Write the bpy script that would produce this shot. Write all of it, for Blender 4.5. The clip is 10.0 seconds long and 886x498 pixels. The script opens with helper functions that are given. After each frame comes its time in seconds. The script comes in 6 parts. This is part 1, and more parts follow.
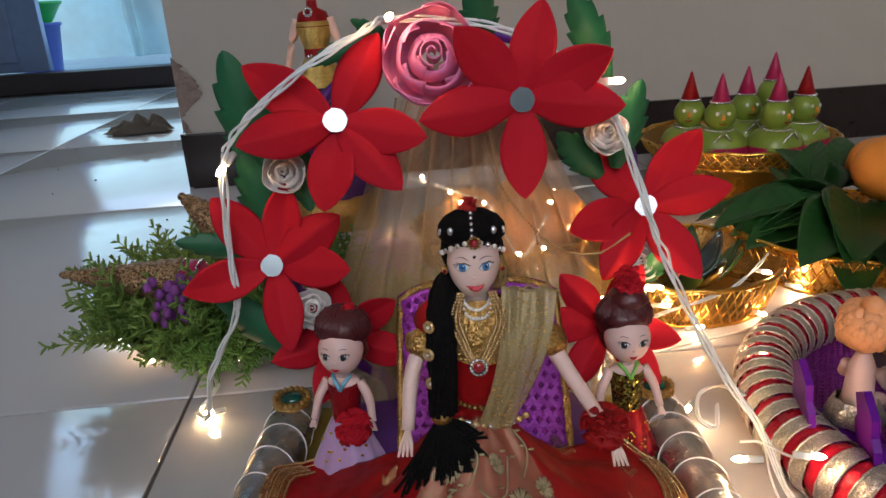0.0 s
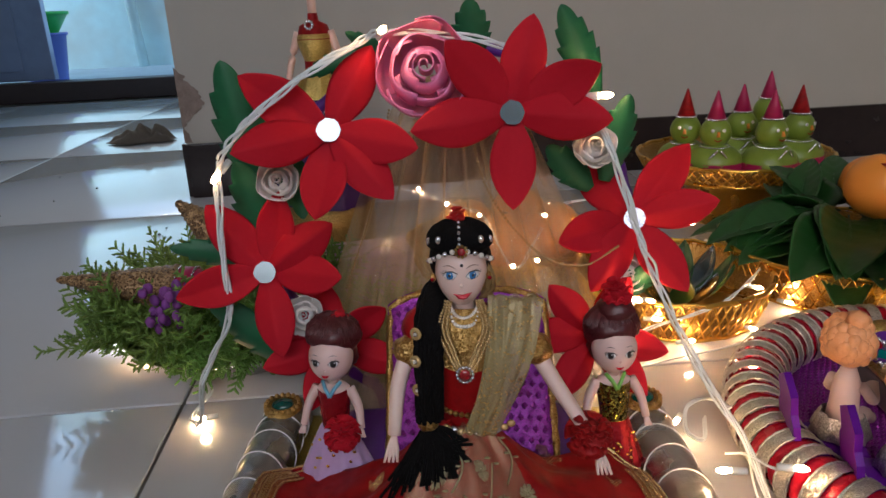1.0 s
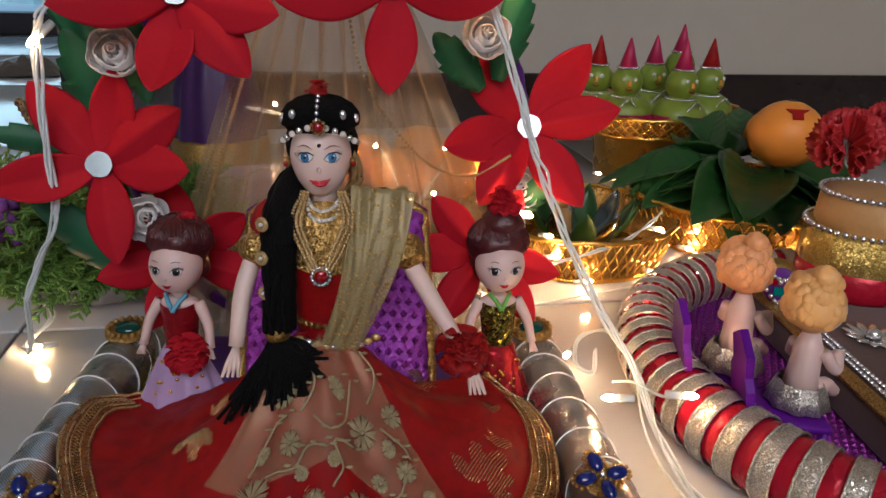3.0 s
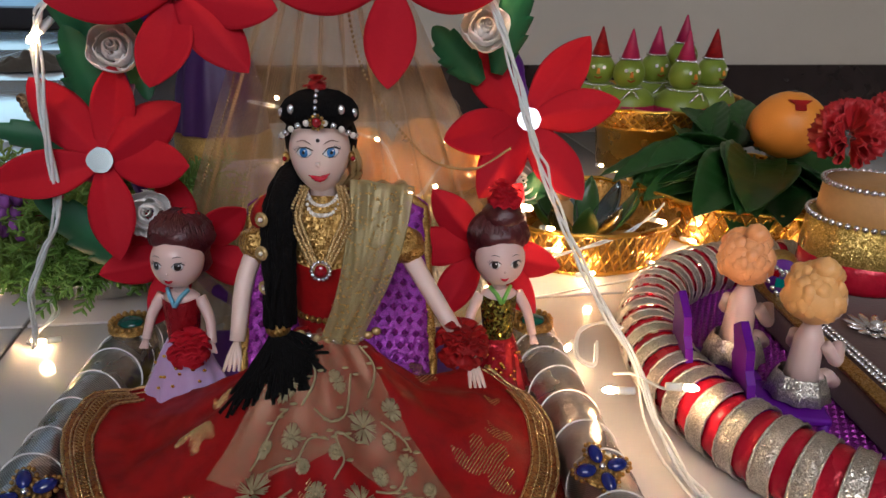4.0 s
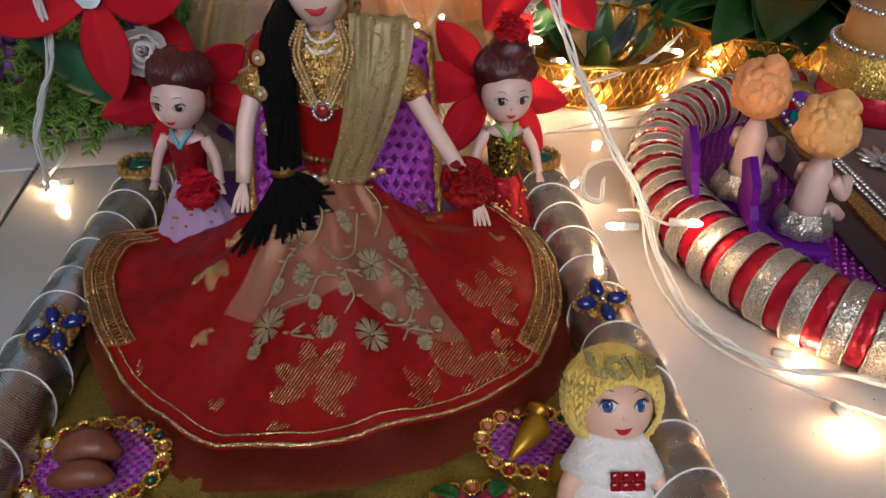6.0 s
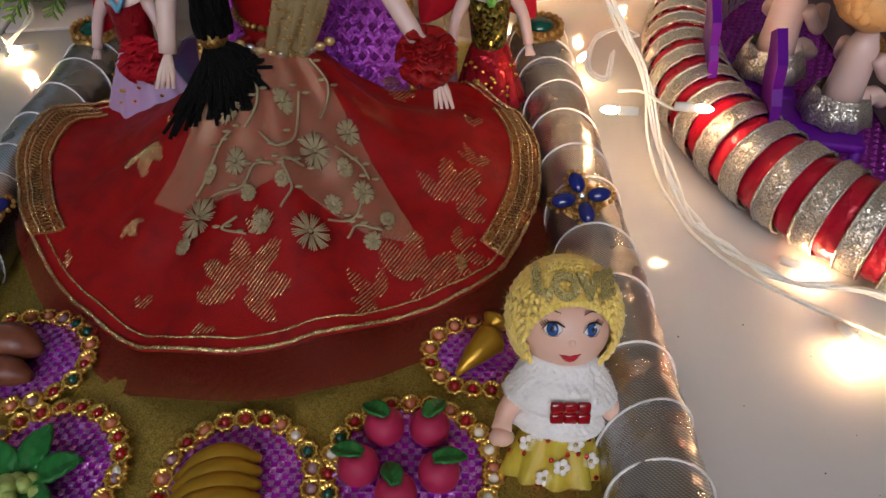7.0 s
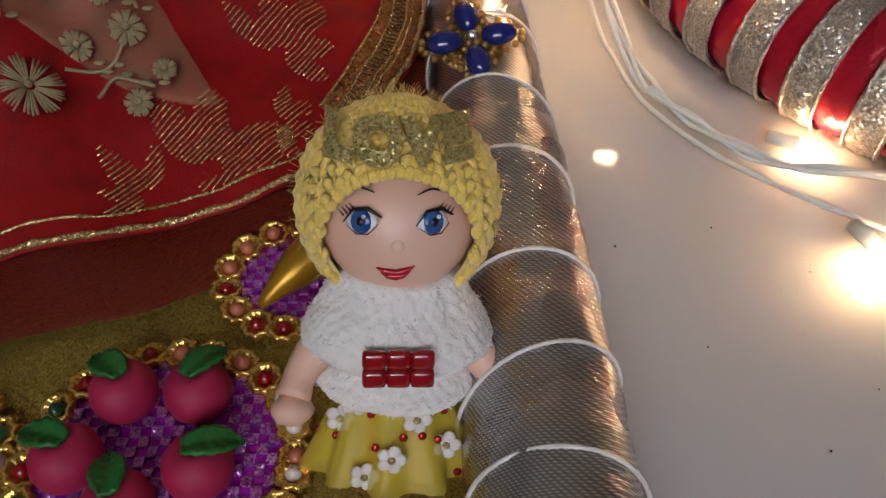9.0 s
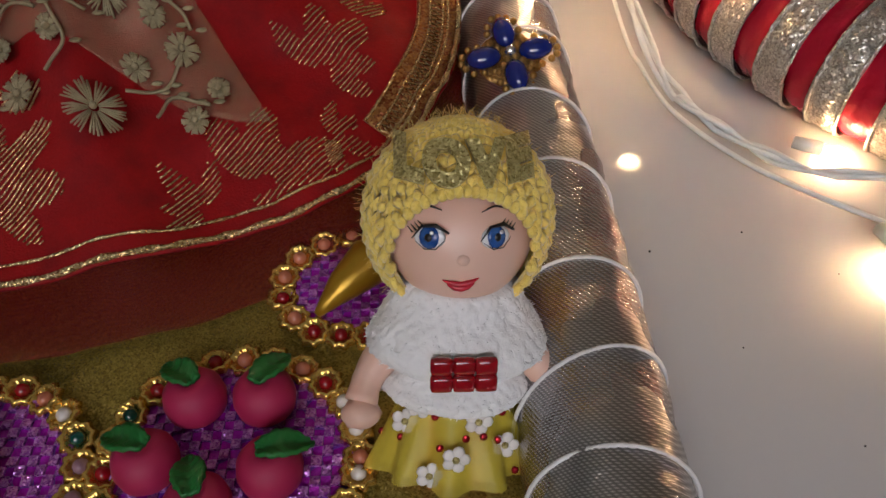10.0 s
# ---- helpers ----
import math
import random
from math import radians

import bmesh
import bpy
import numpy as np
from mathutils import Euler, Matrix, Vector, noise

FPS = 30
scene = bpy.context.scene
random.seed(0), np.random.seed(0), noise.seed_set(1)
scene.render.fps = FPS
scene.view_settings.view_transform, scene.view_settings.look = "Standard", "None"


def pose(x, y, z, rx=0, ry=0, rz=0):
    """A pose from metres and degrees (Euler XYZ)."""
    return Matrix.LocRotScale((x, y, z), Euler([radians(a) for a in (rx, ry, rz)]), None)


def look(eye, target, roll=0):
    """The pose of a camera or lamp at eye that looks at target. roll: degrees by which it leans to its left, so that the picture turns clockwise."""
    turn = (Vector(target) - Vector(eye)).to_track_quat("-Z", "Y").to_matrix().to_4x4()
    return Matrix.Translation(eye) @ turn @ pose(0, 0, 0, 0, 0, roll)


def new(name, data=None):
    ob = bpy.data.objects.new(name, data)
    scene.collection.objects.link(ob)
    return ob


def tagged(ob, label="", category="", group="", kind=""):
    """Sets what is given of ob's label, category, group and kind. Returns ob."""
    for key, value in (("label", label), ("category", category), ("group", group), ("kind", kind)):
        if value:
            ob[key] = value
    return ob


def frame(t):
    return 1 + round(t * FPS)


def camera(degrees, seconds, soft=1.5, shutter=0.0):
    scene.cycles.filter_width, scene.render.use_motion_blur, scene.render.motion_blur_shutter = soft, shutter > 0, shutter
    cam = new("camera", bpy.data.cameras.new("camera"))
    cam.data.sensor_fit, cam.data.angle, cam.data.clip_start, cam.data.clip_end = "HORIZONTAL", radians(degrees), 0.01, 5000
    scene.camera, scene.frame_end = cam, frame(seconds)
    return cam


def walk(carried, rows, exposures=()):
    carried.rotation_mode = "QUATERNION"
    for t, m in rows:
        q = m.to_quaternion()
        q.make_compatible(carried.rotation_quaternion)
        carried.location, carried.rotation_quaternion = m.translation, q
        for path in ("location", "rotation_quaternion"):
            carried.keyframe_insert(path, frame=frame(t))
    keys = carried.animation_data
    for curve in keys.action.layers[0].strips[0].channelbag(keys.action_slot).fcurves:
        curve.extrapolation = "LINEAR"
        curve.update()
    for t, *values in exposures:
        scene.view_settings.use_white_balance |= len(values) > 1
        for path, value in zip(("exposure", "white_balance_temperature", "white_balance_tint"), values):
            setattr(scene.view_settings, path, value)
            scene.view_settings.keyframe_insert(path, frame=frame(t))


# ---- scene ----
cam = camera(63.4, 10.0)
PATH = [
    (0, (0.017, 0.022, 0.319), (-0.033, 1.903, -0.359), -3.5),
    (0.5, (0.018, 0.016, 0.321), (-0.05, 1.909, -0.32), -4.1),
    (1, (0.024, 0.015, 0.318), (-0.028, 1.909, -0.323), -2.7),
    (1.5, (0.031, 0.025, 0.308), (0.039, 1.907, -0.369), -2.4),
    (2, (0.04, 0.038, 0.284), (0.082, 1.877, -0.5), -1.3),
    (2.5, (0.05, 0.049, 0.268), (0.19, 1.926, -0.409), 2.4),
    (3, (0.051, 0.05, 0.261), (0.221, 1.912, -0.447), 1.7),
    (4.5, (0.054, 0.049, 0.264), (0.198, 1.897, -0.485), 0.8),
    (5, (0.053, 0.049, 0.266), (0.206, 1.834, -0.623), -0.3),
    (5.5, (0.054, 0.047, 0.264), (0.19, 1.775, -0.734), -0.0),
    (5.7, (0.053, 0.046, 0.264), (0.181, 1.752, -0.773), 0.2),
    (6.8, (0.09, 0.08, 0.26), (0.103, 1.518, -1.13), -1.7),
    (7, (0.1, 0.087, 0.246), (0.067, 1.506, -1.163), -1.7),
    (7.5, (0.124, 0.121, 0.206), (0.111, 1.475, -1.265), -1.6),
    (8, (0.133, 0.138, 0.178), (0.127, 1.461, -1.322), -0.2),
    (8.5, (0.141, 0.147, 0.164), (0.148, 1.444, -1.358), -0.8),
    (9, (0.145, 0.146, 0.159), (0.151, 1.435, -1.37), -1.3),
    (9.5, (0.145, 0.145, 0.161), (0.128, 1.445, -1.358), -2.6),
    (10, (0.134, 0.143, 0.168), (0.127, 1.426, -1.366), -2.5),
]
walk(cam, [(t, look(eye, target, roll)) for t, eye, target, roll in PATH],
     [(0, -0.12), (1.5, -0.30), (2.5, -0.16), (5.5, -0.06), (7, -0.15), (8, -0.30), (9, -0.42), (10, -0.42)])

# ---- world and large lights ----
world = bpy.data.worlds.new("sky")
scene.world = world
world.use_nodes = True
wn = world.node_tree.nodes
sky = wn.new("ShaderNodeTexSky")
sky.sky_type, sky.sun_disc = "NISHITA", False
sky.sun_elevation, sky.sun_rotation = radians(38), radians(200)
world.node_tree.links.new(sky.outputs[0], wn["Background"].inputs[0])
wn["Background"].inputs[1].default_value = 0.75

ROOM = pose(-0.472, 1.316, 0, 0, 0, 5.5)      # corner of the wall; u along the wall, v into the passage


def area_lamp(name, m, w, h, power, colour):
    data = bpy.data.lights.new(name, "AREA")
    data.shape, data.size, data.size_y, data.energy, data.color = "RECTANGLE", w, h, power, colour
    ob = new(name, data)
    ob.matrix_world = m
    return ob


sun_data = bpy.data.lights.new("sun", "SUN")
sun_data.energy, sun_data.angle, sun_data.color = 1.4, radians(12), (1.0, 0.95, 0.88)
new("sun", sun_data).matrix_world = pose(0, 0, 6, 52, 0, 200)
# soft fill from an unseen window, added in the wall behind the camera
area_lamp("unseen_window_fill", ROOM @ pose(0.3, -2.97, 1.55, 90, 0, 180) @ pose(0, 0, 0, 180, 0, 0), 1.5, 1.1, 11.5, (0.96, 0.91, 0.95))
area_lamp("doorway_daylight", ROOM @ pose(-0.55, 2.06, 1.15, -90, 0, 0), 1.0, 1.9, 8.0, (0.50, 0.80, 1.0))

# ---- materials ----
MATS = {}


def mat(name, colour, rough=0.5, metal=0.0, vary=0.12, scale=120.0, bump=0.15, bump_scale=None, second=None, patch=0.5,
        sheen=0.0, coat=0.0, emit=None, transmission=0.0, sss=0.0, spec=0.5, dist=0.0006):
    """Principled material: colour broken up by grain and by broader patches, with fine relief."""
    if name in MATS:
        return MATS[name]
    m = bpy.data.materials.new(name)
    m.use_nodes = True
    nt = m.node_tree
    n, l = nt.nodes, nt.links
    b = n["Principled BSDF"]
    tc = n.new("ShaderNodeTexCoord")
    fine, broad = n.new("ShaderNodeTexNoise"), n.new("ShaderNodeTexNoise")
    fine.inputs["Scale"].default_value, fine.inputs["Detail"].default_value = scale, 5
    broad.inputs["Scale"].default_value, broad.inputs["Detail"].default_value = scale * 0.13, 3
    l.new(tc.outputs["Object"], fine.inputs["Vector"])
    l.new(tc.outputs["Object"], broad.inputs["Vector"])
    mix = n.new("ShaderNodeMix")
    mix.data_type = "RGBA"
    a = tuple(max(0, c * (1 - vary)) for c in colour)
    z = tuple(min(1, c * (1 + vary)) for c in colour)
    mix.inputs[6].default_value, mix.inputs[7].default_value = (*a, 1), (*z, 1)
    l.new(fine.outputs[0], mix.inputs[0])
    mix2 = n.new("ShaderNodeMix")
    mix2.data_type = "RGBA"
    ramp = n.new("ShaderNodeMapRange")
    ramp.inputs[1].default_value, ramp.inputs[2].default_value = 0.45, 0.7
    ramp.inputs[4].default_value = patch
    l.new(broad.outputs[0], ramp.inputs[0])
    l.new(ramp.outputs[0], mix2.inputs[0])
    l.new(mix.outputs[2], mix2.inputs[6])
    mix2.inputs[7].default_value = (*(second or tuple(c * (1 - 0.8 * vary) for c in colour)), 1)
    l.new(mix2.outputs[2], b.inputs["Base Color"])
    rr = n.new("ShaderNodeMapRange")
    rr.inputs[3].default_value, rr.inputs[4].default_value = max(0.02, rough - 0.08), min(1, rough + 0.08)
    l.new(broad.outputs[0], rr.inputs[0])
    l.new(rr.outputs[0], b.inputs["Roughness"])
    b.inputs["Metallic"].default_value = metal
    b.inputs["Specular IOR Level"].default_value = spec
    b.inputs["Sheen Weight"].default_value = sheen
    b.inputs["Coat Weight"].default_value = coat
    b.inputs["Coat Roughness"].default_value = 0.1
    b.inputs["Transmission Weight"].default_value = transmission
    b.inputs["Subsurface Weight"].default_value = sss
    b.inputs["Subsurface Scale"].default_value = 0.003
    if emit:
        b.inputs["Emission Color"].default_value, b.inputs["Emission Strength"].default_value = (*emit[0], 1), emit[1]
    if bump:
        bm_ = n.new("ShaderNodeBump")
        bm_.inputs["Strength"].default_value, bm_.inputs["Distance"].default_value = bump, dist
        rel = n.new("ShaderNodeTexNoise")
        rel.inputs["Scale"].default_value, rel.inputs["Detail"].default_value = bump_scale or scale * 2, 4
        l.new(tc.outputs["Object"], rel.inputs["Vector"])
        l.new(rel.outputs[0], bm_.inputs["Height"])
        l.new(bm_.outputs[0], b.inputs["Normal"])
    MATS[name] = m
    return m


def glitter(name, colour, second, scale=1400.0, rough=0.28, strength=0.9, metal=0.9):
    """Metallic flakes: cells of their own tilt and tone."""
    if name in MATS:
        return MATS[name]
    m = mat(name, colour, rough, metal, bump=0)
    n, l = m.node_tree.nodes, m.node_tree.links
    b = n["Principled BSDF"]
    tc, vo = n.new("ShaderNodeTexCoord"), n.new("ShaderNodeTexVoronoi")
    vo.inputs["Scale"].default_value = scale
    l.new(tc.outputs["Object"], vo.inputs["Vector"])
    sep = n.new("ShaderNodeSeparateColor")
    l.new(vo.outputs["Color"], sep.inputs[0])
    mix = n.new("ShaderNodeMix")
    mix.data_type = "RGBA"
    mix.inputs[6].default_value, mix.inputs[7].default_value = (*colour, 1), (*second, 1)
    l.new(sep.outputs[0], mix.inputs[0])
    l.new(mix.outputs[2], b.inputs["Base Color"])
    geo = n.new("ShaderNodeNewGeometry")
    tilt, add, unit = n.new("ShaderNodeVectorMath"), n.new("ShaderNodeVectorMath"), n.new("ShaderNodeVectorMath")
    tilt.operation, add.operation, unit.operation = "MULTIPLY_ADD", "ADD", "NORMALIZE"
    l.new(vo.outputs["Color"], tilt.inputs[0])
    tilt.inputs[1].default_value, tilt.inputs[2].default_value = (strength,) * 3, (-strength / 2,) * 3
    l.new(tilt.outputs[0], add.inputs[0])
    l.new(geo.outputs["Normal"], add.inputs[1])
    l.new(add.outputs[0], unit.inputs[0])
    l.new(unit.outputs[0], b.inputs["Normal"])
    return m


def sheer(name, colour, cover=0.4, scale=500.0, rough=0.5, metal=0.0, thread=0.3):
    """Thin net: crossed threads with open space between, denser in the folds."""
    if name in MATS:
        return MATS[name]
    m = mat(name, colour, rough, metal, scale=60, bump=0)
    n, l = m.node_tree.nodes, m.node_tree.links
    b, out = n["Principled BSDF"], n["Material Output"]
    tc = n.new("ShaderNodeTexCoord")
    waves = []
    for axis in ("X", "Z"):
        w = n.new("ShaderNodeTexWave")
        w.wave_type, w.bands_direction = "BANDS", axis
        w.inputs["Scale"].default_value, w.inputs["Distortion"].default_value = scale, 1.0
        l.new(tc.outputs["Object"], w.inputs["Vector"])
        waves.append(w)
    mx = n.new("ShaderNodeMath")
    mx.operation = "MAXIMUM"
    l.new(waves[0].outputs["Fac"], mx.inputs[0])
    l.new(waves[1].outputs["Fac"], mx.inputs[1])
    mr = n.new("ShaderNodeMapRange")
    mr.inputs[3].default_value, mr.inputs[4].default_value = cover - thread * 0.5, min(1, cover + thread * 0.5)
    l.new(mx.outputs[0], mr.inputs[0])
    tr, mixs = n.new("ShaderNodeBsdfTransparent"), n.new("ShaderNodeMixShader")
    l.new(mr.outputs[0], mixs.inputs[0])
    l.new(tr.outputs[0], mixs.inputs[1])
    l.new(b.outputs[0], mixs.inputs[2])
    l.new(mixs.outputs[0], out.inputs["Surface"])
    return m


WALL = mat("cream_plaster", (0.46, 0.41, 0.34), 0.7, vary=0.05, scale=18, bump=0.25, bump_scale=90, second=(0.43, 0.38, 0.31), dist=0.001)
BARE = mat("bare_mortar", (0.27, 0.20, 0.16), 0.95, vary=0.4, scale=60, bump=0.9, bump_scale=150, dist=0.004)
SKIRTING = mat("dark_skirting_tile", (0.022, 0.014, 0.013), 0.25, vary=0.3, scale=40, bump=0.05)
TILE = mat("white_glazed_tile", (0.56, 0.56, 0.56), 0.09, vary=0.03, scale=7, bump=0.02, bump_scale=14, second=(0.50, 0.50, 0.51), coat=0.3)
GROUT = mat("dark_grout", (0.10, 0.09, 0.08), 0.9, vary=0.3, scale=80, bump=0.4)
CEIL = mat("ceiling_paint", (0.7, 0.68, 0.64), 0.8, vary=0.04, scale=12, bump=0.1)
SILLWOOD = mat("dark_door_sill", (0.03, 0.018, 0.018), 0.45, vary=0.3, scale=30, bump=0.3)
OUTWALL = mat("weathered_blue_plaster", (0.46, 0.74, 0.80), 0.85, vary=0.16, scale=14, bump=0.4, second=(0.42, 0.50, 0.50), patch=0.9, dist=0.002)
OUTGROUND = mat("damp_cement_ground", (0.42, 0.52, 0.54), 0.6, vary=0.2, scale=20, bump=0.4, dist=0.002)
DOORPAINT = mat("blue_grey_door_paint", (0.16, 0.22, 0.36), 0.5, vary=0.15, scale=25, bump=0.3)
RED_FELT = mat("red_craft_foam", (0.44, 0.007, 0.018), 0.75, vary=0.08, scale=300, bump=0.15, spec=0.2)
GREEN_PAPER = mat("dark_green_craft_paper", (0.006, 0.10, 0.036), 0.55, vary=0.14, scale=140, bump=0.15)
PINK_ORGANZA = sheer("pink_organza", (0.88, 0.26, 0.48), 0.74, 700, 0.5, thread=0.15)
WHITE_RIBBON = mat("white_satin_ribbon", (0.78, 0.74, 0.70), 0.4, vary=0.05, scale=200, bump=0.25, sheen=0.2)
MIRROR = mat("round_mirror", (0.20, 0.235, 0.245), 0.24, 1.0, vary=0.05, scale=90, bump=0.03)


def woven(name, dark, light, pitch, rough):
    """Metallic cloth of crossed flat threads: shine and relief follow the weave."""
    m = mat(name, dark, rough, 0.95, bump=0)
    n, l = m.node_tree.nodes, m.node_tree.links
    b = n["Principled BSDF"]
    tc = n.new("ShaderNodeTexCoord")
    fac = []
    for axis, k in (("Y", 1.0), ("DIAGONAL", 0.8)):
        w = n.new("ShaderNodeTexWave")
        w.wave_type, w.bands_direction = "BANDS", axis
        w.inputs["Scale"].default_value, w.inputs["Distortion"].default_value = k * 0.314 / pitch, 0.6
        w.inputs["Detail Scale"].default_value = 0.3
        l.new(tc.outputs["Object"], w.inputs["Vector"])
        fac.append(w)
    both = n.new("ShaderNodeMath")
    both.operation = "MULTIPLY"
    l.new(fac[0].outputs["Fac"], both.inputs[0])
    l.new(fac[1].outputs["Fac"], both.inputs[1])
    mix = n.new("ShaderNodeMix")
    mix.data_type = "RGBA"
    mix.inputs[6].default_value, mix.inputs[7].default_value = (*dark, 1), (*light, 1)
    l.new(both.outputs[0], mix.inputs[0])
    l.new(mix.outputs[2], b.inputs["Base Color"])
    crease = n.new("ShaderNodeTexNoise")
    crease.inputs["Scale"].default_value, crease.inputs["Detail"].default_value = 130, 4
    l.new(tc.outputs["Object"], crease.inputs["Vector"])
    b1, b2 = n.new("ShaderNodeBump"), n.new("ShaderNodeBump")
    b1.inputs["Strength"].default_value, b1.inputs["Distance"].default_value = 0.55, 0.0025
    b2.inputs["Strength"].default_value, b2.inputs["Distance"].default_value = 0.4, 0.0002
    l.new(crease.outputs[0], b1.inputs["Height"])
    l.new(both.outputs[0], b2.inputs["Height"])
    l.new(b1.outputs[0], b2.inputs["Normal"])
    l.new(b2.outputs[0], b.inputs["Normal"])
    return m


SILVERCLOTH = woven("silver_lame_cloth", (0.30, 0.29, 0.29), (0.78, 0.77, 0.76), 0.0006, 0.27)
THREAD = mat("white_cotton_thread", (0.80, 0.79, 0.77), 0.8, vary=0.1, scale=900, bump=0.5)
PURPLE = glitter("purple_sequin_cloth", (0.14, 0.008, 0.17), (0.34, 0.03, 0.37), 1500, 0.34, 0.5, 0.45)
PURPLE_TAPE = mat("purple_ribbon", (0.10, 0.012, 0.22), 0.4, vary=0.2, scale=160, bump=0.3)
GOLDTRIM = glitter("gold_braid", (0.24, 0.12, 0.025), (0.66, 0.42, 0.14), 1500, 0.38, 0.9, 0.9)
GOLD = mat("gold_plastic", (0.72, 0.42, 0.08), 0.28, 0.95, vary=0.15, scale=200, bump=0.1)
GOLDGLITTER = glitter("gold_glitter_foam", (0.42, 0.27, 0.05), (0.86, 0.62, 0.20), 1600, 0.3, 1.0, 0.8)
OLIVECLOTH = glitter("olive_gold_tissue_cloth", (0.20, 0.14, 0.02), (0.52, 0.40, 0.09), 2600, 0.34, 0.7, 0.6)
REDCLOTH = mat("red_silk_cloth", (0.31, 0.004, 0.005), 0.55, vary=0.16, scale=900, bump=0.35, bump_scale=1600, second=(0.20, 0.005, 0.006), patch=0.8, spec=0.25)
UNDERNET = sheer("dark_red_net", (0.20, 0.004, 0.005), 0.62, 900, 0.5, 0.1, 0.12)
GOLDNET = sheer("pale_gold_net", (0.60, 0.42, 0.24), 0.10, 900, 0.45, 0.25)
CURTAINNET = sheer("golden_net_curtain", (0.88, 0.64, 0.36), 0.30, 420, 0.5, 0.1)
COPPER = glitter("copper_brocade", (0.20, 0.035, 0.012), (0.55, 0.28, 0.09), 1300, 0.4, 0.7, 0.75)
BROCADE = glitter("gold_brocade", (0.42, 0.23, 0.07), (1.0, 0.80, 0.42), 2600, 0.26, 1.1, 0.85)
EMBROIDERY = mat("champagne_thread_embroidery", (0.43, 0.35, 0.20), 0.5, 0.25, vary=0.25, scale=1500, bump=0.8, bump_scale=2500)
SKIN = mat("doll_skin", (0.80, 0.51, 0.39), 0.36, vary=0.03, scale=60, bump=0.02, sss=0.05)
BRIDESKIN = mat("fair_doll_skin", (0.78, 0.57, 0.49), 0.34, vary=0.03, scale=60, bump=0.02, sss=0.05)
PALESKIN = mat("pale_doll_skin", (0.70, 0.50, 0.45), 0.34, vary=0.03, scale=60, bump=0.02, sss=0.05)
LIP = mat("doll_lips", (0.52, 0.008, 0.025), 0.22, bump=0)
EYEWHITE = mat("doll_eye_white", (0.8, 0.8, 0.8), 0.25, vary=0.02, bump=0)
IRIS = mat("doll_eye_blue", (0.05, 0.22, 0.50), 0.2, vary=0.3, scale=2000, bump=0)
NAVYIRIS = mat("doll_eye_navy", (0.010, 0.06, 0.26), 0.2, vary=0.5, scale=2500, bump=0, second=(0.06, 0.16, 0.36), patch=0.9)
BROWPAINT = mat("brown_brow_paint", (0.34, 0.19, 0.15), 0.5, bump=0)
BLACK = mat("black_paint", (0.008, 0.006, 0.006), 0.3, bump=0)
BLACKHAIR = mat("black_wool_hair", (0.004, 0.0035, 0.0035), 0.85, spec=0.15, vary=0.4, scale=600, bump=0.8, bump_scale=900, dist=0.001)
BROWNHAIR = mat("auburn_doll_hair", (0.075, 0.010, 0.012), 0.36, vary=0.5, scale=500, bump=0.5, bump_scale=900, dist=0.0006)
ORANGEHAIR = mat("moulded_peach_hair", (0.80, 0.36, 0.15), 0.45, vary=0.12, scale=120, bump=0.5, bump_scale=220, dist=0.002)
BLONDEHAIR = mat("moulded_yellow_hair", (0.78, 0.42, 0.15), 0.45, vary=0.12, scale=120, bump=0.5, bump_scale=220, dist=0.002)
BRONZEPEARL = mat("bronze_pearl_bead", (0.62, 0.42, 0.18), 0.24, 0.55, vary=0.1, bump=0, coat=0.4)
PEARL = mat("pearl_bead", (0.74, 0.68, 0.60), 0.2, vary=0.05, bump=0, coat=0.6)
SILVERBEAD = mat("silver_stone_bead", (0.78, 0.78, 0.80), 0.15, 0.9, vary=0.2, scale=900, bump=0.3)
REDGEM = mat("red_glass_gem", (0.30, 0.002, 0.008), 0.08, vary=0.2, scale=300, bump=0, coat=0.8)
BLUEGEM = mat("blue_glass_gem", (0.006, 0.016, 0.16), 0.07, vary=0.2, scale=300, bump=0, coat=0.8)
GREENGEM = mat("green_glass_gem", (0.0, 0.06, 0.045), 0.07, vary=0.2, scale=300, bump=0, coat=0.8)
REDFOIL = mat("red_metallic_foil", (0.42, 0.015, 0.025), 0.22, 0.7, vary=0.3, scale=220, bump=0.8, bump_scale=260, dist=0.0015)
GREENFOIL = glitter("bronze_green_sequin", (0.05, 0.045, 0.012), (0.34, 0.30, 0.06), 700, 0.2, 0.8)
LILACNET = mat("lilac_organza", (0.46, 0.30, 0.50), 0.4, vary=0.1, scale=200, bump=0.4, bump_scale=150, sheen=0.4)
REDSATIN = mat("red_satin_ribbon", (0.48, 0.008, 0.03), 0.26, 0.25, vary=0.2, scale=150, bump=0.7, bump_scale=160, dist=0.0015)
SILVERLACE = glitter("silver_lace_braid", (0.38, 0.35, 0.30), (0.82, 0.78, 0.70), 1700, 0.32, 0.9, 0.8)
PURPLEPLASTIC = mat("purple_plastic", (0.10, 0.004, 0.24), 0.5, vary=0.1, scale=60, bump=0.05, spec=0.2)
BROWNBOX = mat("brown_velvet", (0.06, 0.016, 0.012), 0.6, vary=0.2, scale=200, bump=0.3, sheen=0.3)
LIME = mat("green_lime_skin", (0.18, 0.25, 0.03), 0.4, vary=0.16, scale=60, bump=0.35, bump_scale=500, second=(0.27, 0.31, 0.05), dist=0.0004)
MAGENTA = mat("magenta_paper", (0.40, 0.008, 0.07), 0.45, vary=0.1, scale=150, bump=0.1)
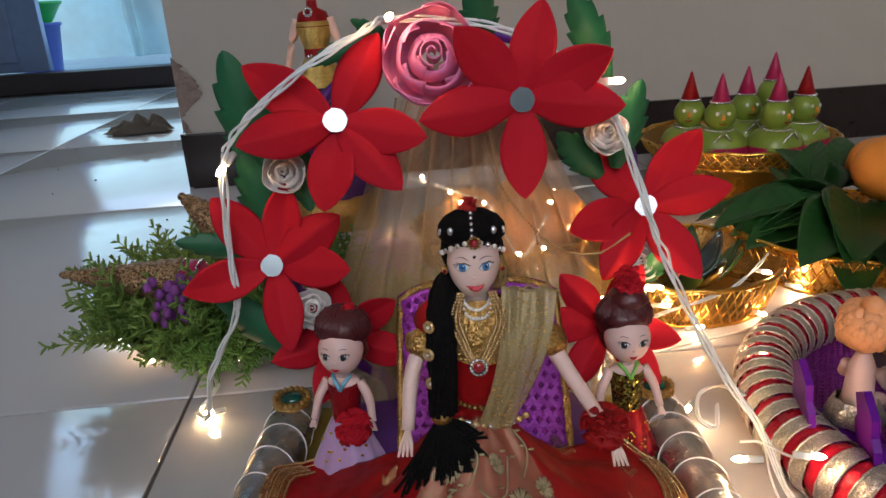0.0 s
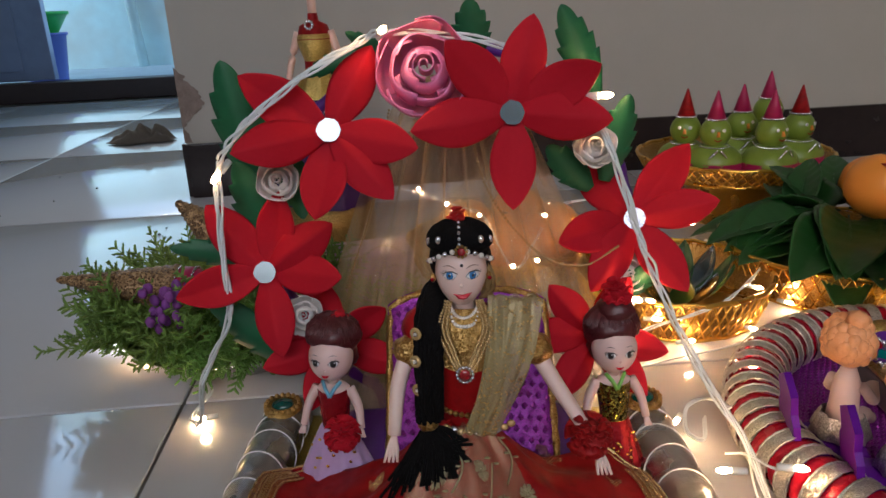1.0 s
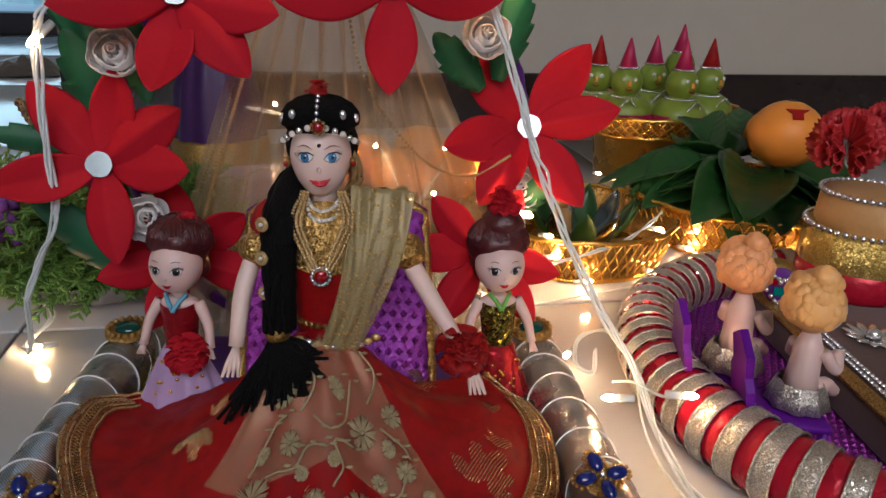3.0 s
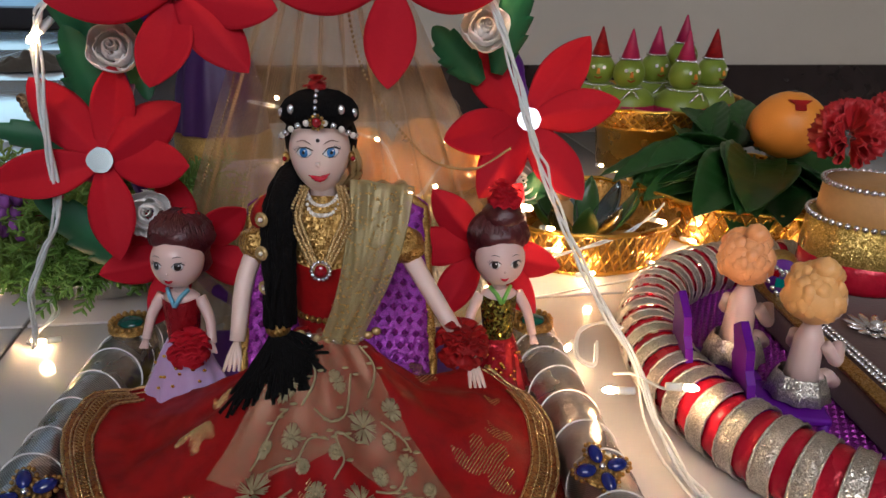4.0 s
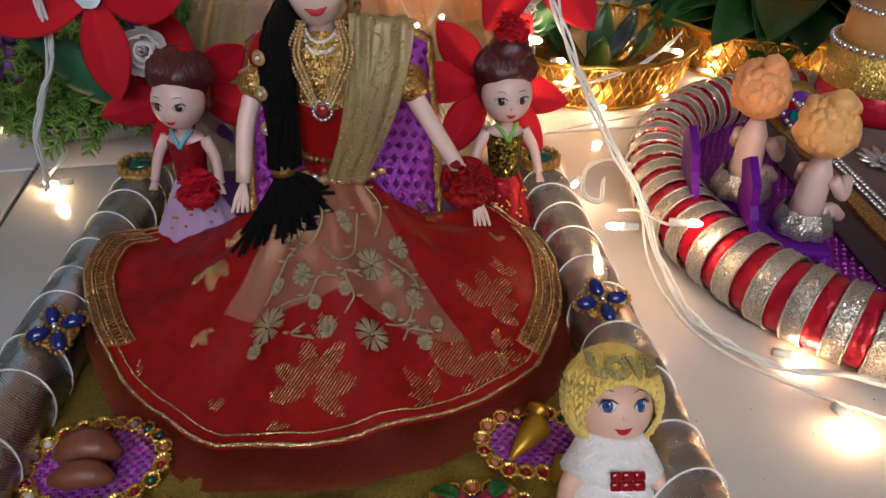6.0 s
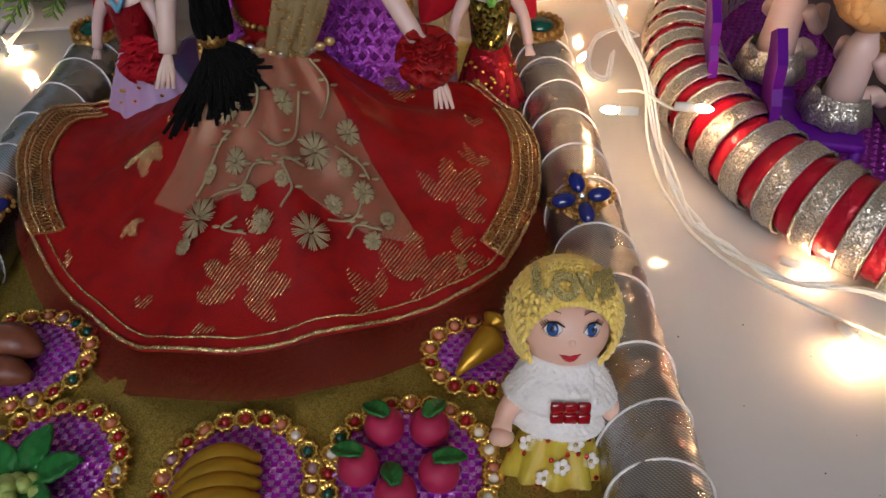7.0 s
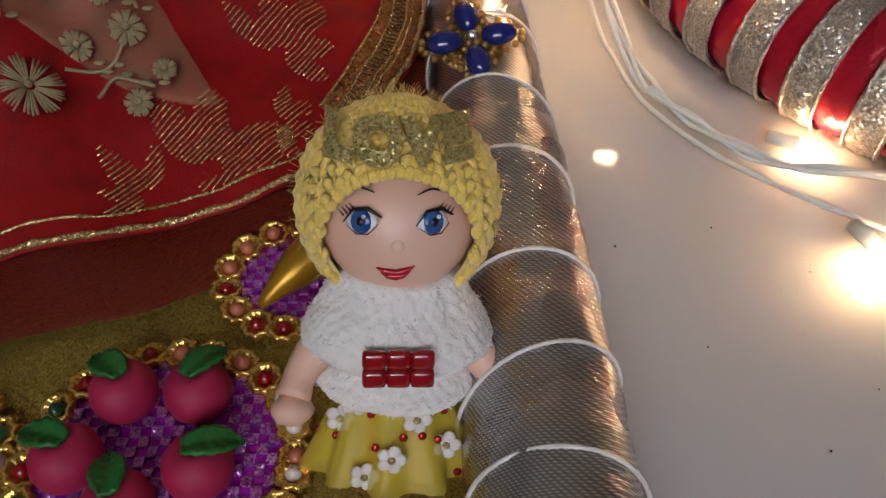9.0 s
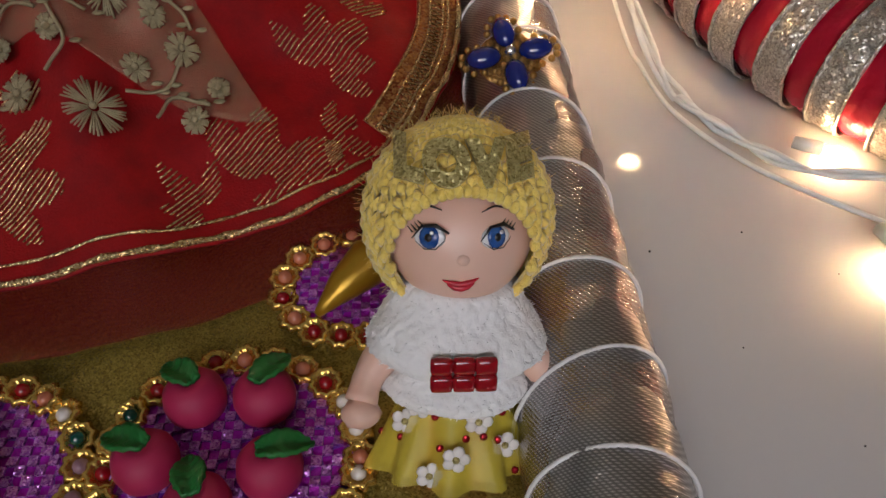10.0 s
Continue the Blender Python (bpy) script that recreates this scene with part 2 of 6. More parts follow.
ORANGE = mat("orange_peel", (0.78, 0.27, 0.035), 0.45, vary=0.08, scale=60, bump=0.6, bump_scale=700, dist=0.0005)
LEAF = mat("dark_betel_leaf", (0.013, 0.062, 0.013), 0.36, vary=0.25, scale=60, bump=0.3, bump_scale=120, second=(0.03, 0.10, 0.02))
JUNIPER = mat("juniper_sprig", (0.11, 0.24, 0.04), 0.5, vary=0.3, scale=30, bump=0.2, second=(0.21, 0.29, 0.05), patch=0.9)
WIRE = mat("white_pvc_wire", (0.70, 0.74, 0.72), 0.4, vary=0.05, scale=200, bump=0.05)
BULBGLASS = mat("lit_bulb", (1, 0.8, 0.6), 0.2, bump=0, emit=((1.0, 0.60, 0.30), 240.0))
RAG = mat("brown_rag", (0.13, 0.10, 0.075), 0.9, vary=0.3, scale=60, bump=0.8, bump_scale=300)
STEEL = mat("steel_plate", (0.62, 0.60, 0.57), 0.18, 1.0, vary=0.08, scale=60, bump=0.08)
CONEBROWN = glitter("brown_woven_cone", (0.10, 0.045, 0.02), (0.45, 0.28, 0.13), 700, 0.5, 0.9, 0.3)
YELLOWWOOL = mat("yellow_wool", (0.90, 0.66, 0.14), 0.85, vary=0.14, scale=700, bump=0.8, bump_scale=1500, sheen=0.5)
WHITEWOOL = mat("white_chenille", (0.88, 0.87, 0.85), 0.9, vary=0.04, scale=700, bump=0.4, bump_scale=1500, sheen=0.5, dist=0.0005)
YELLOWORGANZA = sheer("yellow_organza", (0.95, 0.76, 0.08), 0.36, 900, 0.4, 0.0, 0.3)
APPLE = mat("magenta_clay", (0.40, 0.012, 0.07), 0.6, vary=0.1, scale=200, bump=0.15)
GREENCLAY = mat("green_clay", (0.012, 0.16, 0.03), 0.4, vary=0.15, scale=200, bump=0.2)
PALEGREEN = mat("pale_green_clay", (0.40, 0.52, 0.14), 0.5, vary=0.1, scale=200, bump=0.2)
BLUEPLASTIC = mat("blue_bucket_plastic", (0.10, 0.16, 0.55), 0.35, vary=0.06, scale=20, bump=0.05)
GREENPLASTIC = mat("green_tub_plastic", (0.03, 0.48, 0.10), 0.35, vary=0.06, scale=20, bump=0.05)
PETALRED = mat("red_carnation_petal", (0.42, 0.01, 0.015), 0.55, vary=0.3, scale=200, bump=0.3)
TAN = mat("tan_fabric", (0.50, 0.27, 0.10), 0.6, vary=0.15, scale=200, bump=0.4)
TEALGEM = mat("teal_glass_gem", (0.0, 0.18, 0.18), 0.1, bump=0, coat=0.8)
VIOLETFLOWER = mat("violet_flower", (0.22, 0.05, 0.26), 0.6, vary=0.3, scale=200, bump=0.2)
GREENRIBBON = mat("green_ribbon", (0.20, 0.52, 0.10), 0.4, vary=0.1, bump=0.2)
BLUERIBBON = mat("light_blue_ribbon", (0.16, 0.46, 0.62), 0.4, vary=0.1, bump=0.2)


# ---- mesh tools ----
class Shape:
    """Collects vertices, faces and material slots of one mesh."""

    def __init__(self):
        self.v, self.f, self.k = [], [], []

    def add(self, verts, faces, k=0, m=None):
        o = len(self.v)
        self.v += [tuple(m @ Vector(p)) for p in verts] if m is not None else [tuple(p) for p in verts]
        self.f += [tuple(i + o for i in f) for f in faces]
        self.k += [k] * len(faces)
        return self

    def grid(self, fn, nu, nv, k=0, m=None, close=False):
        """Surface fn(u, v), u and v from 0 to 1; close joins the two ends of u."""
        cu = nu if close else nu + 1
        pts = [fn(i / nu, j / nv) for j in range(nv + 1) for i in range(cu)]
        fs = [(j * cu + i, j * cu + (i + 1) % cu, (j + 1) * cu + (i + 1) % cu, (j + 1) * cu + i) for j in range(nv) for i in range(nu)]
        return self.add(pts, fs, k, m)

    def sheet(self, fn, nu, nv, thick, k=0, m=None):
        """A surface with thickness and closed edges."""
        p = np.array([[fn(i / nu, j / nv) for i in range(nu + 1)] for j in range(nv + 1)], float)
        du, dv = np.gradient(p, axis=1), np.gradient(p, axis=0)
        nrm = np.cross(du, dv)
        nrm /= np.linalg.norm(nrm, axis=2, keepdims=True) + 1e-12
        c = nu + 1
        n = c * (nv + 1)
        pts = [tuple(q) for q in (p + nrm * thick / 2).reshape(-1, 3)] + [tuple(q) for q in (p - nrm * thick / 2).reshape(-1, 3)]
        fs = []
        for j in range(nv):
            for i in range(nu):
                a = (j * c + i, j * c + i + 1, (j + 1) * c + i + 1, (j + 1) * c + i)
                fs += [a, tuple(n + q for q in reversed(a))]
        ring = [i for i in range(c)] + [j * c + nu for j in range(1, nv + 1)] + [nv * c + i for i in range(nu - 1, -1, -1)] + [j * c for j in range(nv - 1, 0, -1)]
        for a, b in zip(ring, ring[1:] + ring[:1]):
            fs.append((b, a, a + n, b + n))
        return self.add(pts, fs, k, m)

    def ball(self, c, r, seg=12, rings=8, k=0, m=None, wob=0.0):
        rx, ry, rz = (r, r, r) if isinstance(r, (int, float)) else r

        def fn(u, v):
            a, b = 2 * math.pi * u, math.pi * v
            d = Vector((math.cos(a) * math.sin(b), math.sin(a) * math.sin(b), -math.cos(b)))
            s = 1 + (wob * noise.noise(d * 2.3 + Vector(c) * 90) if wob else 0)
            return (c[0] + rx * d.x * s, c[1] + ry * d.y * s, c[2] + rz * d.z * s)
        return self.grid(fn, seg, rings, k, m, True)

    def tube(self, pts, rad, seg=8, k=0, m=None, closed=False, cap=True, flat=1.0):
        """Tube along pts; rad is one radius or one for each point."""
        pts = [Vector(p) for p in pts]
        n = len(pts)
        rads = [rad] * n if isinstance(rad, (int, float)) else list(rad)
        up = Vector((0, 0, 1))
        vs, fs = [], []
        for i, p in enumerate(pts):
            t = (pts[(i + 1) % n] - pts[i - 1]) if closed else (pts[min(i + 1, n - 1)] - pts[max(i - 1, 0)])
            t = t.normalized() if t.length else Vector((0, 0, 1))
            ref = up if abs(t.dot(up)) < 0.95 else Vector((1, 0, 0))
            s = t.cross(ref).normalized()
            w = s.cross(t)
            for q in range(seg):
                a = 2 * math.pi * q / seg
                vs.append(p + s * math.cos(a) * rads[i] + w * math.sin(a) * rads[i] * flat)
        for i in range(n if closed else n - 1):
            j = (i + 1) % n
            for q in range(seg):
                r = (q + 1) % seg
                fs.append((i * seg + q, i * seg + r, j * seg + r, j * seg + q))
        if cap and not closed:
            fs.append(tuple(reversed(range(seg))))
            fs.append(tuple(range((n - 1) * seg, n * seg)))
        return self.add(vs, fs, k, m)

    def lathe(self, prof, seg=24, k=0, m=None, wave=0.0, waves=12):
        """Turns a profile of (radius, height) about z."""
        n = len(prof) - 1

        def fn(u, v):
            r, z = prof[round(v * n)]
            a = 2 * math.pi * u
            r *= 1 + wave * math.sin(waves * a)
            return (r * math.cos(a), r * math.sin(a), z)
        return self.grid(fn, seg, n, k, m, True)

    def box(self, c, size, k=0, m=None, bevel=0.0):
        hx, hy, hz = (s / 2 for s in size)
        b = min(bevel, hx * 0.9, hy * 0.9, hz * 0.9)
        if b <= 0:
            vs = [(c[0] + x * hx, c[1] + y * hy, c[2] + z * hz) for x in (-1, 1) for y in (-1, 1) for z in (-1, 1)]
            fs = [(0, 1, 3, 2), (4, 6, 7, 5), (0, 4, 5, 1), (2, 3, 7, 6), (0, 2, 6, 4), (1, 5, 7, 3)]
            return self.add(vs, fs, k, m)
        bm = bmesh.new()
        bmesh.ops.create_cube(bm, size=1)
        for v in bm.verts:
            v.co = Vector((c[0] + v.co.x * 2 * hx, c[1] + v.co.y * 2 * hy, c[2] + v.co.z * 2 * hz))
        bmesh.ops.bevel(bm, geom=bm.edges[:], offset=b, segments=2, profile=0.6, affect="EDGES")
        bm.verts.index_update()
        self.add([v.co.copy() for v in bm.verts], [tuple(v.index for v in f.verts) for f in bm.faces], k, m)
        bm.free()
        return self

    def prism(self, outline, z0, z1, k=0, m=None):
        """Upright block over a closed outline of (x, y)."""
        n = len(outline)
        vs = [(x, y, z0) for x, y in outline] + [(x, y, z1) for x, y in outline]
        fs = [tuple(reversed(range(n))), tuple(range(n, 2 * n))] + [(i, (i + 1) % n, n + (i + 1) % n, n + i) for i in range(n)]
        return self.add(vs, fs, k, m)

    def mesh(self, name, mats, smooth=True):
        me = bpy.data.meshes.new(name)
        me.from_pydata(self.v, [], self.f)
        for mt in mats:
            me.materials.append(mt)
        me.polygons.foreach_set("material_index", self.k)
        me.polygons.foreach_set("use_smooth", [smooth] * len(self.f))
        me.update()
        return me


def thing(name, shape, mats, label, category, group="", kind="", m=None, smooth=True):
    """A top-level thing: one mesh, or an Empty when shape is None."""
    mats = mats if isinstance(mats, (list, tuple)) else [mats]
    ob = new(name, shape.mesh(name, mats, smooth) if shape else None)
    if m is not None:
        ob.matrix_world = m
    return tagged(ob, label, category, group, kind)


def part(name, shape, mats, parent, label="", smooth=True, m=None):
    """One mesh under a thing or a part; shape may be a mesh to share."""
    mats = mats if isinstance(mats, (list, tuple)) else [mats]
    ob = new(name, shape.mesh(name, mats, smooth) if isinstance(shape, Shape) else shape)
    ob.parent = parent
    if m is not None:
        ob.matrix_basis = m
    return tagged(ob, label)


def curve(pts, n=40):
    """Points along a smooth line through pts."""
    p = [Vector(q) for q in pts]
    p = [p[0] * 2 - p[1]] + p + [p[-1] * 2 - p[-2]]
    out = []
    segs = len(p) - 3
    for i in range(n + 1):
        s = min(i / n * segs, segs - 1e-6)
        j, t = int(s), s - int(s)
        a, b, c, d = p[j:j + 4]
        out.append(0.5 * (2 * b + (c - a) * t + (2 * a - 5 * b + 4 * c - d) * t * t + (3 * b - a - 3 * c + d) * t ** 3))
    return out


def lerp(table, x):
    return float(np.interp(x, [a for a, _ in table], [b for _, b in table]))


def facing(c, direction, spin=0.0):
    """Pose at c whose z axis points along direction; y stays as upright as it can."""
    z = Vector(direction).normalized()
    x = Vector((0, 0, 1)).cross(z)
    x = x.normalized() if x.length > 1e-4 else Vector((1, 0, 0))
    y = z.cross(x)
    m = Matrix((x, y, z)).transposed().to_4x4()
    return Matrix.Translation(c) @ m @ pose(0, 0, 0, 0, 0, spin)


rnd = random.Random(7)

# ---- structure ----
def room_block(name, u0, u1, v0, v1, z0, z1, m, label, category):
    return thing(name, Shape().box(((u0 + u1) / 2, (v0 + v1) / 2, (z0 + z1) / 2), (u1 - u0, v1 - v0, z1 - z0)), m, label, category, kind="structure", m=ROOM, smooth=False)


floor = room_block("floor", -2.2, 3.0, -3.0, 1.9, -0.10, -0.0022, GROUT, "white glazed floor tiles with dark joints", "floor")
room_block("wall_north", 0.0, 3.0, 0.0, 0.12, -0.1, 2.7, WALL, "cream painted plaster wall with a chipped corner", "wall")
room_block("wall_passage", 0.0, 0.12, 0.121, 1.9, -0.1, 2.7, WALL, "cream plaster side of the passage", "wall")
room_block("wall_west", -2.32, -2.2, -3.0, 2.02, -0.1, 2.7, WALL, "cream painted plaster wall", "wall")
room_block("wall_east", 3.0, 3.12, -3.0, 0.12, -0.1, 2.7, WALL, "cream painted plaster wall", "wall")
room_block("ceiling", -2.32, 3.12, -3.12, 2.05, 2.7, 2.8, CEIL, "white painted ceiling", "ceiling")
# wall behind the view; its window opening is invented for the fill lamp
ws = Shape()
for u0, u1, z0, z1 in ((-2.2, -0.5, -0.1, 2.7), (1.1, 3.0, -0.1, 2.7), (-0.5, 1.1, -0.1, 0.95), (-0.5, 1.1, 2.15, 2.7)):
    ws.box(((u0 + u1) / 2, -3.06, (z0 + z1) / 2), (u1 - u0, 0.12, z1 - z0))
thing("wall_south", ws, WALL, "unseen cream plaster wall with an added window opening", "wall", kind="structure", m=ROOM, smooth=False)
ds = Shape()
for u0, u1, z0, z1 in ((-2.2, -1.8, -0.1, 2.7), (-1.8, 0.0, 2.05, 2.7)):
    ds.box(((u0 + u1) / 2, 1.96, (z0 + z1) / 2), (u1 - u0, 0.12, z1 - z0))
ds.box((0.06, 1.96, 1.3), (0.12, 0.12, 2.8))
thing("wall_door", ds, WALL, "cream plaster wall round the doorway", "wall", kind="structure", m=ROOM, smooth=False)
thing("door_sill", Shape().box((-0.9, 1.955, 0.0425), (1.8, 0.12, 0.085), bevel=0.006), SILLWOOD, "dark brown raised door sill across the doorway", "door sill", kind="structure", m=ROOM, smooth=False)
thing("skirting", Shape().box((1.5, -0.006, 0.05), (3.0, 0.012, 0.10), bevel=0.002), SKIRTING, "dark brown tile skirting along the wall", "skirting", kind="structure", m=ROOM, smooth=False)
thing("skirting_passage", Shape().box((-0.005, 0.95, 0.05), (0.010, 1.9, 0.10), bevel=0.002), SKIRTING, "dark brown tile skirting in the passage", "skirting", kind="structure", m=ROOM, smooth=False)
# patch of lost plaster on the wall's corner
pp = Shape()


def chipped(u, v):
    widths = (0.012, 0.009, 0.004, 0.014, 0.032, 0.044, 0.042, 0.033, 0.019, 0.014, 0.0)
    i = min(9, int(v * 10))
    edge = widths[i] + (widths[i + 1] - widths[i]) * (v * 10 - i)
    edge = max(0.0, edge + min(edge, 0.007) * noise.noise(Vector((v * 23, 5.7, 0))))
    w = edge * u
    rough = 0.0016 * noise.noise(Vector((u * 7, v * 19, 3)))
    return (-0.002 + w, -0.0035 + rough, 0.102 + 0.135 * v)


pp.grid(chipped, 12, 70)
thing("plaster_chip", pp, BARE, "bare brown mortar where plaster broke off", "damage", kind="structure", m=ROOM)

# outside the doorway
room_block("ground", -30, 30, 2.02, 40, -0.1, 0.062, OUTGROUND, "damp pale cement ground outside", "ground")
room_block("outer_wall", -4.0, 1.5, 3.15, 3.3, 0.0, 1.5, OUTWALL, "weathered pale blue plaster wall outside", "wall")
pipe = Shape().tube([(-1.02, 3.1, 0.062), (-1.10, 3.1, 1.4)], 0.028, 10)
thing("drain_pipe", pipe, OUTWALL, "pale blue painted pipe against the outer wall", "pipe", kind="structure", m=ROOM)
leaf = thing("door_1", Shape().box((-1.42, 1.99, 1.06), (0.74, 0.04, 1.94), bevel=0.004), DOORPAINT, "blue grey painted door leaf, shut", "door", kind="structure", m=ROOM, smooth=False)
for z in (0.35, 1.0, 1.65):
    part("panel", Shape().box((-1.42, 1.966, z), (0.50, 0.014, 0.44), bevel=0.006), DOORPAINT, leaf, smooth=False)


def bucket(name, r0, r1, h, m, material, label):
    prof = [(0.0, 0.004), (r0 * 0.97, 0.0), (r0, 0.006), (r1, h - 0.015), (r1 + 0.008, h - 0.014), (r1 + 0.009, h), (r1 - 0.002, h), (r0 - 0.003, 0.012), (0.0, 0.010)]
    return thing(name, Shape().lathe(prof, 32), material, label, name.split("_")[0], m=m)


bucket("bucket", 0.085, 0.11, 0.22, ROOM @ pose(-1.22, 2.30, 0.062), BLUEPLASTIC, "blue plastic bucket on the ground outside the door")
bucket("tub", 0.08, 0.13, 0.10, ROOM @ pose(-1.22, 2.30, 0.275), GREENPLASTIC, "bright green plastic tub set on the blue bucket")

# crumpled rag
rs = Shape()


def crumple(u, v):
    a = 2 * math.pi * u
    r = 0.092 * v * (1 + 0.35 * noise.noise(Vector((math.cos(a) * 1.6, math.sin(a) * 1.6, 0))))
    x, y = r * math.cos(a) * 1.05, r * math.sin(a) * 0.45
    z = 0.036 * (1 - v ** 3) * (0.8 + 1.1 * noise.noise(Vector((x * 34, y * 46, 2)))) + 0.004
    return (x, y, max(0.002, z))


rs.grid(crumple, 48, 18, close=True)
thing("rag", rs, RAG, "crumpled brown rag lying on the tiles", "rag", m=pose(-0.83, 1.97, 0, 0, 0, 12))


# ---- the dolls' throne ----
def rail_points(x0, x1, y0, y1, n=180):
    return [(x0 + (x1 - x0) * i / n, y0 + (y1 - y0) * i / n, 0.0180 + 0.003 * (1 - i / n)) for i in range(n + 1)]


def rail(x0, x1, y0, y1, parent):
    pts = rail_points(x0, x1, y0, y1)
    def wrapped(u, v):
        x, y, z = pts[round(v * (len(pts) - 1))]
        a = 2 * math.pi * u
        r = 0.0176 + 0.0011 * noise.noise(Vector((math.cos(a) * 1.4, math.sin(a) * 1.4 + x0 * 50, y * 75))) + 0.0006 * noise.noise(Vector((math.cos(a + y * 60) * 4, math.sin(a + y * 60) * 4, y * 190)))
        return (x + r * math.cos(a), y, z + r * math.sin(a))
    tube = part("armrest", Shape().grid(wrapped, 48, len(pts) - 1, close=True), SILVERCLOTH, parent, "roll wrapped in silver cloth")
    y = y0 - 0.012
    while y > y1 + 0.01:
        t = (y - y0) / (y1 - y0)
        cx, cz = x0 + (x1 - x0) * t, 0.0180 + 0.003 * (1 - t)
        tilt = rnd.uniform(-0.25, 0.25)
        ring = [(cx + 0.0180 * math.cos(a), y + 0.006 * math.sin(a + tilt) + tilt * 0.012 * math.cos(a), cz + 0.0180 * math.sin(a)) for a in [2 * math.pi * q / 36 for q in range(36)]]
        part("thread", Shape().tube(ring, 0.0005, 6, closed=True), THREAD, tube)
        y -= rnd.uniform(0.020, 0.036)
    return tube


throne = thing("doll_throne", None, [], "doll seat of olive tissue cloth between silver cloth armrests", "doll seat")
cloth = Shape()
cloth.sheet(lambda u, v: (-0.113 + 0.270 * u, 0.10 + 0.42 * v, 0.0078 + 0.0014 * noise.noise(Vector((u * 14, v * 20, 0))) + 0.0008 * noise.noise(Vector((u * 50, v * 60, 3)))), 60, 80, 0.003)
part("base", Shape().box((0.020, 0.31, 0.0032), (0.270, 0.42, 0.006), bevel=0.001), OLIVECLOTH, throne, smooth=False)
part("base_cloth", cloth, OLIVECLOTH, throne, "wrinkled olive gold tissue cloth")
rail(-0.1155, -0.1265, 0.505, 0.10, throne)
rail(0.1525, 0.1715, 0.500, 0.08, throne)
part("seat", Shape().box((0.018, 0.44, 0.019), (0.170, 0.11, 0.024), bevel=0.006), PURPLE_TAPE, throne)


def backrest():
    sh = Shape()

    def fn(u, v):
        w = 0.054 - 0.004 * v
        x = 0.026 + (2 * u - 1) * w
        top = 1 - 0.10 * (2 * u - 1) ** 4
        return (x, 0.405 + 0.05 * v, 0.03 + 0.112 * v * top)
    sh.sheet(fn, 20, 20, 0.012)
    b = part("backrest", sh, PURPLE, throne, "purple sequined back cushion")
    studs = Shape()
    for i in range(17):
        for j in range(16):
            u, v = (i + 0.5 + 0.5 * (j % 2)) / 17.5, (j + 0.6) / 16.6
            x, y, z = fn(u, v)
            s = 0.0027
            studs.add([(x - s, y - 0.0062, z), (x, y - 0.0062 - s * 0.4, z - s), (x + s, y - 0.0062, z), (x, y - 0.0062 + s * 0.4, z + s), (x, y - 0.0086, z)], [(0, 1, 4), (1, 2, 4), (2, 3, 4), (3, 0, 4)])
    tagged(part("sequin_field", studs, PURPLE, b, "", smooth=False), kind="stuff")
    edge = [fn(0, t / 14) for t in range(15)] + [fn(t / 14, 1) for t in range(1, 15)] + [fn(1, 1 - t / 14) for t in range(1, 15)]
    part("piping", Shape().tube([(x, y - 0.005, z) for x, y, z in edge], [0.0024 + 0.0007 * (i % 2) for i in range(len(edge))], 8), GOLDTRIM, b, "gold braid piping")


backrest()


BEAD = Shape().ball((0, 0, 0), 1.0, 7, 5).mesh("bead", [GOLDTRIM])


def brooch(parent, c, stone, lobes=4, r=0.011, tilt=(0, -0.3, 1), spin=0.0):
    m = facing(c, tilt, spin)
    bp = part("brooch", Shape().lathe([(0.0, 0.0015), (r * 0.75, 0.001), (r * 0.8, 0.0)], 20, m=m), GOLDTRIM, parent, "bead-edged brooch with glass stones")
    for q in range(lobes):
        a = 2 * math.pi * q / lobes
        gm = m @ pose(r * 0.64 * math.cos(a), r * 0.64 * math.sin(a), 0.0030, 0, 0, math.degrees(a))
        part("gem", Shape().ball((0, 0, 0), (0.0054, 0.0036, 0.0030), 14, 9, m=gm), stone, bp)
        for s in range(13):
            b = 2 * math.pi * s / 13
            part("bead", BEAD, [], bp, m=gm @ pose(0.0068 * math.cos(b), 0.0050 * math.sin(b), -0.0012 + 0.0006 * (s % 2)) @ Matrix.Scale(0.0012, 4))
    part("gem", Shape().ball((0, 0, 0.004), 0.0018, 8, 6, m=m), SILVERBEAD, bp)


brooch(throne, (0.1555, 0.3255, 0.0378), BLUEGEM, r=0.0125, spin=10)
brooch(throne, (-0.1075, 0.3205, 0.0385), BLUEGEM, r=0.0125, spin=25)


def end_cap(c, stone):
    m = facing(c, (0, -0.15, 1))
    sh = Shape().lathe([(0.0, 0.002), (0.013, 0.002), (0.0145, 0.0)], 20, m=m)
    cap = part("end_ornament", sh, GOLDTRIM, throne, "gold ring ornament with a green stone")
    for q in range(18):
        a = 2 * math.pi * q / 18
        part("bead", BEAD, [], cap, m=m @ pose(0.0125 * math.cos(a), 0.0105 * math.sin(a), 0.003) @ Matrix.Scale(0.0019, 4))
    part("gem", Shape().ball((0, 0, 0.0025), (0.0085, 0.0065, 0.0032), 14, 8, m=m), stone, cap)


end_cap((-0.1140, 0.484, 0.0395), GREENGEM)
end_cap((0.1515, 0.478, 0.0395), GREENGEM)

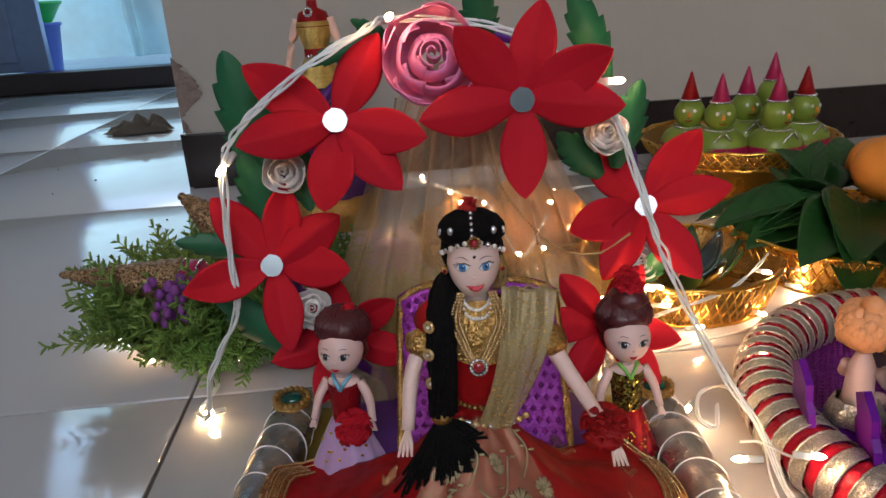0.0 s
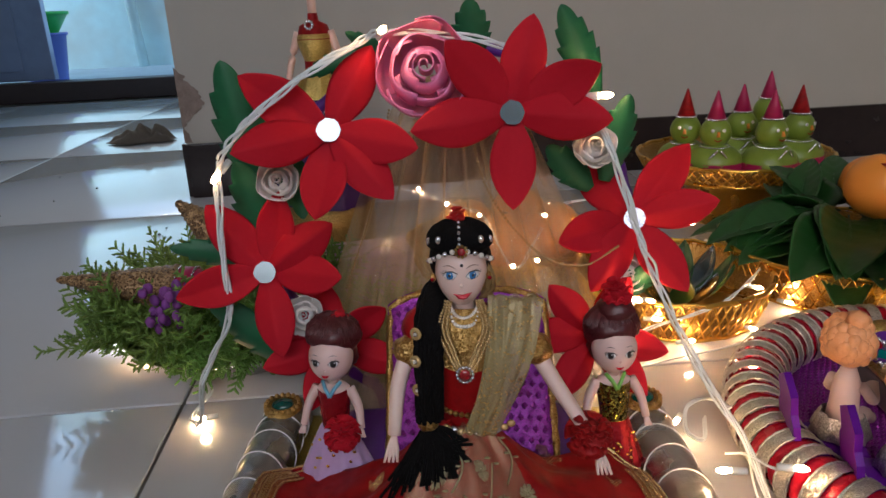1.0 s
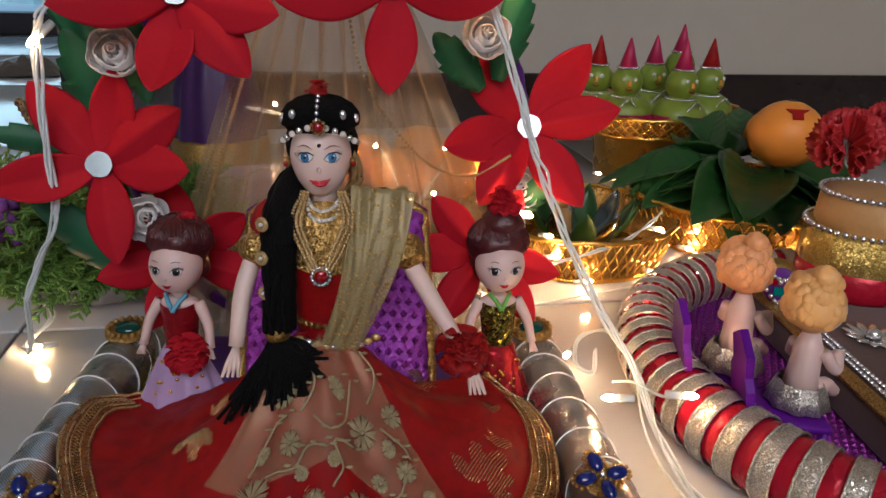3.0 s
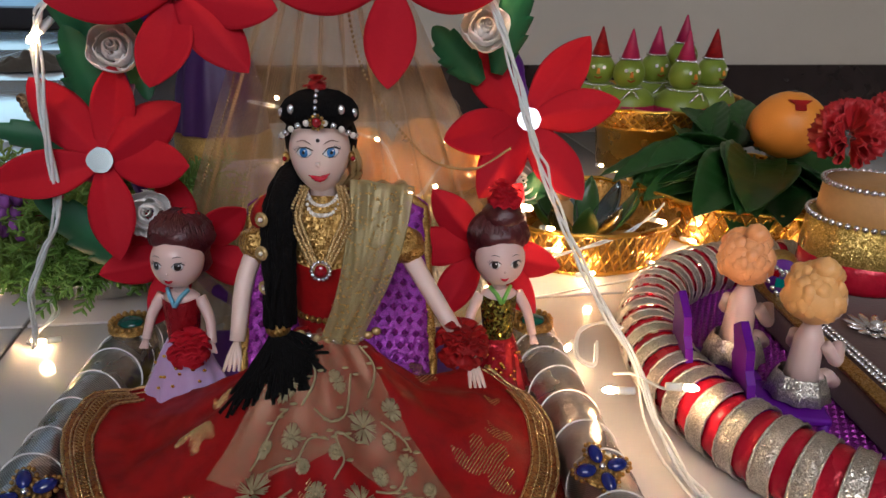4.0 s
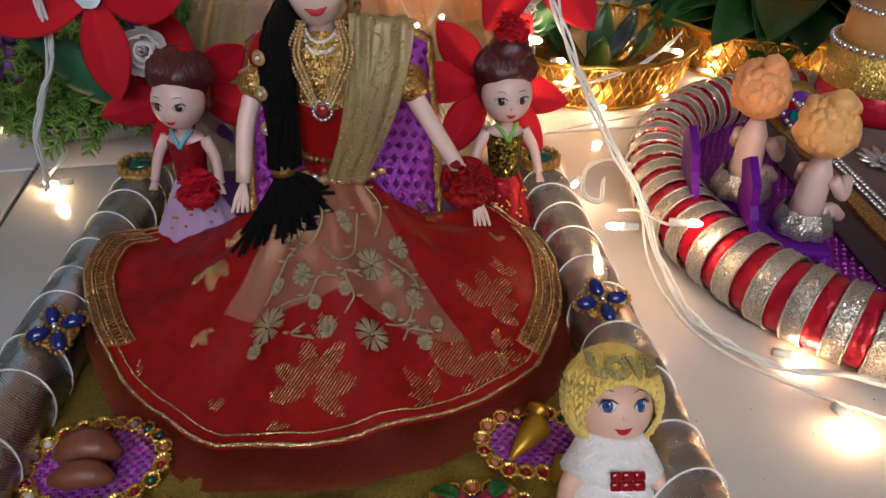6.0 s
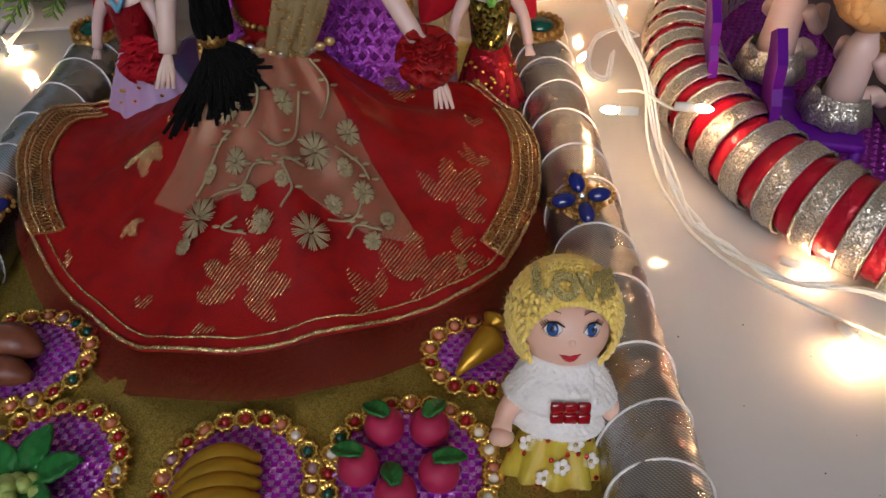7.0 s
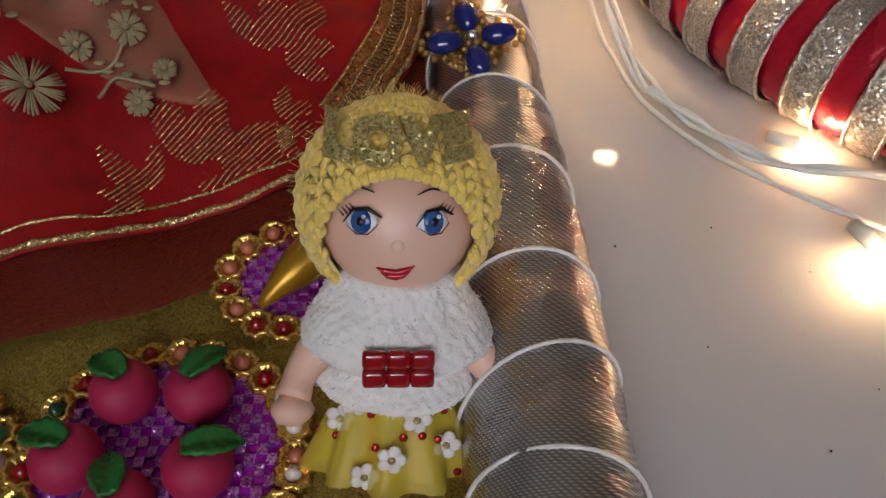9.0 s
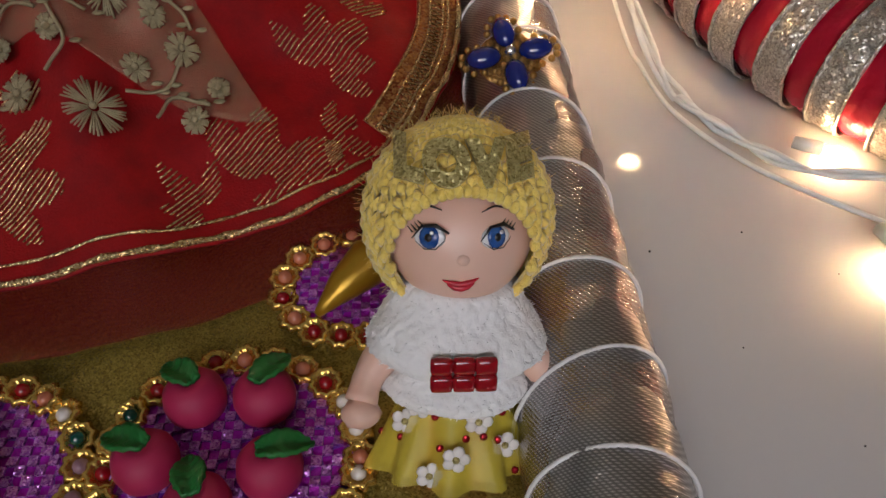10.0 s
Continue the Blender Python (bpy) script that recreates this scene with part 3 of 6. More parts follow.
# ---- the doll's spread skirt ----
HUB = (0.020, 0.368)
REACH = [(-118, 0.120), (-106, 0.135), (-90, 0.131), (-76, 0.1235), (-60, 0.1185), (-37, 0.116), (-22, 0.1185), (-4, 0.1155), (13, 0.111), (30, 0.112), (54, 0.122), (74, 0.123), (93, 0.1225), (106, 0.118), (118, 0.104)]
DROP = [(0, 0.098), (0.014, 0.092), (0.026, 0.081), (0.040, 0.066), (0.055, 0.053), (0.075, 0.041), (0.095, 0.031), (0.115, 0.024), (0.15, 0.019)]


def drape(x, y, lift=0.0):
    """A point on the skirt over (x, y)."""
    dx, dy = x - HUB[0], HUB[1] - y
    r, a = math.hypot(dx, dy), math.atan2(dx, dy)
    z = lerp(DROP, r) + 0.0030 * min(1, r / 0.05) * math.sin(a * 5.5 + 0.6 + 9 * r) + 0.0014 * min(1, r / 0.04) * math.sin(a * 13 - 20 * r) + 0.0030 * noise.noise(Vector((x * 32, y * 32, 0))) * min(1, r / 0.03) + 0.0010 * noise.noise(Vector((x * 110, y * 110, 0)))
    z += 0.020 * max(0.0, min(1.0, (-x - 0.075) / 0.035)) * (1 if y > 0.28 else 0.5)
    z += 0.012 * max(0.0, min(1.0, (x - 0.07) / 0.03)) * max(0.0, min(1.0, (y - 0.33) / 0.04))
    return (x, y, z + lift)


def polar(deg, r, lift=0.0):
    a = math.radians(deg)
    return drape(HUB[0] + r * math.sin(a), HUB[1] - r * math.cos(a), lift)


skirt = thing("doll_skirt", None, [], "red silk doll skirt with gold brocade spread over the seat", "doll skirt")
part("under_layer", Shape().grid(lambda u, v: (lambda d: polar(d, 0.02 + v * (lerp(REACH, d) - 0.018 + 0.013 * max(0, math.cos(math.radians(d - 8)))), -0.0055 - 0.004 * v))(-80 + 160 * u), 60, 16), UNDERNET, skirt, "dark red net under-layer")
top = Shape().sheet(lambda u, v: (lambda d: polar(d, 0.006 + v * (lerp(REACH, d) - 0.006)))(-118 + 236 * u), 110, 34, 0.0008)
panel = part("top_layer", top, REDCLOTH, skirt, "bright red silk top layer")
for q, (inset, rad) in enumerate(((0.001, 0.0013), (0.006, 0.0007))):
    part("hem", Shape().tube([polar(d, lerp(REACH, d) - inset, 0.001) for d in range(-118, 119, 2)], [0.75 * rad * (1 + 0.3 * math.sin(i * 2.4)) for i in range(119)], 6), BROCADE, panel, "gold braid hem")
for d0, d1 in ((-112, -62), (58, 105)):
    band_cloth = part("border", Shape().sheet(lambda u, v, d0=d0, d1=d1: (lambda d: polar(d, lerp(REACH, d) - 0.002 - 0.013 * v, 0.0012))(d0 + (d1 - d0) * u), 40, 4, 0.0006), COPPER, panel, "broad copper and gold border")
    for inset in (0.0045, 0.0062, 0.0105, 0.0142):
        part("braid", Shape().tube([polar(d0 + (d1 - d0) * i / 60, lerp(REACH, d0 + (d1 - d0) * i / 60) - inset, 0.0018) for i in range(61)], [0.00055 * (1 + 0.4 * math.sin(i * 2.7)) for i in range(61)], 5), BROCADE, band_cloth, "line of gold braid")
    zig = [polar(d0 + (d1 - d0) * i / 90, lerp(REACH, d0 + (d1 - d0) * i / 90) - 0.0083 - 0.0015 * (-1) ** i, 0.0018) for i in range(91)]
    part("zigzag", Shape().tube(zig, 0.0004, 4), BROCADE, band_cloth, "zigzag of gold thread")


def brocade_leaf(cx, cy, size, turn, n=5):
    """A spray of leaves woven in slanting gold threads."""
    lobes = []
    for q in range(n):
        a = math.radians(turn + (q - (n - 1) / 2) * 44 + rnd.uniform(-8, 8))
        ln = size * (1.0 if q == n // 2 else rnd.uniform(0.7, 0.9))
        lobes.append((math.sin(a), math.cos(a), ln * 0.56, ln * 0.46, ln * rnd.uniform(0.19, 0.25)))

    def inside(x, y):
        for sx, sy, off, la, lb in lobes:
            px, py = x - sx * off, y - sy * off
            if ((px * sx + py * sy) / la) ** 2 + ((px * sy - py * sx) / lb) ** 2 < 1:
                return True
        return False
    sh = Shape()
    ux, uy = math.cos(0.9), math.sin(0.9)
    reach, pitch, step = size * 1.15, 0.0013, 0.0007
    for i in range(int(-reach / pitch), int(reach / pitch) + 1):
        run = []
        for j in range(int(-reach / step), int(reach / step) + 2):
            x, y = -uy * i * pitch + ux * j * step, ux * i * pitch + uy * j * step
            far = math.hypot(cx + x - HUB[0], HUB[1] - cy - y) > lerp(REACH, math.degrees(math.atan2(cx + x - HUB[0], HUB[1] - cy - y))) - 0.007
            if inside(x, y) and not far:
                run.append(drape(cx + x, cy + y, 0.0007))
            else:
                if len(run) > 1:
                    sh.tube(run[::2] if len(run) > 4 else run, 0.00034, 4)
                run = []
    return sh


for cx, cy, size, turn, n in ((0.015, 0.277, 0.024, 10, 6), (0.020, 0.298, 0.012, 0, 3), (0.084, 0.287, 0.029, 70, 6), (0.069, 0.279, 0.017, -70, 4), (0.099, 0.326, 0.022, 30, 5), (0.100, 0.304, 0.017, 80, 4), (-0.030, 0.2765, 0.009, 20, 2), (-0.003, 0.2590, 0.011, 70, 3), (0.058, 0.2625, 0.011, 85, 3), (-0.037, 0.352, 0.018, 185, 3), (-0.034, 0.366, 0.012, 10, 2), (0.109, 0.372, 0.011, 0, 2), (0.112, 0.347, 0.014, -20, 3), (0.066, 0.394, 0.016, 70, 3), (-0.066, 0.300, 0.009, -40, 2), (-0.040, 0.315, 0.010, 150, 3)):
    tagged(part("brocade_motif", brocade_leaf(cx, cy, size, turn, n), BROCADE, panel, "woven gold leaf motif"), kind="stuff")

# sheer apron with embroidery
apron = part("sheer_apron", Shape().sheet(lambda u, v: (lambda x, y: drape(x, y, 0.0030 + 0.0012 * math.sin(u * 23 + 3 * v) * (1.2 - v)))(0.026 + 0.003 * v + (u - 0.5) * (0.030 + 0.084 * v ** 0.8), 0.360 - v * (0.055 - 0.012 * (1 - u) + 0.004 * math.sin(u * 9))), 40, 30, 0.0003), GOLDNET, skirt, "pale gold net apron embroidered with flowers")


def stitched_flower(cx, cy, r, petals=9):
    sh = Shape()
    for q in range(petals):
        a = 2 * math.pi * q / petals + cx * 50
        for s in (-0.20, -0.07, 0.07, 0.20):
            p = [drape(cx + math.cos(a + s) * r * t, cy + math.sin(a + s) * r * t, 0.0054) for t in (0.15, 0.6, rnd.uniform(0.85, 1.0))]
            sh.tube(p, [0.0002, 0.00042, 0.0003], 4)
    x, y, z = drape(cx, cy, 0.006)
    sh.ball((x, y, z), 0.0011, 7, 5)
    return sh


for cx, cy, r in ((-0.006, 0.306, 0.0085), (0.042, 0.297, 0.0080), (0.010, 0.322, 0.0050), (0.042, 0.329, 0.0065), (0.062, 0.318, 0.0050), (0.055, 0.340, 0.0050), (0.007, 0.341, 0.0060), (0.022, 0.300, 0.0045), (0.066, 0.300, 0.0040), (-0.002, 0.322, 0.0035), (0.030, 0.314, 0.0030), (0.050, 0.312, 0.0040), (0.016, 0.311, 0.0034), (0.030, 0.340, 0.0040), (0.072, 0.309, 0.0034), (0.054, 0.326, 0.0036), (-0.012, 0.297, 0.0036)):
    tagged(part("embroidered_flower", stitched_flower(cx, cy, r), EMBROIDERY, apron, "champagne thread flower"), kind="stuff")
for pts in (((0.0, 0.312), (0.012, 0.313), (0.018, 0.320), (0.027, 0.318)), ((0.020, 0.330), (0.028, 0.324), (0.034, 0.330), (0.036, 0.345)), ((0.044, 0.340), (0.047, 0.352), (0.040, 0.358)), ((0.048, 0.305), (0.058, 0.308), (0.062, 0.316)), ((0.012, 0.302), (0.006, 0.298), (0.016, 0.296)), ((0.030, 0.304), (0.034, 0.312), (0.030, 0.320), (0.038, 0.322)), ((0.056, 0.300), (0.060, 0.306), (0.070, 0.304)), ((0.014, 0.332), (0.020, 0.340), (0.016, 0.350)), ((0.050, 0.332), (0.060, 0.330), (0.064, 0.324)), ((-0.008, 0.316), (0.002, 0.330), (0.008, 0.332))):
    st = Shape().tube([drape(p.x, p.y, 0.0054) for p in curve([(x, y, 0) for x, y in pts], 18)], 0.00055, 5)
    for x, y in pts[1:]:
        for s in (-1, 1):
            p = drape(x + s * 0.0025, y + 0.001, 0.0054)
            st.ball(p, (0.0018, 0.0011, 0.0005), 7, 4)
    part("embroidered_vine", st, EMBROIDERY, apron)


# ---- dolls: each one plain mesh ----
def eye(sh, c, w, h, k_white, k_iris, k_black, normal=(0, -1, 0.1), tilt=0.0, brow=True):
    m = facing(c, normal, tilt)
    sh.ball((0, 0, 0), (w, h, 0.0006), 14, 6, k_white, m)
    sh.ball((0, 0, 0.0003), (h * 0.95, h * 0.98, 0.0006), 12, 6, k_iris, m)
    sh.ball((0, 0, 0.0005), (h * 0.42, h * 0.45, 0.0006), 10, 6, k_black, m)
    sh.tube([m @ Vector((-w * 1.1, -h * 0.1, 0.0004)), m @ Vector((-w * 0.4, h * 0.95, 0.0007)), m @ Vector((w * 0.5, h * 1.0, 0.0007)), m @ Vector((w * 1.25, h * 0.35, 0.0004))], [0.0001, 0.0003, 0.0004, 0.0002], 5, k_black)
    if brow:
        sh.tube(curve([m @ Vector((-w * 0.8, h * 2.25, 0.0001)), m @ Vector((0, h * 2.6, 0.0005)), m @ Vector((w * 0.8, h * 2.25, 0.0001))], 8), [0.0001, 0.00014, 0.00018, 0.0002, 0.0002, 0.0002, 0.00018, 0.00014, 0.0001], 4, k_black)
    sh.tube([m @ Vector((-w * 0.9, -h * 0.3, 0.0004)), m @ Vector((-w * 0.3, -h * 0.98, 0.0005)), m @ Vector((w * 0.4, -h * 0.98, 0.0005)), m @ Vector((w * 1.0, -h * 0.2, 0.0004))], [0.00005, 0.00012, 0.00012, 0.00006], 4, k_black)
    # small white dot painted on as the eye's highlight
    sh.ball((h * 0.35, h * 0.40, 0.0010), (h * 0.20, h * 0.20, 0.0002), 7, 5, k_white, m)
    out = 1 if normal[0] > 0 else -1
    for q in range(4):
        x0 = out * w * (0.35 + 0.22 * q)
        sh.tube([m @ Vector((x0, h * (0.95 - 0.18 * q), 0.0006)), m @ Vector((x0 + out * w * 0.28, h * (1.45 - 0.16 * q), 0.0009))], [0.00018, 0.00006], 4, k_black)


def head_shape(sh, c, r, k, jaw=0.10, chin=0.10):
    """An egg-shaped head in one surface: fuller brow, tapering jaw, chin set forward."""
    rx, ry, rz = r

    def fn(u, v):
        a, b = 2 * math.pi * u, math.pi * v
        low = max(0.0, math.cos(b))
        x, y = math.cos(a) * math.sin(b), math.sin(a) * math.sin(b)
        return (c[0] + rx * x * (1 - jaw * low), c[1] + ry * y - (chin * ry * low if y < 0 else 0) * math.sin(b), c[2] - rz * math.cos(b))
    sh.grid(fn, 44, 32, k, close=True)


def mouth(sh, c, w, k, normal=(0, -1, 0.0), tilt=0.0):
    m = facing(c, normal, tilt)
    up = [m @ Vector((x * w, w * (0.30 * x * x - 0.02), 0.0002 - 0.00015 * x * x)) for x in (-1.05, -0.7, -0.35, 0, 0.35, 0.7, 1.05)]
    sh.tube(up, [w * q for q in (0.03, 0.13, 0.19, 0.15, 0.19, 0.13, 0.03)], 8, k)
    low = [m @ Vector((x * w, w * (0.42 * x * x - 0.25), 0.0003)) for x in (-0.8, -0.4, 0, 0.4, 0.8)]
    sh.tube(low, [w * q for q in (0.03, 0.19, 0.25, 0.19, 0.03)], 8, k)


def cloth_flower(sh, c, r, k, n=46):
    """A ball of small crinkled petals."""
    sh.ball(c, r * 0.72, 14, 10, k, wob=0.2)
    for q in range(n):
        a, el, ph = rnd.uniform(0, 6.28), math.asin(rnd.uniform(-0.7, 1.0)), rnd.uniform(0, 6)
        m = Matrix.Translation(c) @ pose(0, 0, 0, 0, 0, math.degrees(a)) @ pose(0, 0, 0, 0, 90 - math.degrees(el), 0)

        def fn(u, v, ph=ph):
            w = 2 * u - 1
            return (r * (0.10 * math.sin(w * 5 + ph) * v + 0.22 * v * v), w * r * 0.46 * v ** 0.7, r * (0.55 + 0.50 * v * (1 - 0.25 * w * w)))
        sh.sheet(fn, 6, 4, r * 0.02, k, m)


def bead_string(sh, pts, r, k, n):
    for p in curve(pts, n):
        sh.ball(p, r, 6, 5, k)


def big_doll():
    S, HR, RD, GO, PE, LI, EW, IR, BK, NET, GEM, SB, BP, BR = range(14)
    d = Shape()
    head_shape(d, (0.0232, 0.3775, 0.1822), (0.0140, 0.0138, 0.0186), S, 0.16, 0.08)
    d.ball((0.0233, 0.3636, 0.1794), (0.0012, 0.0015, 0.0013), 12, 8, S)
    d.ball((0.0232, 0.3646, 0.1822), (0.0008, 0.0010, 0.0036), 12, 8, S)
    d.ball((0.023, 0.3840, 0.1990), (0.0176, 0.0182, 0.0104), 32, 18, HR, wob=0.04)
    for q in range(130):
        a = 2 * math.pi * q / 130
        d.tube([(0.023 + 0.0178 * math.sin(e) * math.cos(a), 0.3840 + 0.0184 * math.sin(e) * math.sin(a), 0.1990 + 0.0106 * math.cos(e)) for e in (0.2, 0.6, 1.0, 1.35, 1.6, 1.8)], 0.0005, 4, HR)
    d.ball((0.023, 0.389, 0.186), (0.0172, 0.0135, 0.0175), 24, 14, HR, wob=0.08)
    for q in range(26):
        a = rnd.uniform(0, 6.28)
        d.tube(curve([(0.036 + 0.002 * math.cos(a), 0.388 + 0.004 * math.sin(a), 0.184), (0.039 + 0.003 * math.cos(a), 0.387 + 0.004 * math.sin(a), 0.172), (0.037 + 0.004 * math.cos(a * 2), 0.386, 0.163)], 8), 0.0010, 5, BP)
    cloth_flower(d, (0.022, 0.387, 0.2095), 0.0062, RD, 24)
    for s in (-1, 1):
        eye(d, (0.0232 + s * 0.0059, 0.3650, 0.1848), 0.0037, 0.0023, EW, IR, BK, (s * 0.36, -1, 0.0), 5, False)
        d.tube(curve([(0.0232 + s * 0.0026, 0.3638, 0.1886), (0.0232 + s * 0.0060, 0.3652, 0.1901), (0.0232 + s * 0.0096, 0.3680, 0.1888)], 8), [0.0001, 0.0002, 0.0003, 0.0003, 0.0003, 0.0003, 0.0002, 0.0002, 0.0001], 5, BR)
    mouth(d, (0.0237, 0.3641, 0.1736), 0.0046, LI, (0, -1, -0.1), 4)
    d.ball((0.0237, 0.3637, 0.1731), (0.0022, 0.0005, 0.0004), 10, 6, EW)
    d.ball((0.0236, 0.3642, 0.1903), (0.0009, 0.0006, 0.0009), 8, 6, BK)
    # pearls along the hairline, a parting of stones and a red gem
    for q in range(13):
        a = math.radians(-80 + 160 * q / 12)
        d.ball((0.023 + 0.0172 * math.sin(a), 0.3785 - 0.0162 * math.cos(a), 0.1895 + 0.0092 * math.cos(a) ** 2), 0.00150, 8, 6, PE if q % 2 else SB)
    for q in range(5):
        a = math.radians(10 + 15 * q)
        d.ball((0.0228, 0.3836 - 0.0186 * math.cos(a), 0.1992 + 0.0110 * math.sin(a)), (0.0011, 0.0011, 0.0013), 7, 5, SB)
    for x, y, z in ((0.0120, 0.3690, 0.2030), (0.0340, 0.3685, 0.2030), (0.0068, 0.3775, 0.2000), (0.0392, 0.377, 0.2002)):
        d.ball((x, y, z), (0.0017, 0.0014, 0.0022), 8, 6, SB)
    for q in range(9):
        g = 2 * math.pi * q / 9
        d.ball((0.0237 + 0.0029 * math.cos(g), 0.3616, 0.1988 + 0.0029 * math.sin(g)), 0.0009, 6, 5, GO)
    d.ball((0.0237, 0.3610, 0.1988), (0.0022, 0.0013, 0.0022), 10, 8, GEM)
    for s in (-1, 1):
        d.ball((0.023 + s * 0.0150, 0.374, 0.1805), (0.0018, 0.0018, 0.0026), 8, 6, GO)
        d.ball((0.023 + s * 0.0154, 0.3725, 0.1800), 0.0012, 6, 5, GEM)
    # neck, bodice, yoke
    d.tube([(0.0235, 0.380, 0.175), (0.024, 0.380, 0.158)], [0.0056, 0.0068], 14, S)

    def body(u, v):
        a = 2 * math.pi * u
        w = lerp([(0, 0.0165), (0.2, 0.0185), (0.55, 0.0235), (0.8, 0.0265), (0.93, 0.023), (1, 0.012)], v)
        t = lerp([(0, 0.0125), (0.2, 0.013), (0.55, 0.0185), (0.75, 0.0170), (0.93, 0.012), (1, 0.006)], v)
        return (0.0255 + w * math.cos(a), 0.379 + t * math.sin(a), 0.092 + 0.070 * v)
    d.grid(body, 32, 22, RD, close=True)

    def yoke(u, v):
        a = math.radians(200 + 140 * u)
        x, y, z = body(a / (2 * math.pi), 0.66 + 0.34 * v - 0.12 * (1 - v) * math.sin(math.pi * u))
        return (x, y - 0.0006, z + 0.0002)
    d.grid(yoke, 24, 8, GO)
    # puffed sleeves, arms, hands
    for s, sh_, el, ha in ((-1, (0.000, 0.378, 0.150), (-0.0125, 0.366, 0.126), (-0.0165, 0.352, 0.098)), (1, (0.053, 0.378, 0.152), (0.0725, 0.367, 0.119), (0.0945, 0.352, 0.086))):
        d.ball(sh_, (0.0105, 0.0115, 0.0125), 16, 10, RD, wob=0.12)
        c = Vector(sh_).lerp(Vector(el), 0.45)
        d.ball(c, (0.0100, 0.0100, 0.0088), 20, 12, GO, wob=0.2)
        d.tube(curve([sh_, el, ha], 10), [0.0052, 0.0052, 0.005, 0.0048, 0.0046, 0.0044, 0.0043, 0.0041, 0.0039, 0.0037, 0.0036], 12, S)
        h = Vector(ha)
        for q in range(4):
            d.tube([h, h + Vector((s * 0.001 + (q - 1.5) * 0.0017, -0.005, -0.006)), h + Vector((s * 0.002 + (q - 1.5) * 0.0024, -0.009, -0.011))], [0.0016, 0.0012, 0.0007], 7, S)
    # necklaces and pendant
    for w, z, y in ((0.0082, 0.1585, 0.3685), (0.0094, 0.1550, 0.3655)):
        bead_string(d, [(0.024 - w, 0.3755, 0.1655), (0.024 - w * 0.6, y + 0.002, z + 0.0015), (0.024, y, z), (0.024 + w * 0.6, y + 0.002, z + 0.0015), (0.024 + w, 0.3755, 0.1640)], 0.0011, PE, 18)
    for w, low in ((0.0092, 0.1345), (0.0112, 0.1325), (0.0134, 0.1305)):
        bead_string(d, [(0.024 - w * 0.75, 0.3745, 0.166), (0.0237 - w, 0.3622, 0.156), (0.0234 - w * 0.62, 0.3580, low + 0.0115), (0.0232 - w * 0.2, 0.3568, low + 0.001), (0.0232 + w * 0.2, 0.3568, low + 0.001), (0.0240 + w * 0.62, 0.3580, low + 0.0115), (0.0247 + w, 0.3622, 0.156), (0.024 + w * 0.75, 0.3745, 0.166)], 0.00105, BP, 64)
    m = facing((0.0232, 0.3556, 0.1315), (0, -1, 0.15))
    for q in range(14):
        a = 2 * math.pi * q / 14
        d.ball((0.0042 * math.cos(a), 0.0042 * math.sin(a), 0), 0.0011, 6, 5, SB, m)
    d.ball((0, 0, 0), (0.0030, 0.0030, 0.0014), 12, 8, GEM, m)
    # belt and girdle
    for q in range(34):
        a = 2 * math.pi * q / 34
        d.ball((0.0255 + 0.0185 * math.cos(a), 0.379 + 0.0156 * math.sin(a), 0.1030 - 0.0030 * (math.cos(a) + 1) * 0.5), 0.0017, 6, 5, GO)
    for q in range(10):
        t = q / 9
        d.ball((0.012 + 0.036 * t, 0.3570 + 0.008 * t * t, 0.0985 - 0.006 * math.sin(math.pi * t * 0.8)), (0.0026, 0.0018, 0.0022), 8, 6, SB if q % 3 == 1 else BP)
    # plait over the shoulder, gold rings, band and loose end
    plait = curve([(0.020, 0.393, 0.176), (0.0100, 0.386, 0.170), (0.0055, 0.371, 0.161), (0.0042, 0.3615, 0.148), (0.0034, 0.3580, 0.128), (0.0025, 0.358, 0.104)], 48)
    d.tube(plait, 0.0060, 12, HR)
    for q in range(34):
        ph, tw = 6.28 * q / 34, rnd.uniform(-0.05, 0.05)
        d.tube([p + Vector((math.cos(ph + tw * i), 0.9 * math.sin(ph + tw * i), 0)) * (0.0064 + 0.0010 * math.sin(i * 0.5 + q)) for i, p in enumerate(plait)], 0.0013, 5, HR)
    for z, x in ((0.157, -0.0015), (0.141, -0.0025), (0.124, -0.0022)):
        m = facing((x, 0.3545, z), (-0.6, -1, 0.1))
        d.lathe([(0.0014, 0.001), (0.0024, 0.0014), (0.0034, 0.0008), (0.0034, 0)], 14, BP, m)
        d.ball((0, 0, 0.001), 0.0011, 6, 5, PE, m)
    d.ball((0.002, 0.3565, 0.1025), (0.0062, 0.0058, 0.0050), 16, 8, GO, wob=0.1)
    for q in range(280):
        a, s = rnd.uniform(0, 6.28), rnd.random() ** 0.6
        fan = rnd.gauss(0.006, 0.007) if q % 7 else rnd.gauss(-0.014, 0.004)
        end = (0.002 + fan, 0.350 - rnd.uniform(0, 0.013), 0)
        x, y, z = drape(end[0], end[1], rnd.uniform(0.003, 0.010))
        mid = drape(0.002 + fan * 0.55 + 0.003 * math.cos(a), 0.351 + 0.003 * math.sin(a), rnd.uniform(0.003, 0.011))
        d.tube(curve([(0.002 + 0.003 * math.cos(a), 0.3565 + 0.003 * math.sin(a), 0.100), mid, (x, y, z)], 6), 0.0009, 5, HR)
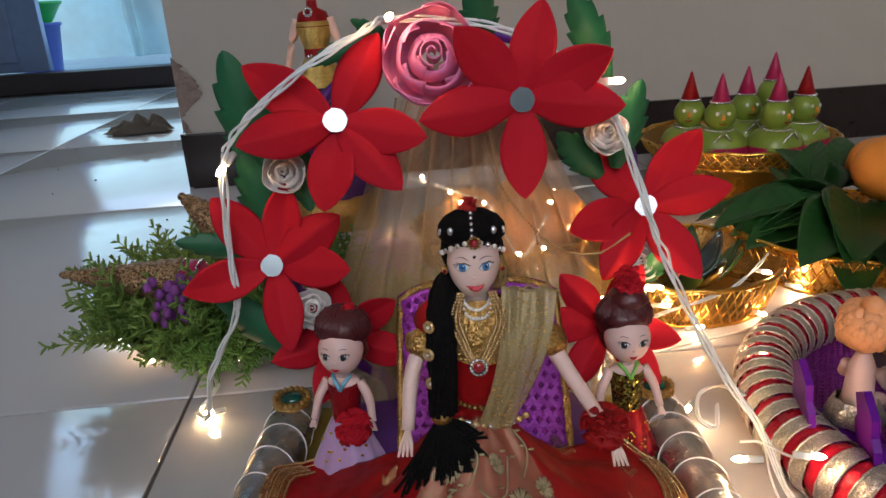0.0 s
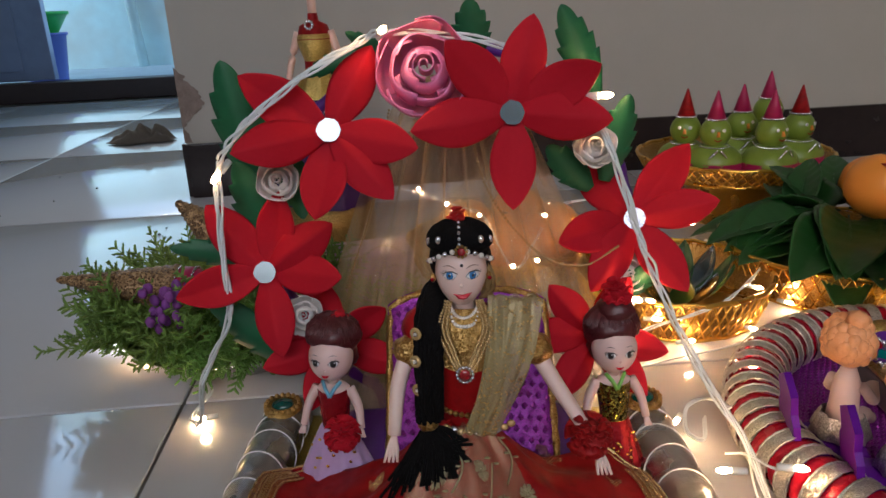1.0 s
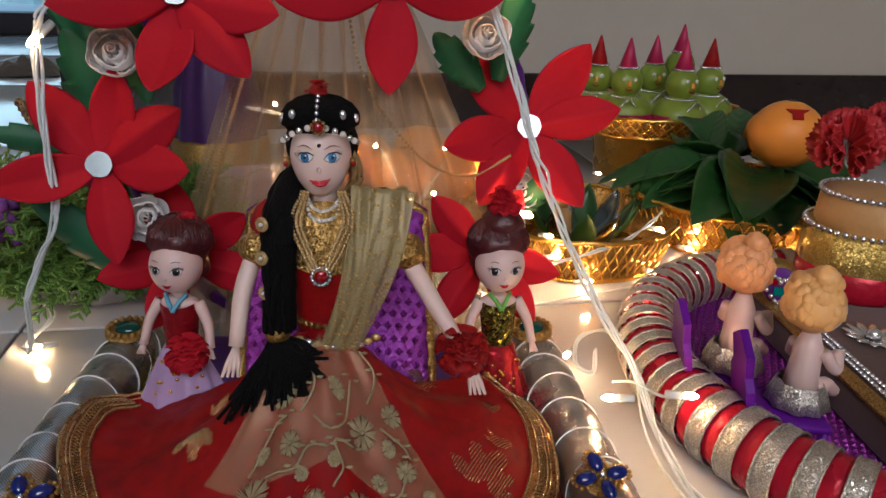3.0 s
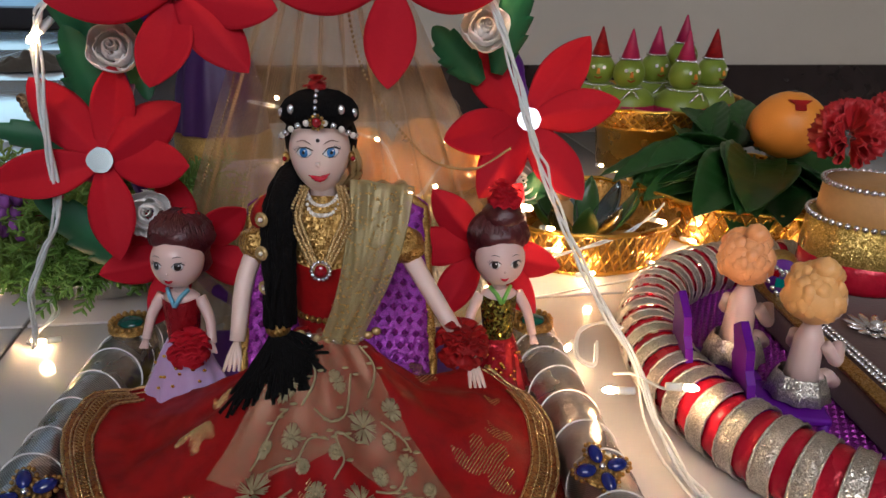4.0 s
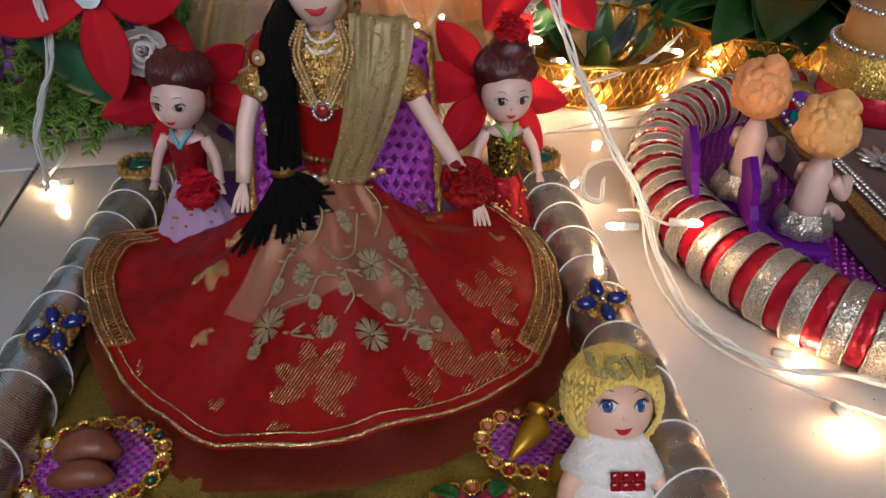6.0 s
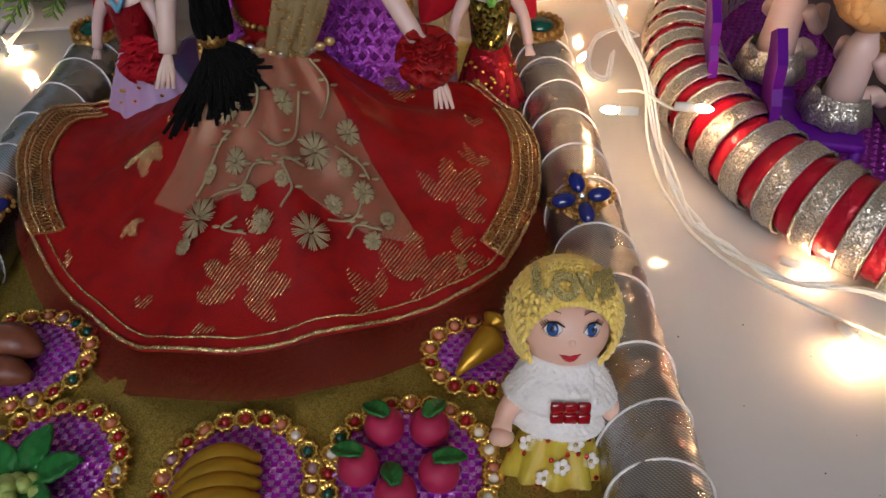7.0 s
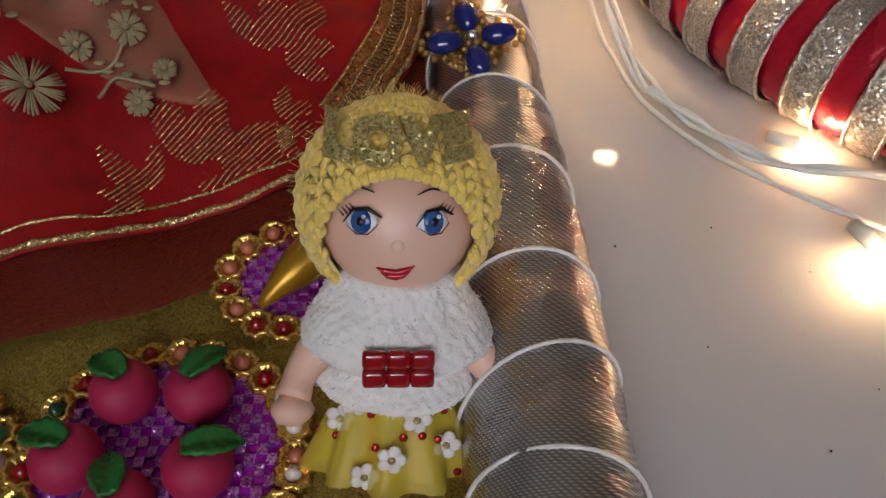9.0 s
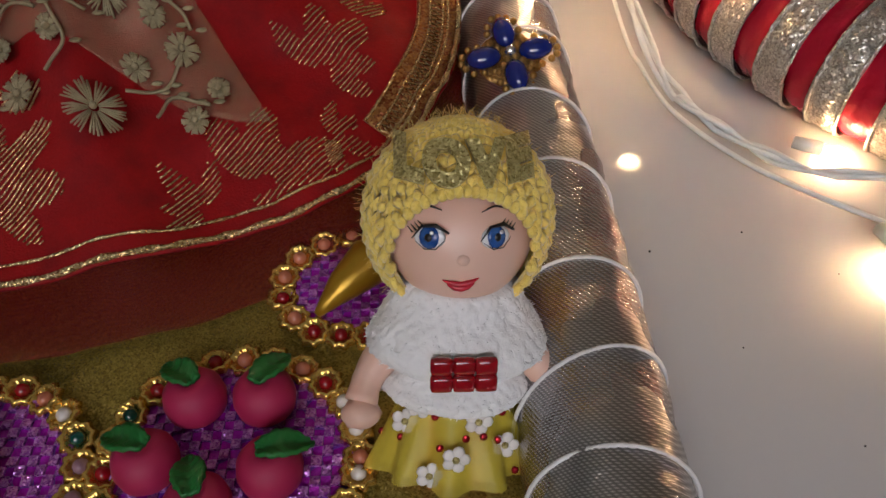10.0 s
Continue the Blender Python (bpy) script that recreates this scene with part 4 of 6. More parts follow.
    # net sash from the shoulder to the waist
    def sash(u, v):
        x = 0.052 - 0.022 * v + 0.004 * math.sin(3 * v) + (u - 0.5) * (0.030 - 0.012 * v)
        y = 0.3575 + 0.013 * (1 - v) ** 3 + 0.0005 * math.sin(u * 19 + 3.5 * math.sin(v * 3.1)) + 0.0034 * noise.noise(Vector((u * 5.5, v * 2.2, 4))) + 0.0008 * noise.noise(Vector((u * 17, v * 5, 9))) - 0.002 * math.sin(math.pi * v) + 0.008 * max(0, u - 0.6)
        return (x, y, 0.169 - 0.076 * v - 0.004 * (u - 0.5))
    d.sheet(sash, 30, 24, 0.0006, NET)
    d.sheet(lambda u, v: (0.052 + (u - 0.5) * 0.022, 0.3705 + 0.026 * v, 0.169 - 0.03 * v * v + 0.001 * math.sin(u * 16)), 20, 8, 0.0006, NET)
    for q in range(220):
        x, y, z = sash(rnd.random(), rnd.random())
        a = rnd.uniform(0, 3.14)
        d.ball((0, 0, 0), (rnd.uniform(0.0006, 0.0013), 0.0003, 0.0004), 6, 4, GO, Matrix.Translation((x, y - 0.0006, z)) @ pose(0, 0, 0, 0, math.degrees(a), 0))
    # red cuff flower at the wrist
    cloth_flower(d, (0.0895, 0.355, 0.0925), 0.0125, RD, 60)
    return d


SASH = sheer("sage_gold_tissue_sash", (0.50, 0.41, 0.20), 0.46, 1200, 0.45, 0.25, 0.3)
thing("doll", big_doll(), [BRIDESKIN, BLACKHAIR, REDCLOTH, GOLDTRIM, PEARL, LIP, EYEWHITE, IRIS, BLACK, SASH, REDGEM, SILVERBEAD, BRONZEPEARL, BROWPAINT],
      "seated bride doll in red with gold necklaces and black plait", "doll")


def small_doll(x, y, z0, turn, top_mat, skirt_mat, ribbon, label, bun, skirt_low, skirt_w):
    """A child doll whose feet are hidden; z0 is the chin's height."""
    S, HR, TP, SK, LI, EW, BK, RB, RD, GO = range(10)
    d = Shape()
    head_shape(d, (0, 0, 0.0152), (0.0144, 0.0138, 0.0156), S, 0.06, 0.10)
    d.ball((0, -0.0136, 0.0106), (0.0009, 0.0010, 0.0009), 8, 6, S)
    d.ball((0, 0.0070, 0.0275), (0.0180, 0.0160, 0.0150), 34, 20, HR, wob=0.10)
    for q in range(150):
        a = 2 * math.pi * q / 150 + rnd.uniform(-0.04, 0.04)
        sway, low = rnd.uniform(-0.10, 0.45), rnd.uniform(1.45, 1.85)
        d.tube([(0.0180 * math.sin(e * low) * math.cos(a + sway * e), 0.0070 + 0.0160 * math.sin(e * low) * math.sin(a + sway * e), 0.0275 + 0.0152 * math.cos(e * low)) for e in (0.08, 0.3, 0.5, 0.7, 0.87, 1.0)], [0.0004, 0.0006, 0.0007, 0.0007, 0.0006, 0.0003], 5, HR)
    d.ball((0.0, 0.0095, 0.0150), (0.0150, 0.0100, 0.0140), 22, 12, HR, wob=0.12)
    for q in range(46):
        a, e = rnd.uniform(0, 6.28), rnd.uniform(0.1, 1.3)
        c = Vector((0.0176 * math.sin(e) * math.cos(a), 0.0070 + 0.0156 * math.sin(e) * math.sin(a), 0.0275 + 0.0150 * math.cos(e)))
        r1, tw = rnd.uniform(0.0025, 0.0045), facing(c, c - Vector((0, 0.007, 0.0275)), rnd.uniform(0, 360))
        d.tube([tw @ Vector((r1 * math.cos(g), r1 * math.sin(g), 0.0006 * math.sin(g * 2))) for g in (0, 0.7, 1.4, 2.1, 2.8, 3.5)], [0.0002, 0.0005, 0.0006, 0.0006, 0.0005, 0.0002], 5, HR)
    if bun:
        d.ball((0.002, 0.004, 0.040), (0.0125, 0.012, 0.0085), 20, 10, HR, wob=0.2)
        cloth_flower(d, (0.002, 0.002, 0.0515), 0.0098, RD, 40)
    else:
        cloth_flower(d, (0.005, 0.006, 0.0400), 0.0060, RD, 24)
    for s in (-1, 1):
        eye(d, (s * 0.0058, -0.01270, 0.0152), 0.0031, 0.0022, EW, BK, BK, (s * 0.42, -1, 0.0))
    mouth(d, (0.0, -0.0124, 0.0064), 0.0026, LI, (0, -1, -0.25))
    d.tube([(0, 0.001, 0.004), (0, 0.002, -0.004)], 0.0042, 12, S)
    d.tube([(-0.0062, -0.002, -0.001), (-0.003, -0.0062, -0.0045), (0, -0.0075, -0.010)], 0.0013, 6, RB)
    d.tube([(0.0062, -0.002, -0.001), (0.003, -0.0062, -0.0045), (0, -0.0075, -0.010)], 0.0013, 6, RB)
    d.ball((0, 0.002, -0.0075), (0.0112, 0.0068, 0.0055), 16, 10, S)

    def bodice(u, v):
        a = 2 * math.pi * u
        w = 0.0088 + 0.0026 * v
        return (w * math.cos(a), 0.0015 + 0.0078 * math.sin(a), -0.033 + 0.026 * v + (0.0015 * math.cos(2 * a) if v > 0.9 else 0))
    d.grid(bodice, 24, 8, TP, close=True)
    for s in (-1, 1):
        d.tube(curve([(s * 0.0110, 0.001, -0.006), (s * 0.0170, -0.001, -0.018), (s * 0.0195, -0.005, -0.031)], 8), [0.0033, 0.0033, 0.0032, 0.0031, 0.0029, 0.0028, 0.0026, 0.0025, 0.0026], 10, S)
        for q in range(3):
            h = Vector((s * 0.0195, -0.005, -0.031))
            d.tube([h, h + Vector((s * 0.001 + (q - 1) * 0.0019, -0.002, -0.0055))], [0.0015, 0.0009], 6, S)

    def skirt_fn(u, v):
        a = 2 * math.pi * u
        r = 0.0088 + (skirt_w - 0.0088) * v ** 0.8
        r *= 1 + 0.10 * v * math.sin(9 * a) + 0.06 * v * math.sin(5 * a + 1)
        return (r * math.cos(a), 0.0015 + r * 0.62 * math.sin(a), -0.031 - skirt_low * v)
    d.grid(skirt_fn, 54, 14, SK, close=True)
    for q in range(26):
        u, v = rnd.uniform(0.5, 1.0), rnd.uniform(0.25, 0.98)
        px, py, pz = skirt_fn(u, v)
        d.ball((px, py - 0.0006, pz), (0.0013, 0.0006, 0.0010), 6, 4, GO)
    if not bun:
        cloth_flower(d, (0.009, -0.0125, -0.032), 0.0115, RD, 56)
    return thing("doll", d, [PALESKIN, BROWNHAIR, top_mat, skirt_mat, LIP, EYEWHITE, BLACK, ribbon, RED_FELT, GOLD], label, "doll", "small dolls beside the bride doll", m=pose(x, y, z0, -6, 0, turn))


small_doll(-0.063, 0.428, 0.0925, -10, REDFOIL, LILACNET, BLUERIBBON, "small doll with auburn hair, red foil bodice, lilac skirt", False, 0.036, 0.025)
small_doll(0.119, 0.428, 0.0915, 4, GREENFOIL, REDFOIL, GREENRIBBON, "small doll with auburn bun, bronze bodice, red foil skirt", True, 0.036, 0.019)


def letters(text, size, depth):
    """Mesh of extruded built-in letters, centred."""
    cu = bpy.data.curves.new("letters", "FONT")
    cu.body, cu.size, cu.extrude, cu.align_x, cu.align_y, cu.offset = text, size, depth, "CENTER", "CENTER", size * 0.075
    cu.space_character = 1.14
    ob = bpy.data.objects.new("letters", cu)
    me = bpy.data.meshes.new_from_object(ob)
    vs, fs = [v.co.copy() for v in me.vertices], [tuple(p.vertices) for p in me.polygons]
    bpy.data.objects.remove(ob)
    bpy.data.meshes.remove(me)
    return vs, fs


LETTERGOLD = glitter("olive_gold_glitter", (0.26, 0.20, 0.05), (0.74, 0.64, 0.28), 2600, 0.32, 0.8, 0.55)


def hat_doll():
    S, HAT, WO, SK, LI, EW, IR, BK, GL, GEM, FL, RD = range(12)
    d = Shape()
    head_shape(d, (0, 0, 0.0236), (0.0150, 0.0138, 0.0144), S, 0.08, 0.10)
    d.ball((-0.0003, -0.0122, 0.0212), (0.0020, 0.0020, 0.0018), 16, 10, S)

    # knitted hat: ribs of slanting stitches over a dome that is open at the face
    def dome(a, b, out=0.0):
        """a: round from the front, b: 0 at the crown, 1 at the lower edge."""
        f = max(0.0, (math.cos(a) - 0.54) / 0.46)
        low = math.radians(142 - 76 * f ** 0.40)
        t = b * low
        r = 0.0164 + out
        return (r * 1.08 * math.sin(t) * math.sin(a), 0.0012 - r * math.sin(t) * math.cos(a), 0.0262 + r * 1.14 * math.cos(t))
    d.grid(lambda u, v: dome(2 * math.pi * u, 0.02 + 0.98 * v, 0.0002), 80, 26, HAT, close=True)
    ribs = 28
    for q in range(ribs):
        a0 = 2 * math.pi * q / ribs
        along = Vector(dome(a0, 1.0)) - Vector(dome(a0, 0.0))
        rows = max(6, int(along.length / 0.0021))
        for j in range(rows):
            b = (j + 0.9) / (rows + 0.6)
            wide = 0.5 * 2 * math.pi / ribs
            thick = 0.00105 * min(1.0, 0.25 + 1.5 * b)
            for s in (-1, 1):
                p, p2 = Vector(dome(a0 + s * wide * 0.90, b - 0.050, 0.0006)), Vector(dome(a0 + s * wide * 0.22, b + 0.060, 0.0005))
                d.tube([p, (p + p2) / 2 + (p - Vector((0, 0.0012, 0.0262))).normalized() * 0.0005, p2], [thick * 0.6, thick, thick * 0.55], 6, HAT)
    for q in range(72):
        a = 2 * math.pi * q / 72
        p = Vector(dome(a, 1.0, 0.0004))
        d.ball(p, (0.0012, 0.0012, 0.0014), 7, 5, HAT)
    # loose wool fibres
    for q in range(900):
        a, b = rnd.uniform(0, 6.28), rnd.uniform(0.05, 1.0)
        p = Vector(dome(a, b, 0.0008))
        nrm = (p - Vector((0, 0.0012, 0.0262))).normalized()
        t = Vector((rnd.uniform(-1, 1), rnd.uniform(-1, 1), rnd.uniform(-1, 1))) * 0.0016
        d.tube([p, p + nrm * 0.0007 + t * 0.5, p + nrm * 0.0010 + t], 0.000045, 3, HAT, cap=False)
    # glitter word on the brow of the hat
    vs, fs = letters("LOVE", 0.0104, 0.0004)
    bent = []
    for v in vs:
        x = v.x * 0.90
        t = math.radians(57 - v.y * 2700 - (x / 0.0117) ** 2 * 3)
        r = 0.0164 + 0.0038 + v.z
        a = math.asin(max(-0.97, min(0.97, (x - 0.0006) / (r * 1.08 * math.sin(t)))))
        bent.append(Vector((r * 1.08 * math.sin(t) * math.sin(a), 0.0012 - r * math.sin(t) * math.cos(a), 0.0262 + r * 1.14 * math.cos(t))))
    d.add(bent, fs, GL)
    # face
    for s in (-1, 1):
        eye(d, (s * 0.0060 - 0.0004, -0.01250, 0.0252), 0.0031, 0.0022, EW, IR, BK, (s * 0.46, -1, 0.10), 4)
    mouth(d, (-0.0006, -0.0127, 0.0164), 0.0032, LI, (0, -1, -0.25), 3)
    # chenille collar and muff
    cape = [(-0.0130, 0.0100), (-0.0112, 0.0140), (-0.0090, 0.0150), (-0.0068, 0.0136), (-0.0052, 0.0116), (-0.0042, 0.0142), (-0.0020, 0.0170), (0.0005, 0.0177), (0.0030, 0.0168), (0.0055, 0.0156), (0.0080, 0.0138), (0.0105, 0.0127), (0.0128, 0.0118), (0.0138, 0.0090)]

    def cape_fn(u, v):
        a = 2 * math.pi * u
        z = -0.0130 + 0.0268 * v
        rr = lerp(cape, z)
        q = Vector((math.cos(a) * 2.2, math.sin(a) * 2.2, v * 4.0))
        rr += 0.0007 * noise.noise(q * 1.7) + 0.00035 * noise.noise(q * 7) + 0.00022 * math.sin(a * 34 + 5 * noise.noise(q)) * math.sin(v * 46)
        return (rr * 1.06 * math.cos(a), 0.84 * rr * math.sin(a), z + 0.0007 * math.sin(2 * a + 1))
    d.grid(cape_fn, 200, 70, WO, close=True)
    for q in range(1500):
        p, p1 = Vector(cape_fn(rnd.random(), rnd.random())), Vector((rnd.gauss(0, 1), rnd.gauss(0, 1), rnd.gauss(0, 1))) * 0.00025
        o = Vector((p.x, p.y, 0)).normalized() * 0.00035
        d.tube([p, p + o * 0.6 + p1 * 0.4, p + o + p1], [0.00016, 0.00013, 0.00005], 3, WO, cap=False)
    # red glass bar buckle
    for s in (-1, 0, 1):
        for h in (-1, 1):
            d.box((s * 0.0042, -0.0157, -0.0004 + h * 0.0017), (0.0043, 0.0022, 0.0035), GEM, bevel=0.0009)
    # arms and hands
    for s in (-1, 1):
        d.tube(curve([(s * 0.0115, 0.000, 0.002), (s * 0.0176, -0.003, -0.0055), (s * 0.0196, -0.0062, -0.0105)], 8), [0.0040, 0.0040, 0.0039, 0.0037, 0.0034, 0.0032, 0.0031, 0.0033, 0.0034], 12, S)
        d.ball((s * 0.0196, -0.0075, -0.0122), (0.0040, 0.0036, 0.0030), 12, 8, S, wob=0.15)

    # skirt, legs and printed flowers
    def skirt_fn(u, v):
        a = 2 * math.pi * u
        r = (0.0100 + 0.0070 * v ** 0.9) * (1 + 0.11 * v * math.sin(10 * a) + 0.05 * v * math.sin(4 * a + 1))
        return (r * math.cos(a), 0.82 * r * math.sin(a), -0.0085 - 0.0185 * v)
    d.grid(skirt_fn, 90, 12, SK, close=True)
    d.grid(lambda u, v: (lambda p: (p[0] * 0.84, p[1] * 0.84, p[2] + 0.001))(skirt_fn((u + 0.05) % 1.0, v)), 90, 12, SK, close=True)
    for q in range(14):
        px, py, pz = skirt_fn(rnd.uniform(0.5, 1.0), rnd.uniform(0.15, 0.95))
        d.ball((px, py - 0.0004, pz), (0.0009, 0.0004, 0.0009), 7, 4, RD)
    for q in range(7):
        u, v = (0.58, 0.68, 0.80, 0.88, 0.96, 0.74, 0.63)[q], (0.35, 0.85, 0.25, 0.6, 0.8, 0.6, 0.12)[q]
        px, py, pz = skirt_fn(u, v)
        for s in range(5):
            b = 2 * math.pi * s / 5
            d.ball((px + 0.0017 * math.cos(b), py - 0.0011, pz + 0.0017 * math.sin(b)), (0.0013, 0.0005, 0.0013), 8, 4, FL)
        d.ball((px, py - 0.0014, pz), (0.0008, 0.0005, 0.0008), 6, 4, GL)
    for s in (-1, 1):
        d.tube([(s * 0.0048, -0.001, -0.010), (s * 0.0050, -0.001, -0.031)], [0.0036, 0.0033], 12, RD)
    return d


thing("doll", hat_doll(), [SKIN, YELLOWWOOL, WHITEWOOL, YELLOWORGANZA, LIP, EYEWHITE, NAVYIRIS, BLACK, LETTERGOLD, REDGEM, WHITE_RIBBON, REDFOIL],
      "small doll in a yellow knitted hat and white chenille cape", "doll", m=pose(0.1355, 0.2280, 0.0352) @ pose(0, 0, 0, -35, 0, 0) @ pose(0, 0, 0, 0, 3, 4) @ Matrix.Scale(1.05, 4))


def baby_doll(name_mat, m, label, head):
    S, HR, CL = range(3)
    d = Shape()
    d.ball((0, 0, 0.060), (head, head * 0.95, head * 0.92), 22, 14, S)
    d.ball((-head * 0.22, 0.0010, 0.0625), (head * 1.06, head * 1.04, head * 1.06), 30, 18, HR, wob=0.10)
    for q in range(34):
        a, b = rnd.uniform(1.3, 5.0), rnd.uniform(-0.5, 1.3)
        c = Vector((-head * 0.22, 0.001, 0.0625)) + Vector((math.cos(a) * math.cos(b), math.sin(a) * math.cos(b), math.sin(b))) * head * 0.90
        d.ball(c, (head * 0.26, head * 0.26, head * 0.34), 9, 6, HR, wob=0.2)
    for q in range(14):
        a, b = rnd.uniform(0, 6.28), rnd.uniform(0.4, 1.3)
        d.ball((head * 0.96 * math.cos(a) * math.cos(b), 0.0015 + head * 0.96 * math.sin(a) * math.cos(b), 0.065 + head * 0.78 * math.sin(b)), head * 0.34, 10, 7, HR)
    d.ball((-head * 0.3, -head * 0.2, 0.065 + head * 0.95), head * 0.45, 12, 8, HR, wob=0.2)
    d.tube([(0, 0, 0.046), (0, 0, 0.036), (0, 0, 0.020), (0, 0, 0.006)], [0.0040, 0.0078, 0.0086, 0.0100], 16, S)
    for s in (-1, 1):
        d.tube(curve([(0.001, s * 0.009, 0.035), (0.009, s * 0.013, 0.024), (0.019, s * 0.008, 0.030)], 8), 0.0034, 10, S)
        d.tube(curve([(0.004, s * 0.006, 0.008), (0.014, s * 0.007, 0.010), (0.024, s * 0.008, 0.003)], 8), [0.0056, 0.0055, 0.0052, 0.005, 0.0046, 0.0043, 0.004, 0.0038, 0.004], 10, S)
    d.lathe([(0.0122, 0.014), (0.0150, 0.008), (0.0175, 0.000), (0.0120, -0.001)], 30, CL, wave=0.07, waves=9)
    return thing("doll", d, [PALESKIN, name_mat, SILVERLACE], label, "doll", "dolls on purple chairs", m=m)


def doll_chair(m):
    root = thing("doll_chair", None, [], "purple plastic doll chair with a shaped back", "chair", "purple doll chairs", m=m)
    part("seat", Shape().box((0, 0, 0.016), (0.034, 0.030, 0.004), bevel=0.0015), PURPLEPLASTIC, root)
    out = [(-0.015, 0.0), (0.015, 0.0), (0.015, 0.018), (0.011, 0.023), (0.013, 0.034), (0.0, 0.042), (-0.013, 0.034), (-0.011, 0.023), (-0.015, 0.018)]
    part("backrest", Shape().prism(out, -0.0018, 0.0018, m=pose(-0.0175, 0, 0.014, 90, 0, 90) @ pose(0, 0, 0, -8, 0, 0)), PURPLEPLASTIC, root, smooth=False)
    for sx in (-1, 1):
        for sy in (-1, 1):
            part("leg", Shape().tube([(sx * 0.0145, sy * 0.0125, 0.015), (sx * 0.0150, sy * 0.0130, 0.0)], [0.0026, 0.0020], 8), PURPLEPLASTIC, root)
    return root


for cx, cy, turn in ((0.262, 0.430, -10), (0.281, 0.387, -13)):
    doll_chair(pose(cx, cy, 0.0125, 0, 0, turn) @ Matrix.Scale(1.25, 4))
baby_doll(ORANGEHAIR, pose(0.272, 0.434, 0.0370) @ pose(0, 0, 0, 0, 0, 40) @ Matrix.Scale(1.06, 4), "small doll with moulded peach hair seated on a purple chair", 0.0140)
baby_doll(BLONDEHAIR, pose(0.291, 0.391, 0.0365) @ pose(0, 0, 0, 0, 0, 30) @ Matrix.Scale(1.0, 4), "small doll with moulded yellow hair seated on a purple chair", 0.0152)


# ---- flower arch ----
arch = thing("flower_arch", None, [], "arch wrapped in purple ribbon behind the doll throne", "arch")
ARC = [(0.018 + 0.128 * math.cos(math.radians(a)), 0.515, 0.155 + 0.138 * math.sin(math.radians(a))) for a in range(-60, 241, 6)]
ARC = [(ARC[0][0] - 0.005, 0.515, 0.006)] + ARC + [(ARC[-1][0] + 0.005, 0.515, 0.006)]
part("hoop", Shape().tube(curve(ARC, 160), [0.0042 + 0.0007 * math.sin(i * 1.3) for i in range(161)], 10), PURPLE_TAPE, arch)


def petal_mesh(length, width, cup, curl, name, material, thick=0.0009):
    sh = Shape()

    def fn(u, v):
        s = 2 * u - 1
        w = width * (math.sin(math.pi * min(1, 0.05 + 0.95 * v ** 1.12)) ** 0.8) + 0.0012 * (1 - v)
        if v > 0.97:
            w *= 0.55
        return (s * w, length * v, cup * w * (1 - abs(s)) * 0.9 + curl * length * v * v - 0.12 * cup * w * s)
    sh.sheet(fn, 12, 18, thick)
    return sh.mesh(name, [material])


PETALS = [petal_mesh(0.0565, 0.0132, c, k, "petal", RED_FELT) for c, k in ((0.55, 0.10), (-0.35, 0.20), (0.42, -0.04), (0.2, 0.26))]


def felt_flower(c, direction, angles, centre, label, size=1.0):
    root = thing("felt_flower", None, [], label, "artificial flower", "red foam flowers on the arch", m=facing(c, direction))
    for q, a in enumerate(angles):
        part("petal", PETALS[(q * 7 + int(c[0] * 900)) % 4], [], root, m=pose(0, 0, 0.0006 * (q % 3), 0, 0, a - 90) @ pose(0, 0.003, 0, rnd.uniform(4, 16), rnd.uniform(-9, 9), 0) @ Matrix.Scale(size * rnd.uniform(0.95, 1.05), 4))
    n = 18
    ring = [(0.0072 * (1 + 0.05 * math.sin(q * 5.1)) * math.cos(2 * math.pi * q / n), 0.0072 * (1 + 0.05 * math.cos(q * 3.7)) * math.sin(2 * math.pi * q / n)) for q in range(n)]
    part("centre", Shape().prism(ring, 0.0048, 0.0062), centre, root, "round mirror piece", smooth=False)
    return root


felt_flower((-0.053, 0.447, 0.249), (0.10, -1, 0.40), (146, 60, -16, -52, -97, 193), MIRROR, "red foam flower with a round mirror centre, on the arch")
felt_flower((0.057, 0.447, 0.256), (0.0, -1, 0.15), (130, 76, 25, -7, -90, 187), MIRROR, "red foam flower with a round mirror centre, on the arch")
felt_flower((-0.105, 0.457, 0.157), (0.05, -1, 0.35), (129, 70, 31, -5, -80, 195), MIRROR, "red foam flower with a round mirror centre, on the arch")
felt_flower((0.141, 0.484, 0.176), (-0.05, -1, 0.30), (135, 55, 11, -60, -124, 197), SILVERBEAD, "red foam flower with a silver centre, on the arch", 0.96)
felt_flower((-0.066, 0.466, 0.098), (0.1, -1, 0.25), (150, 190, 240, 100, 40, -20), REDGEM, "red foam flower at the foot of the arch", 0.84)
felt_flower((0.112, 0.462, 0.100), (0.0, -1, 0.25), (128, 176, -12, 60, 235, -50), REDGEM, "red foam flower at the foot of the arch", 0.84)


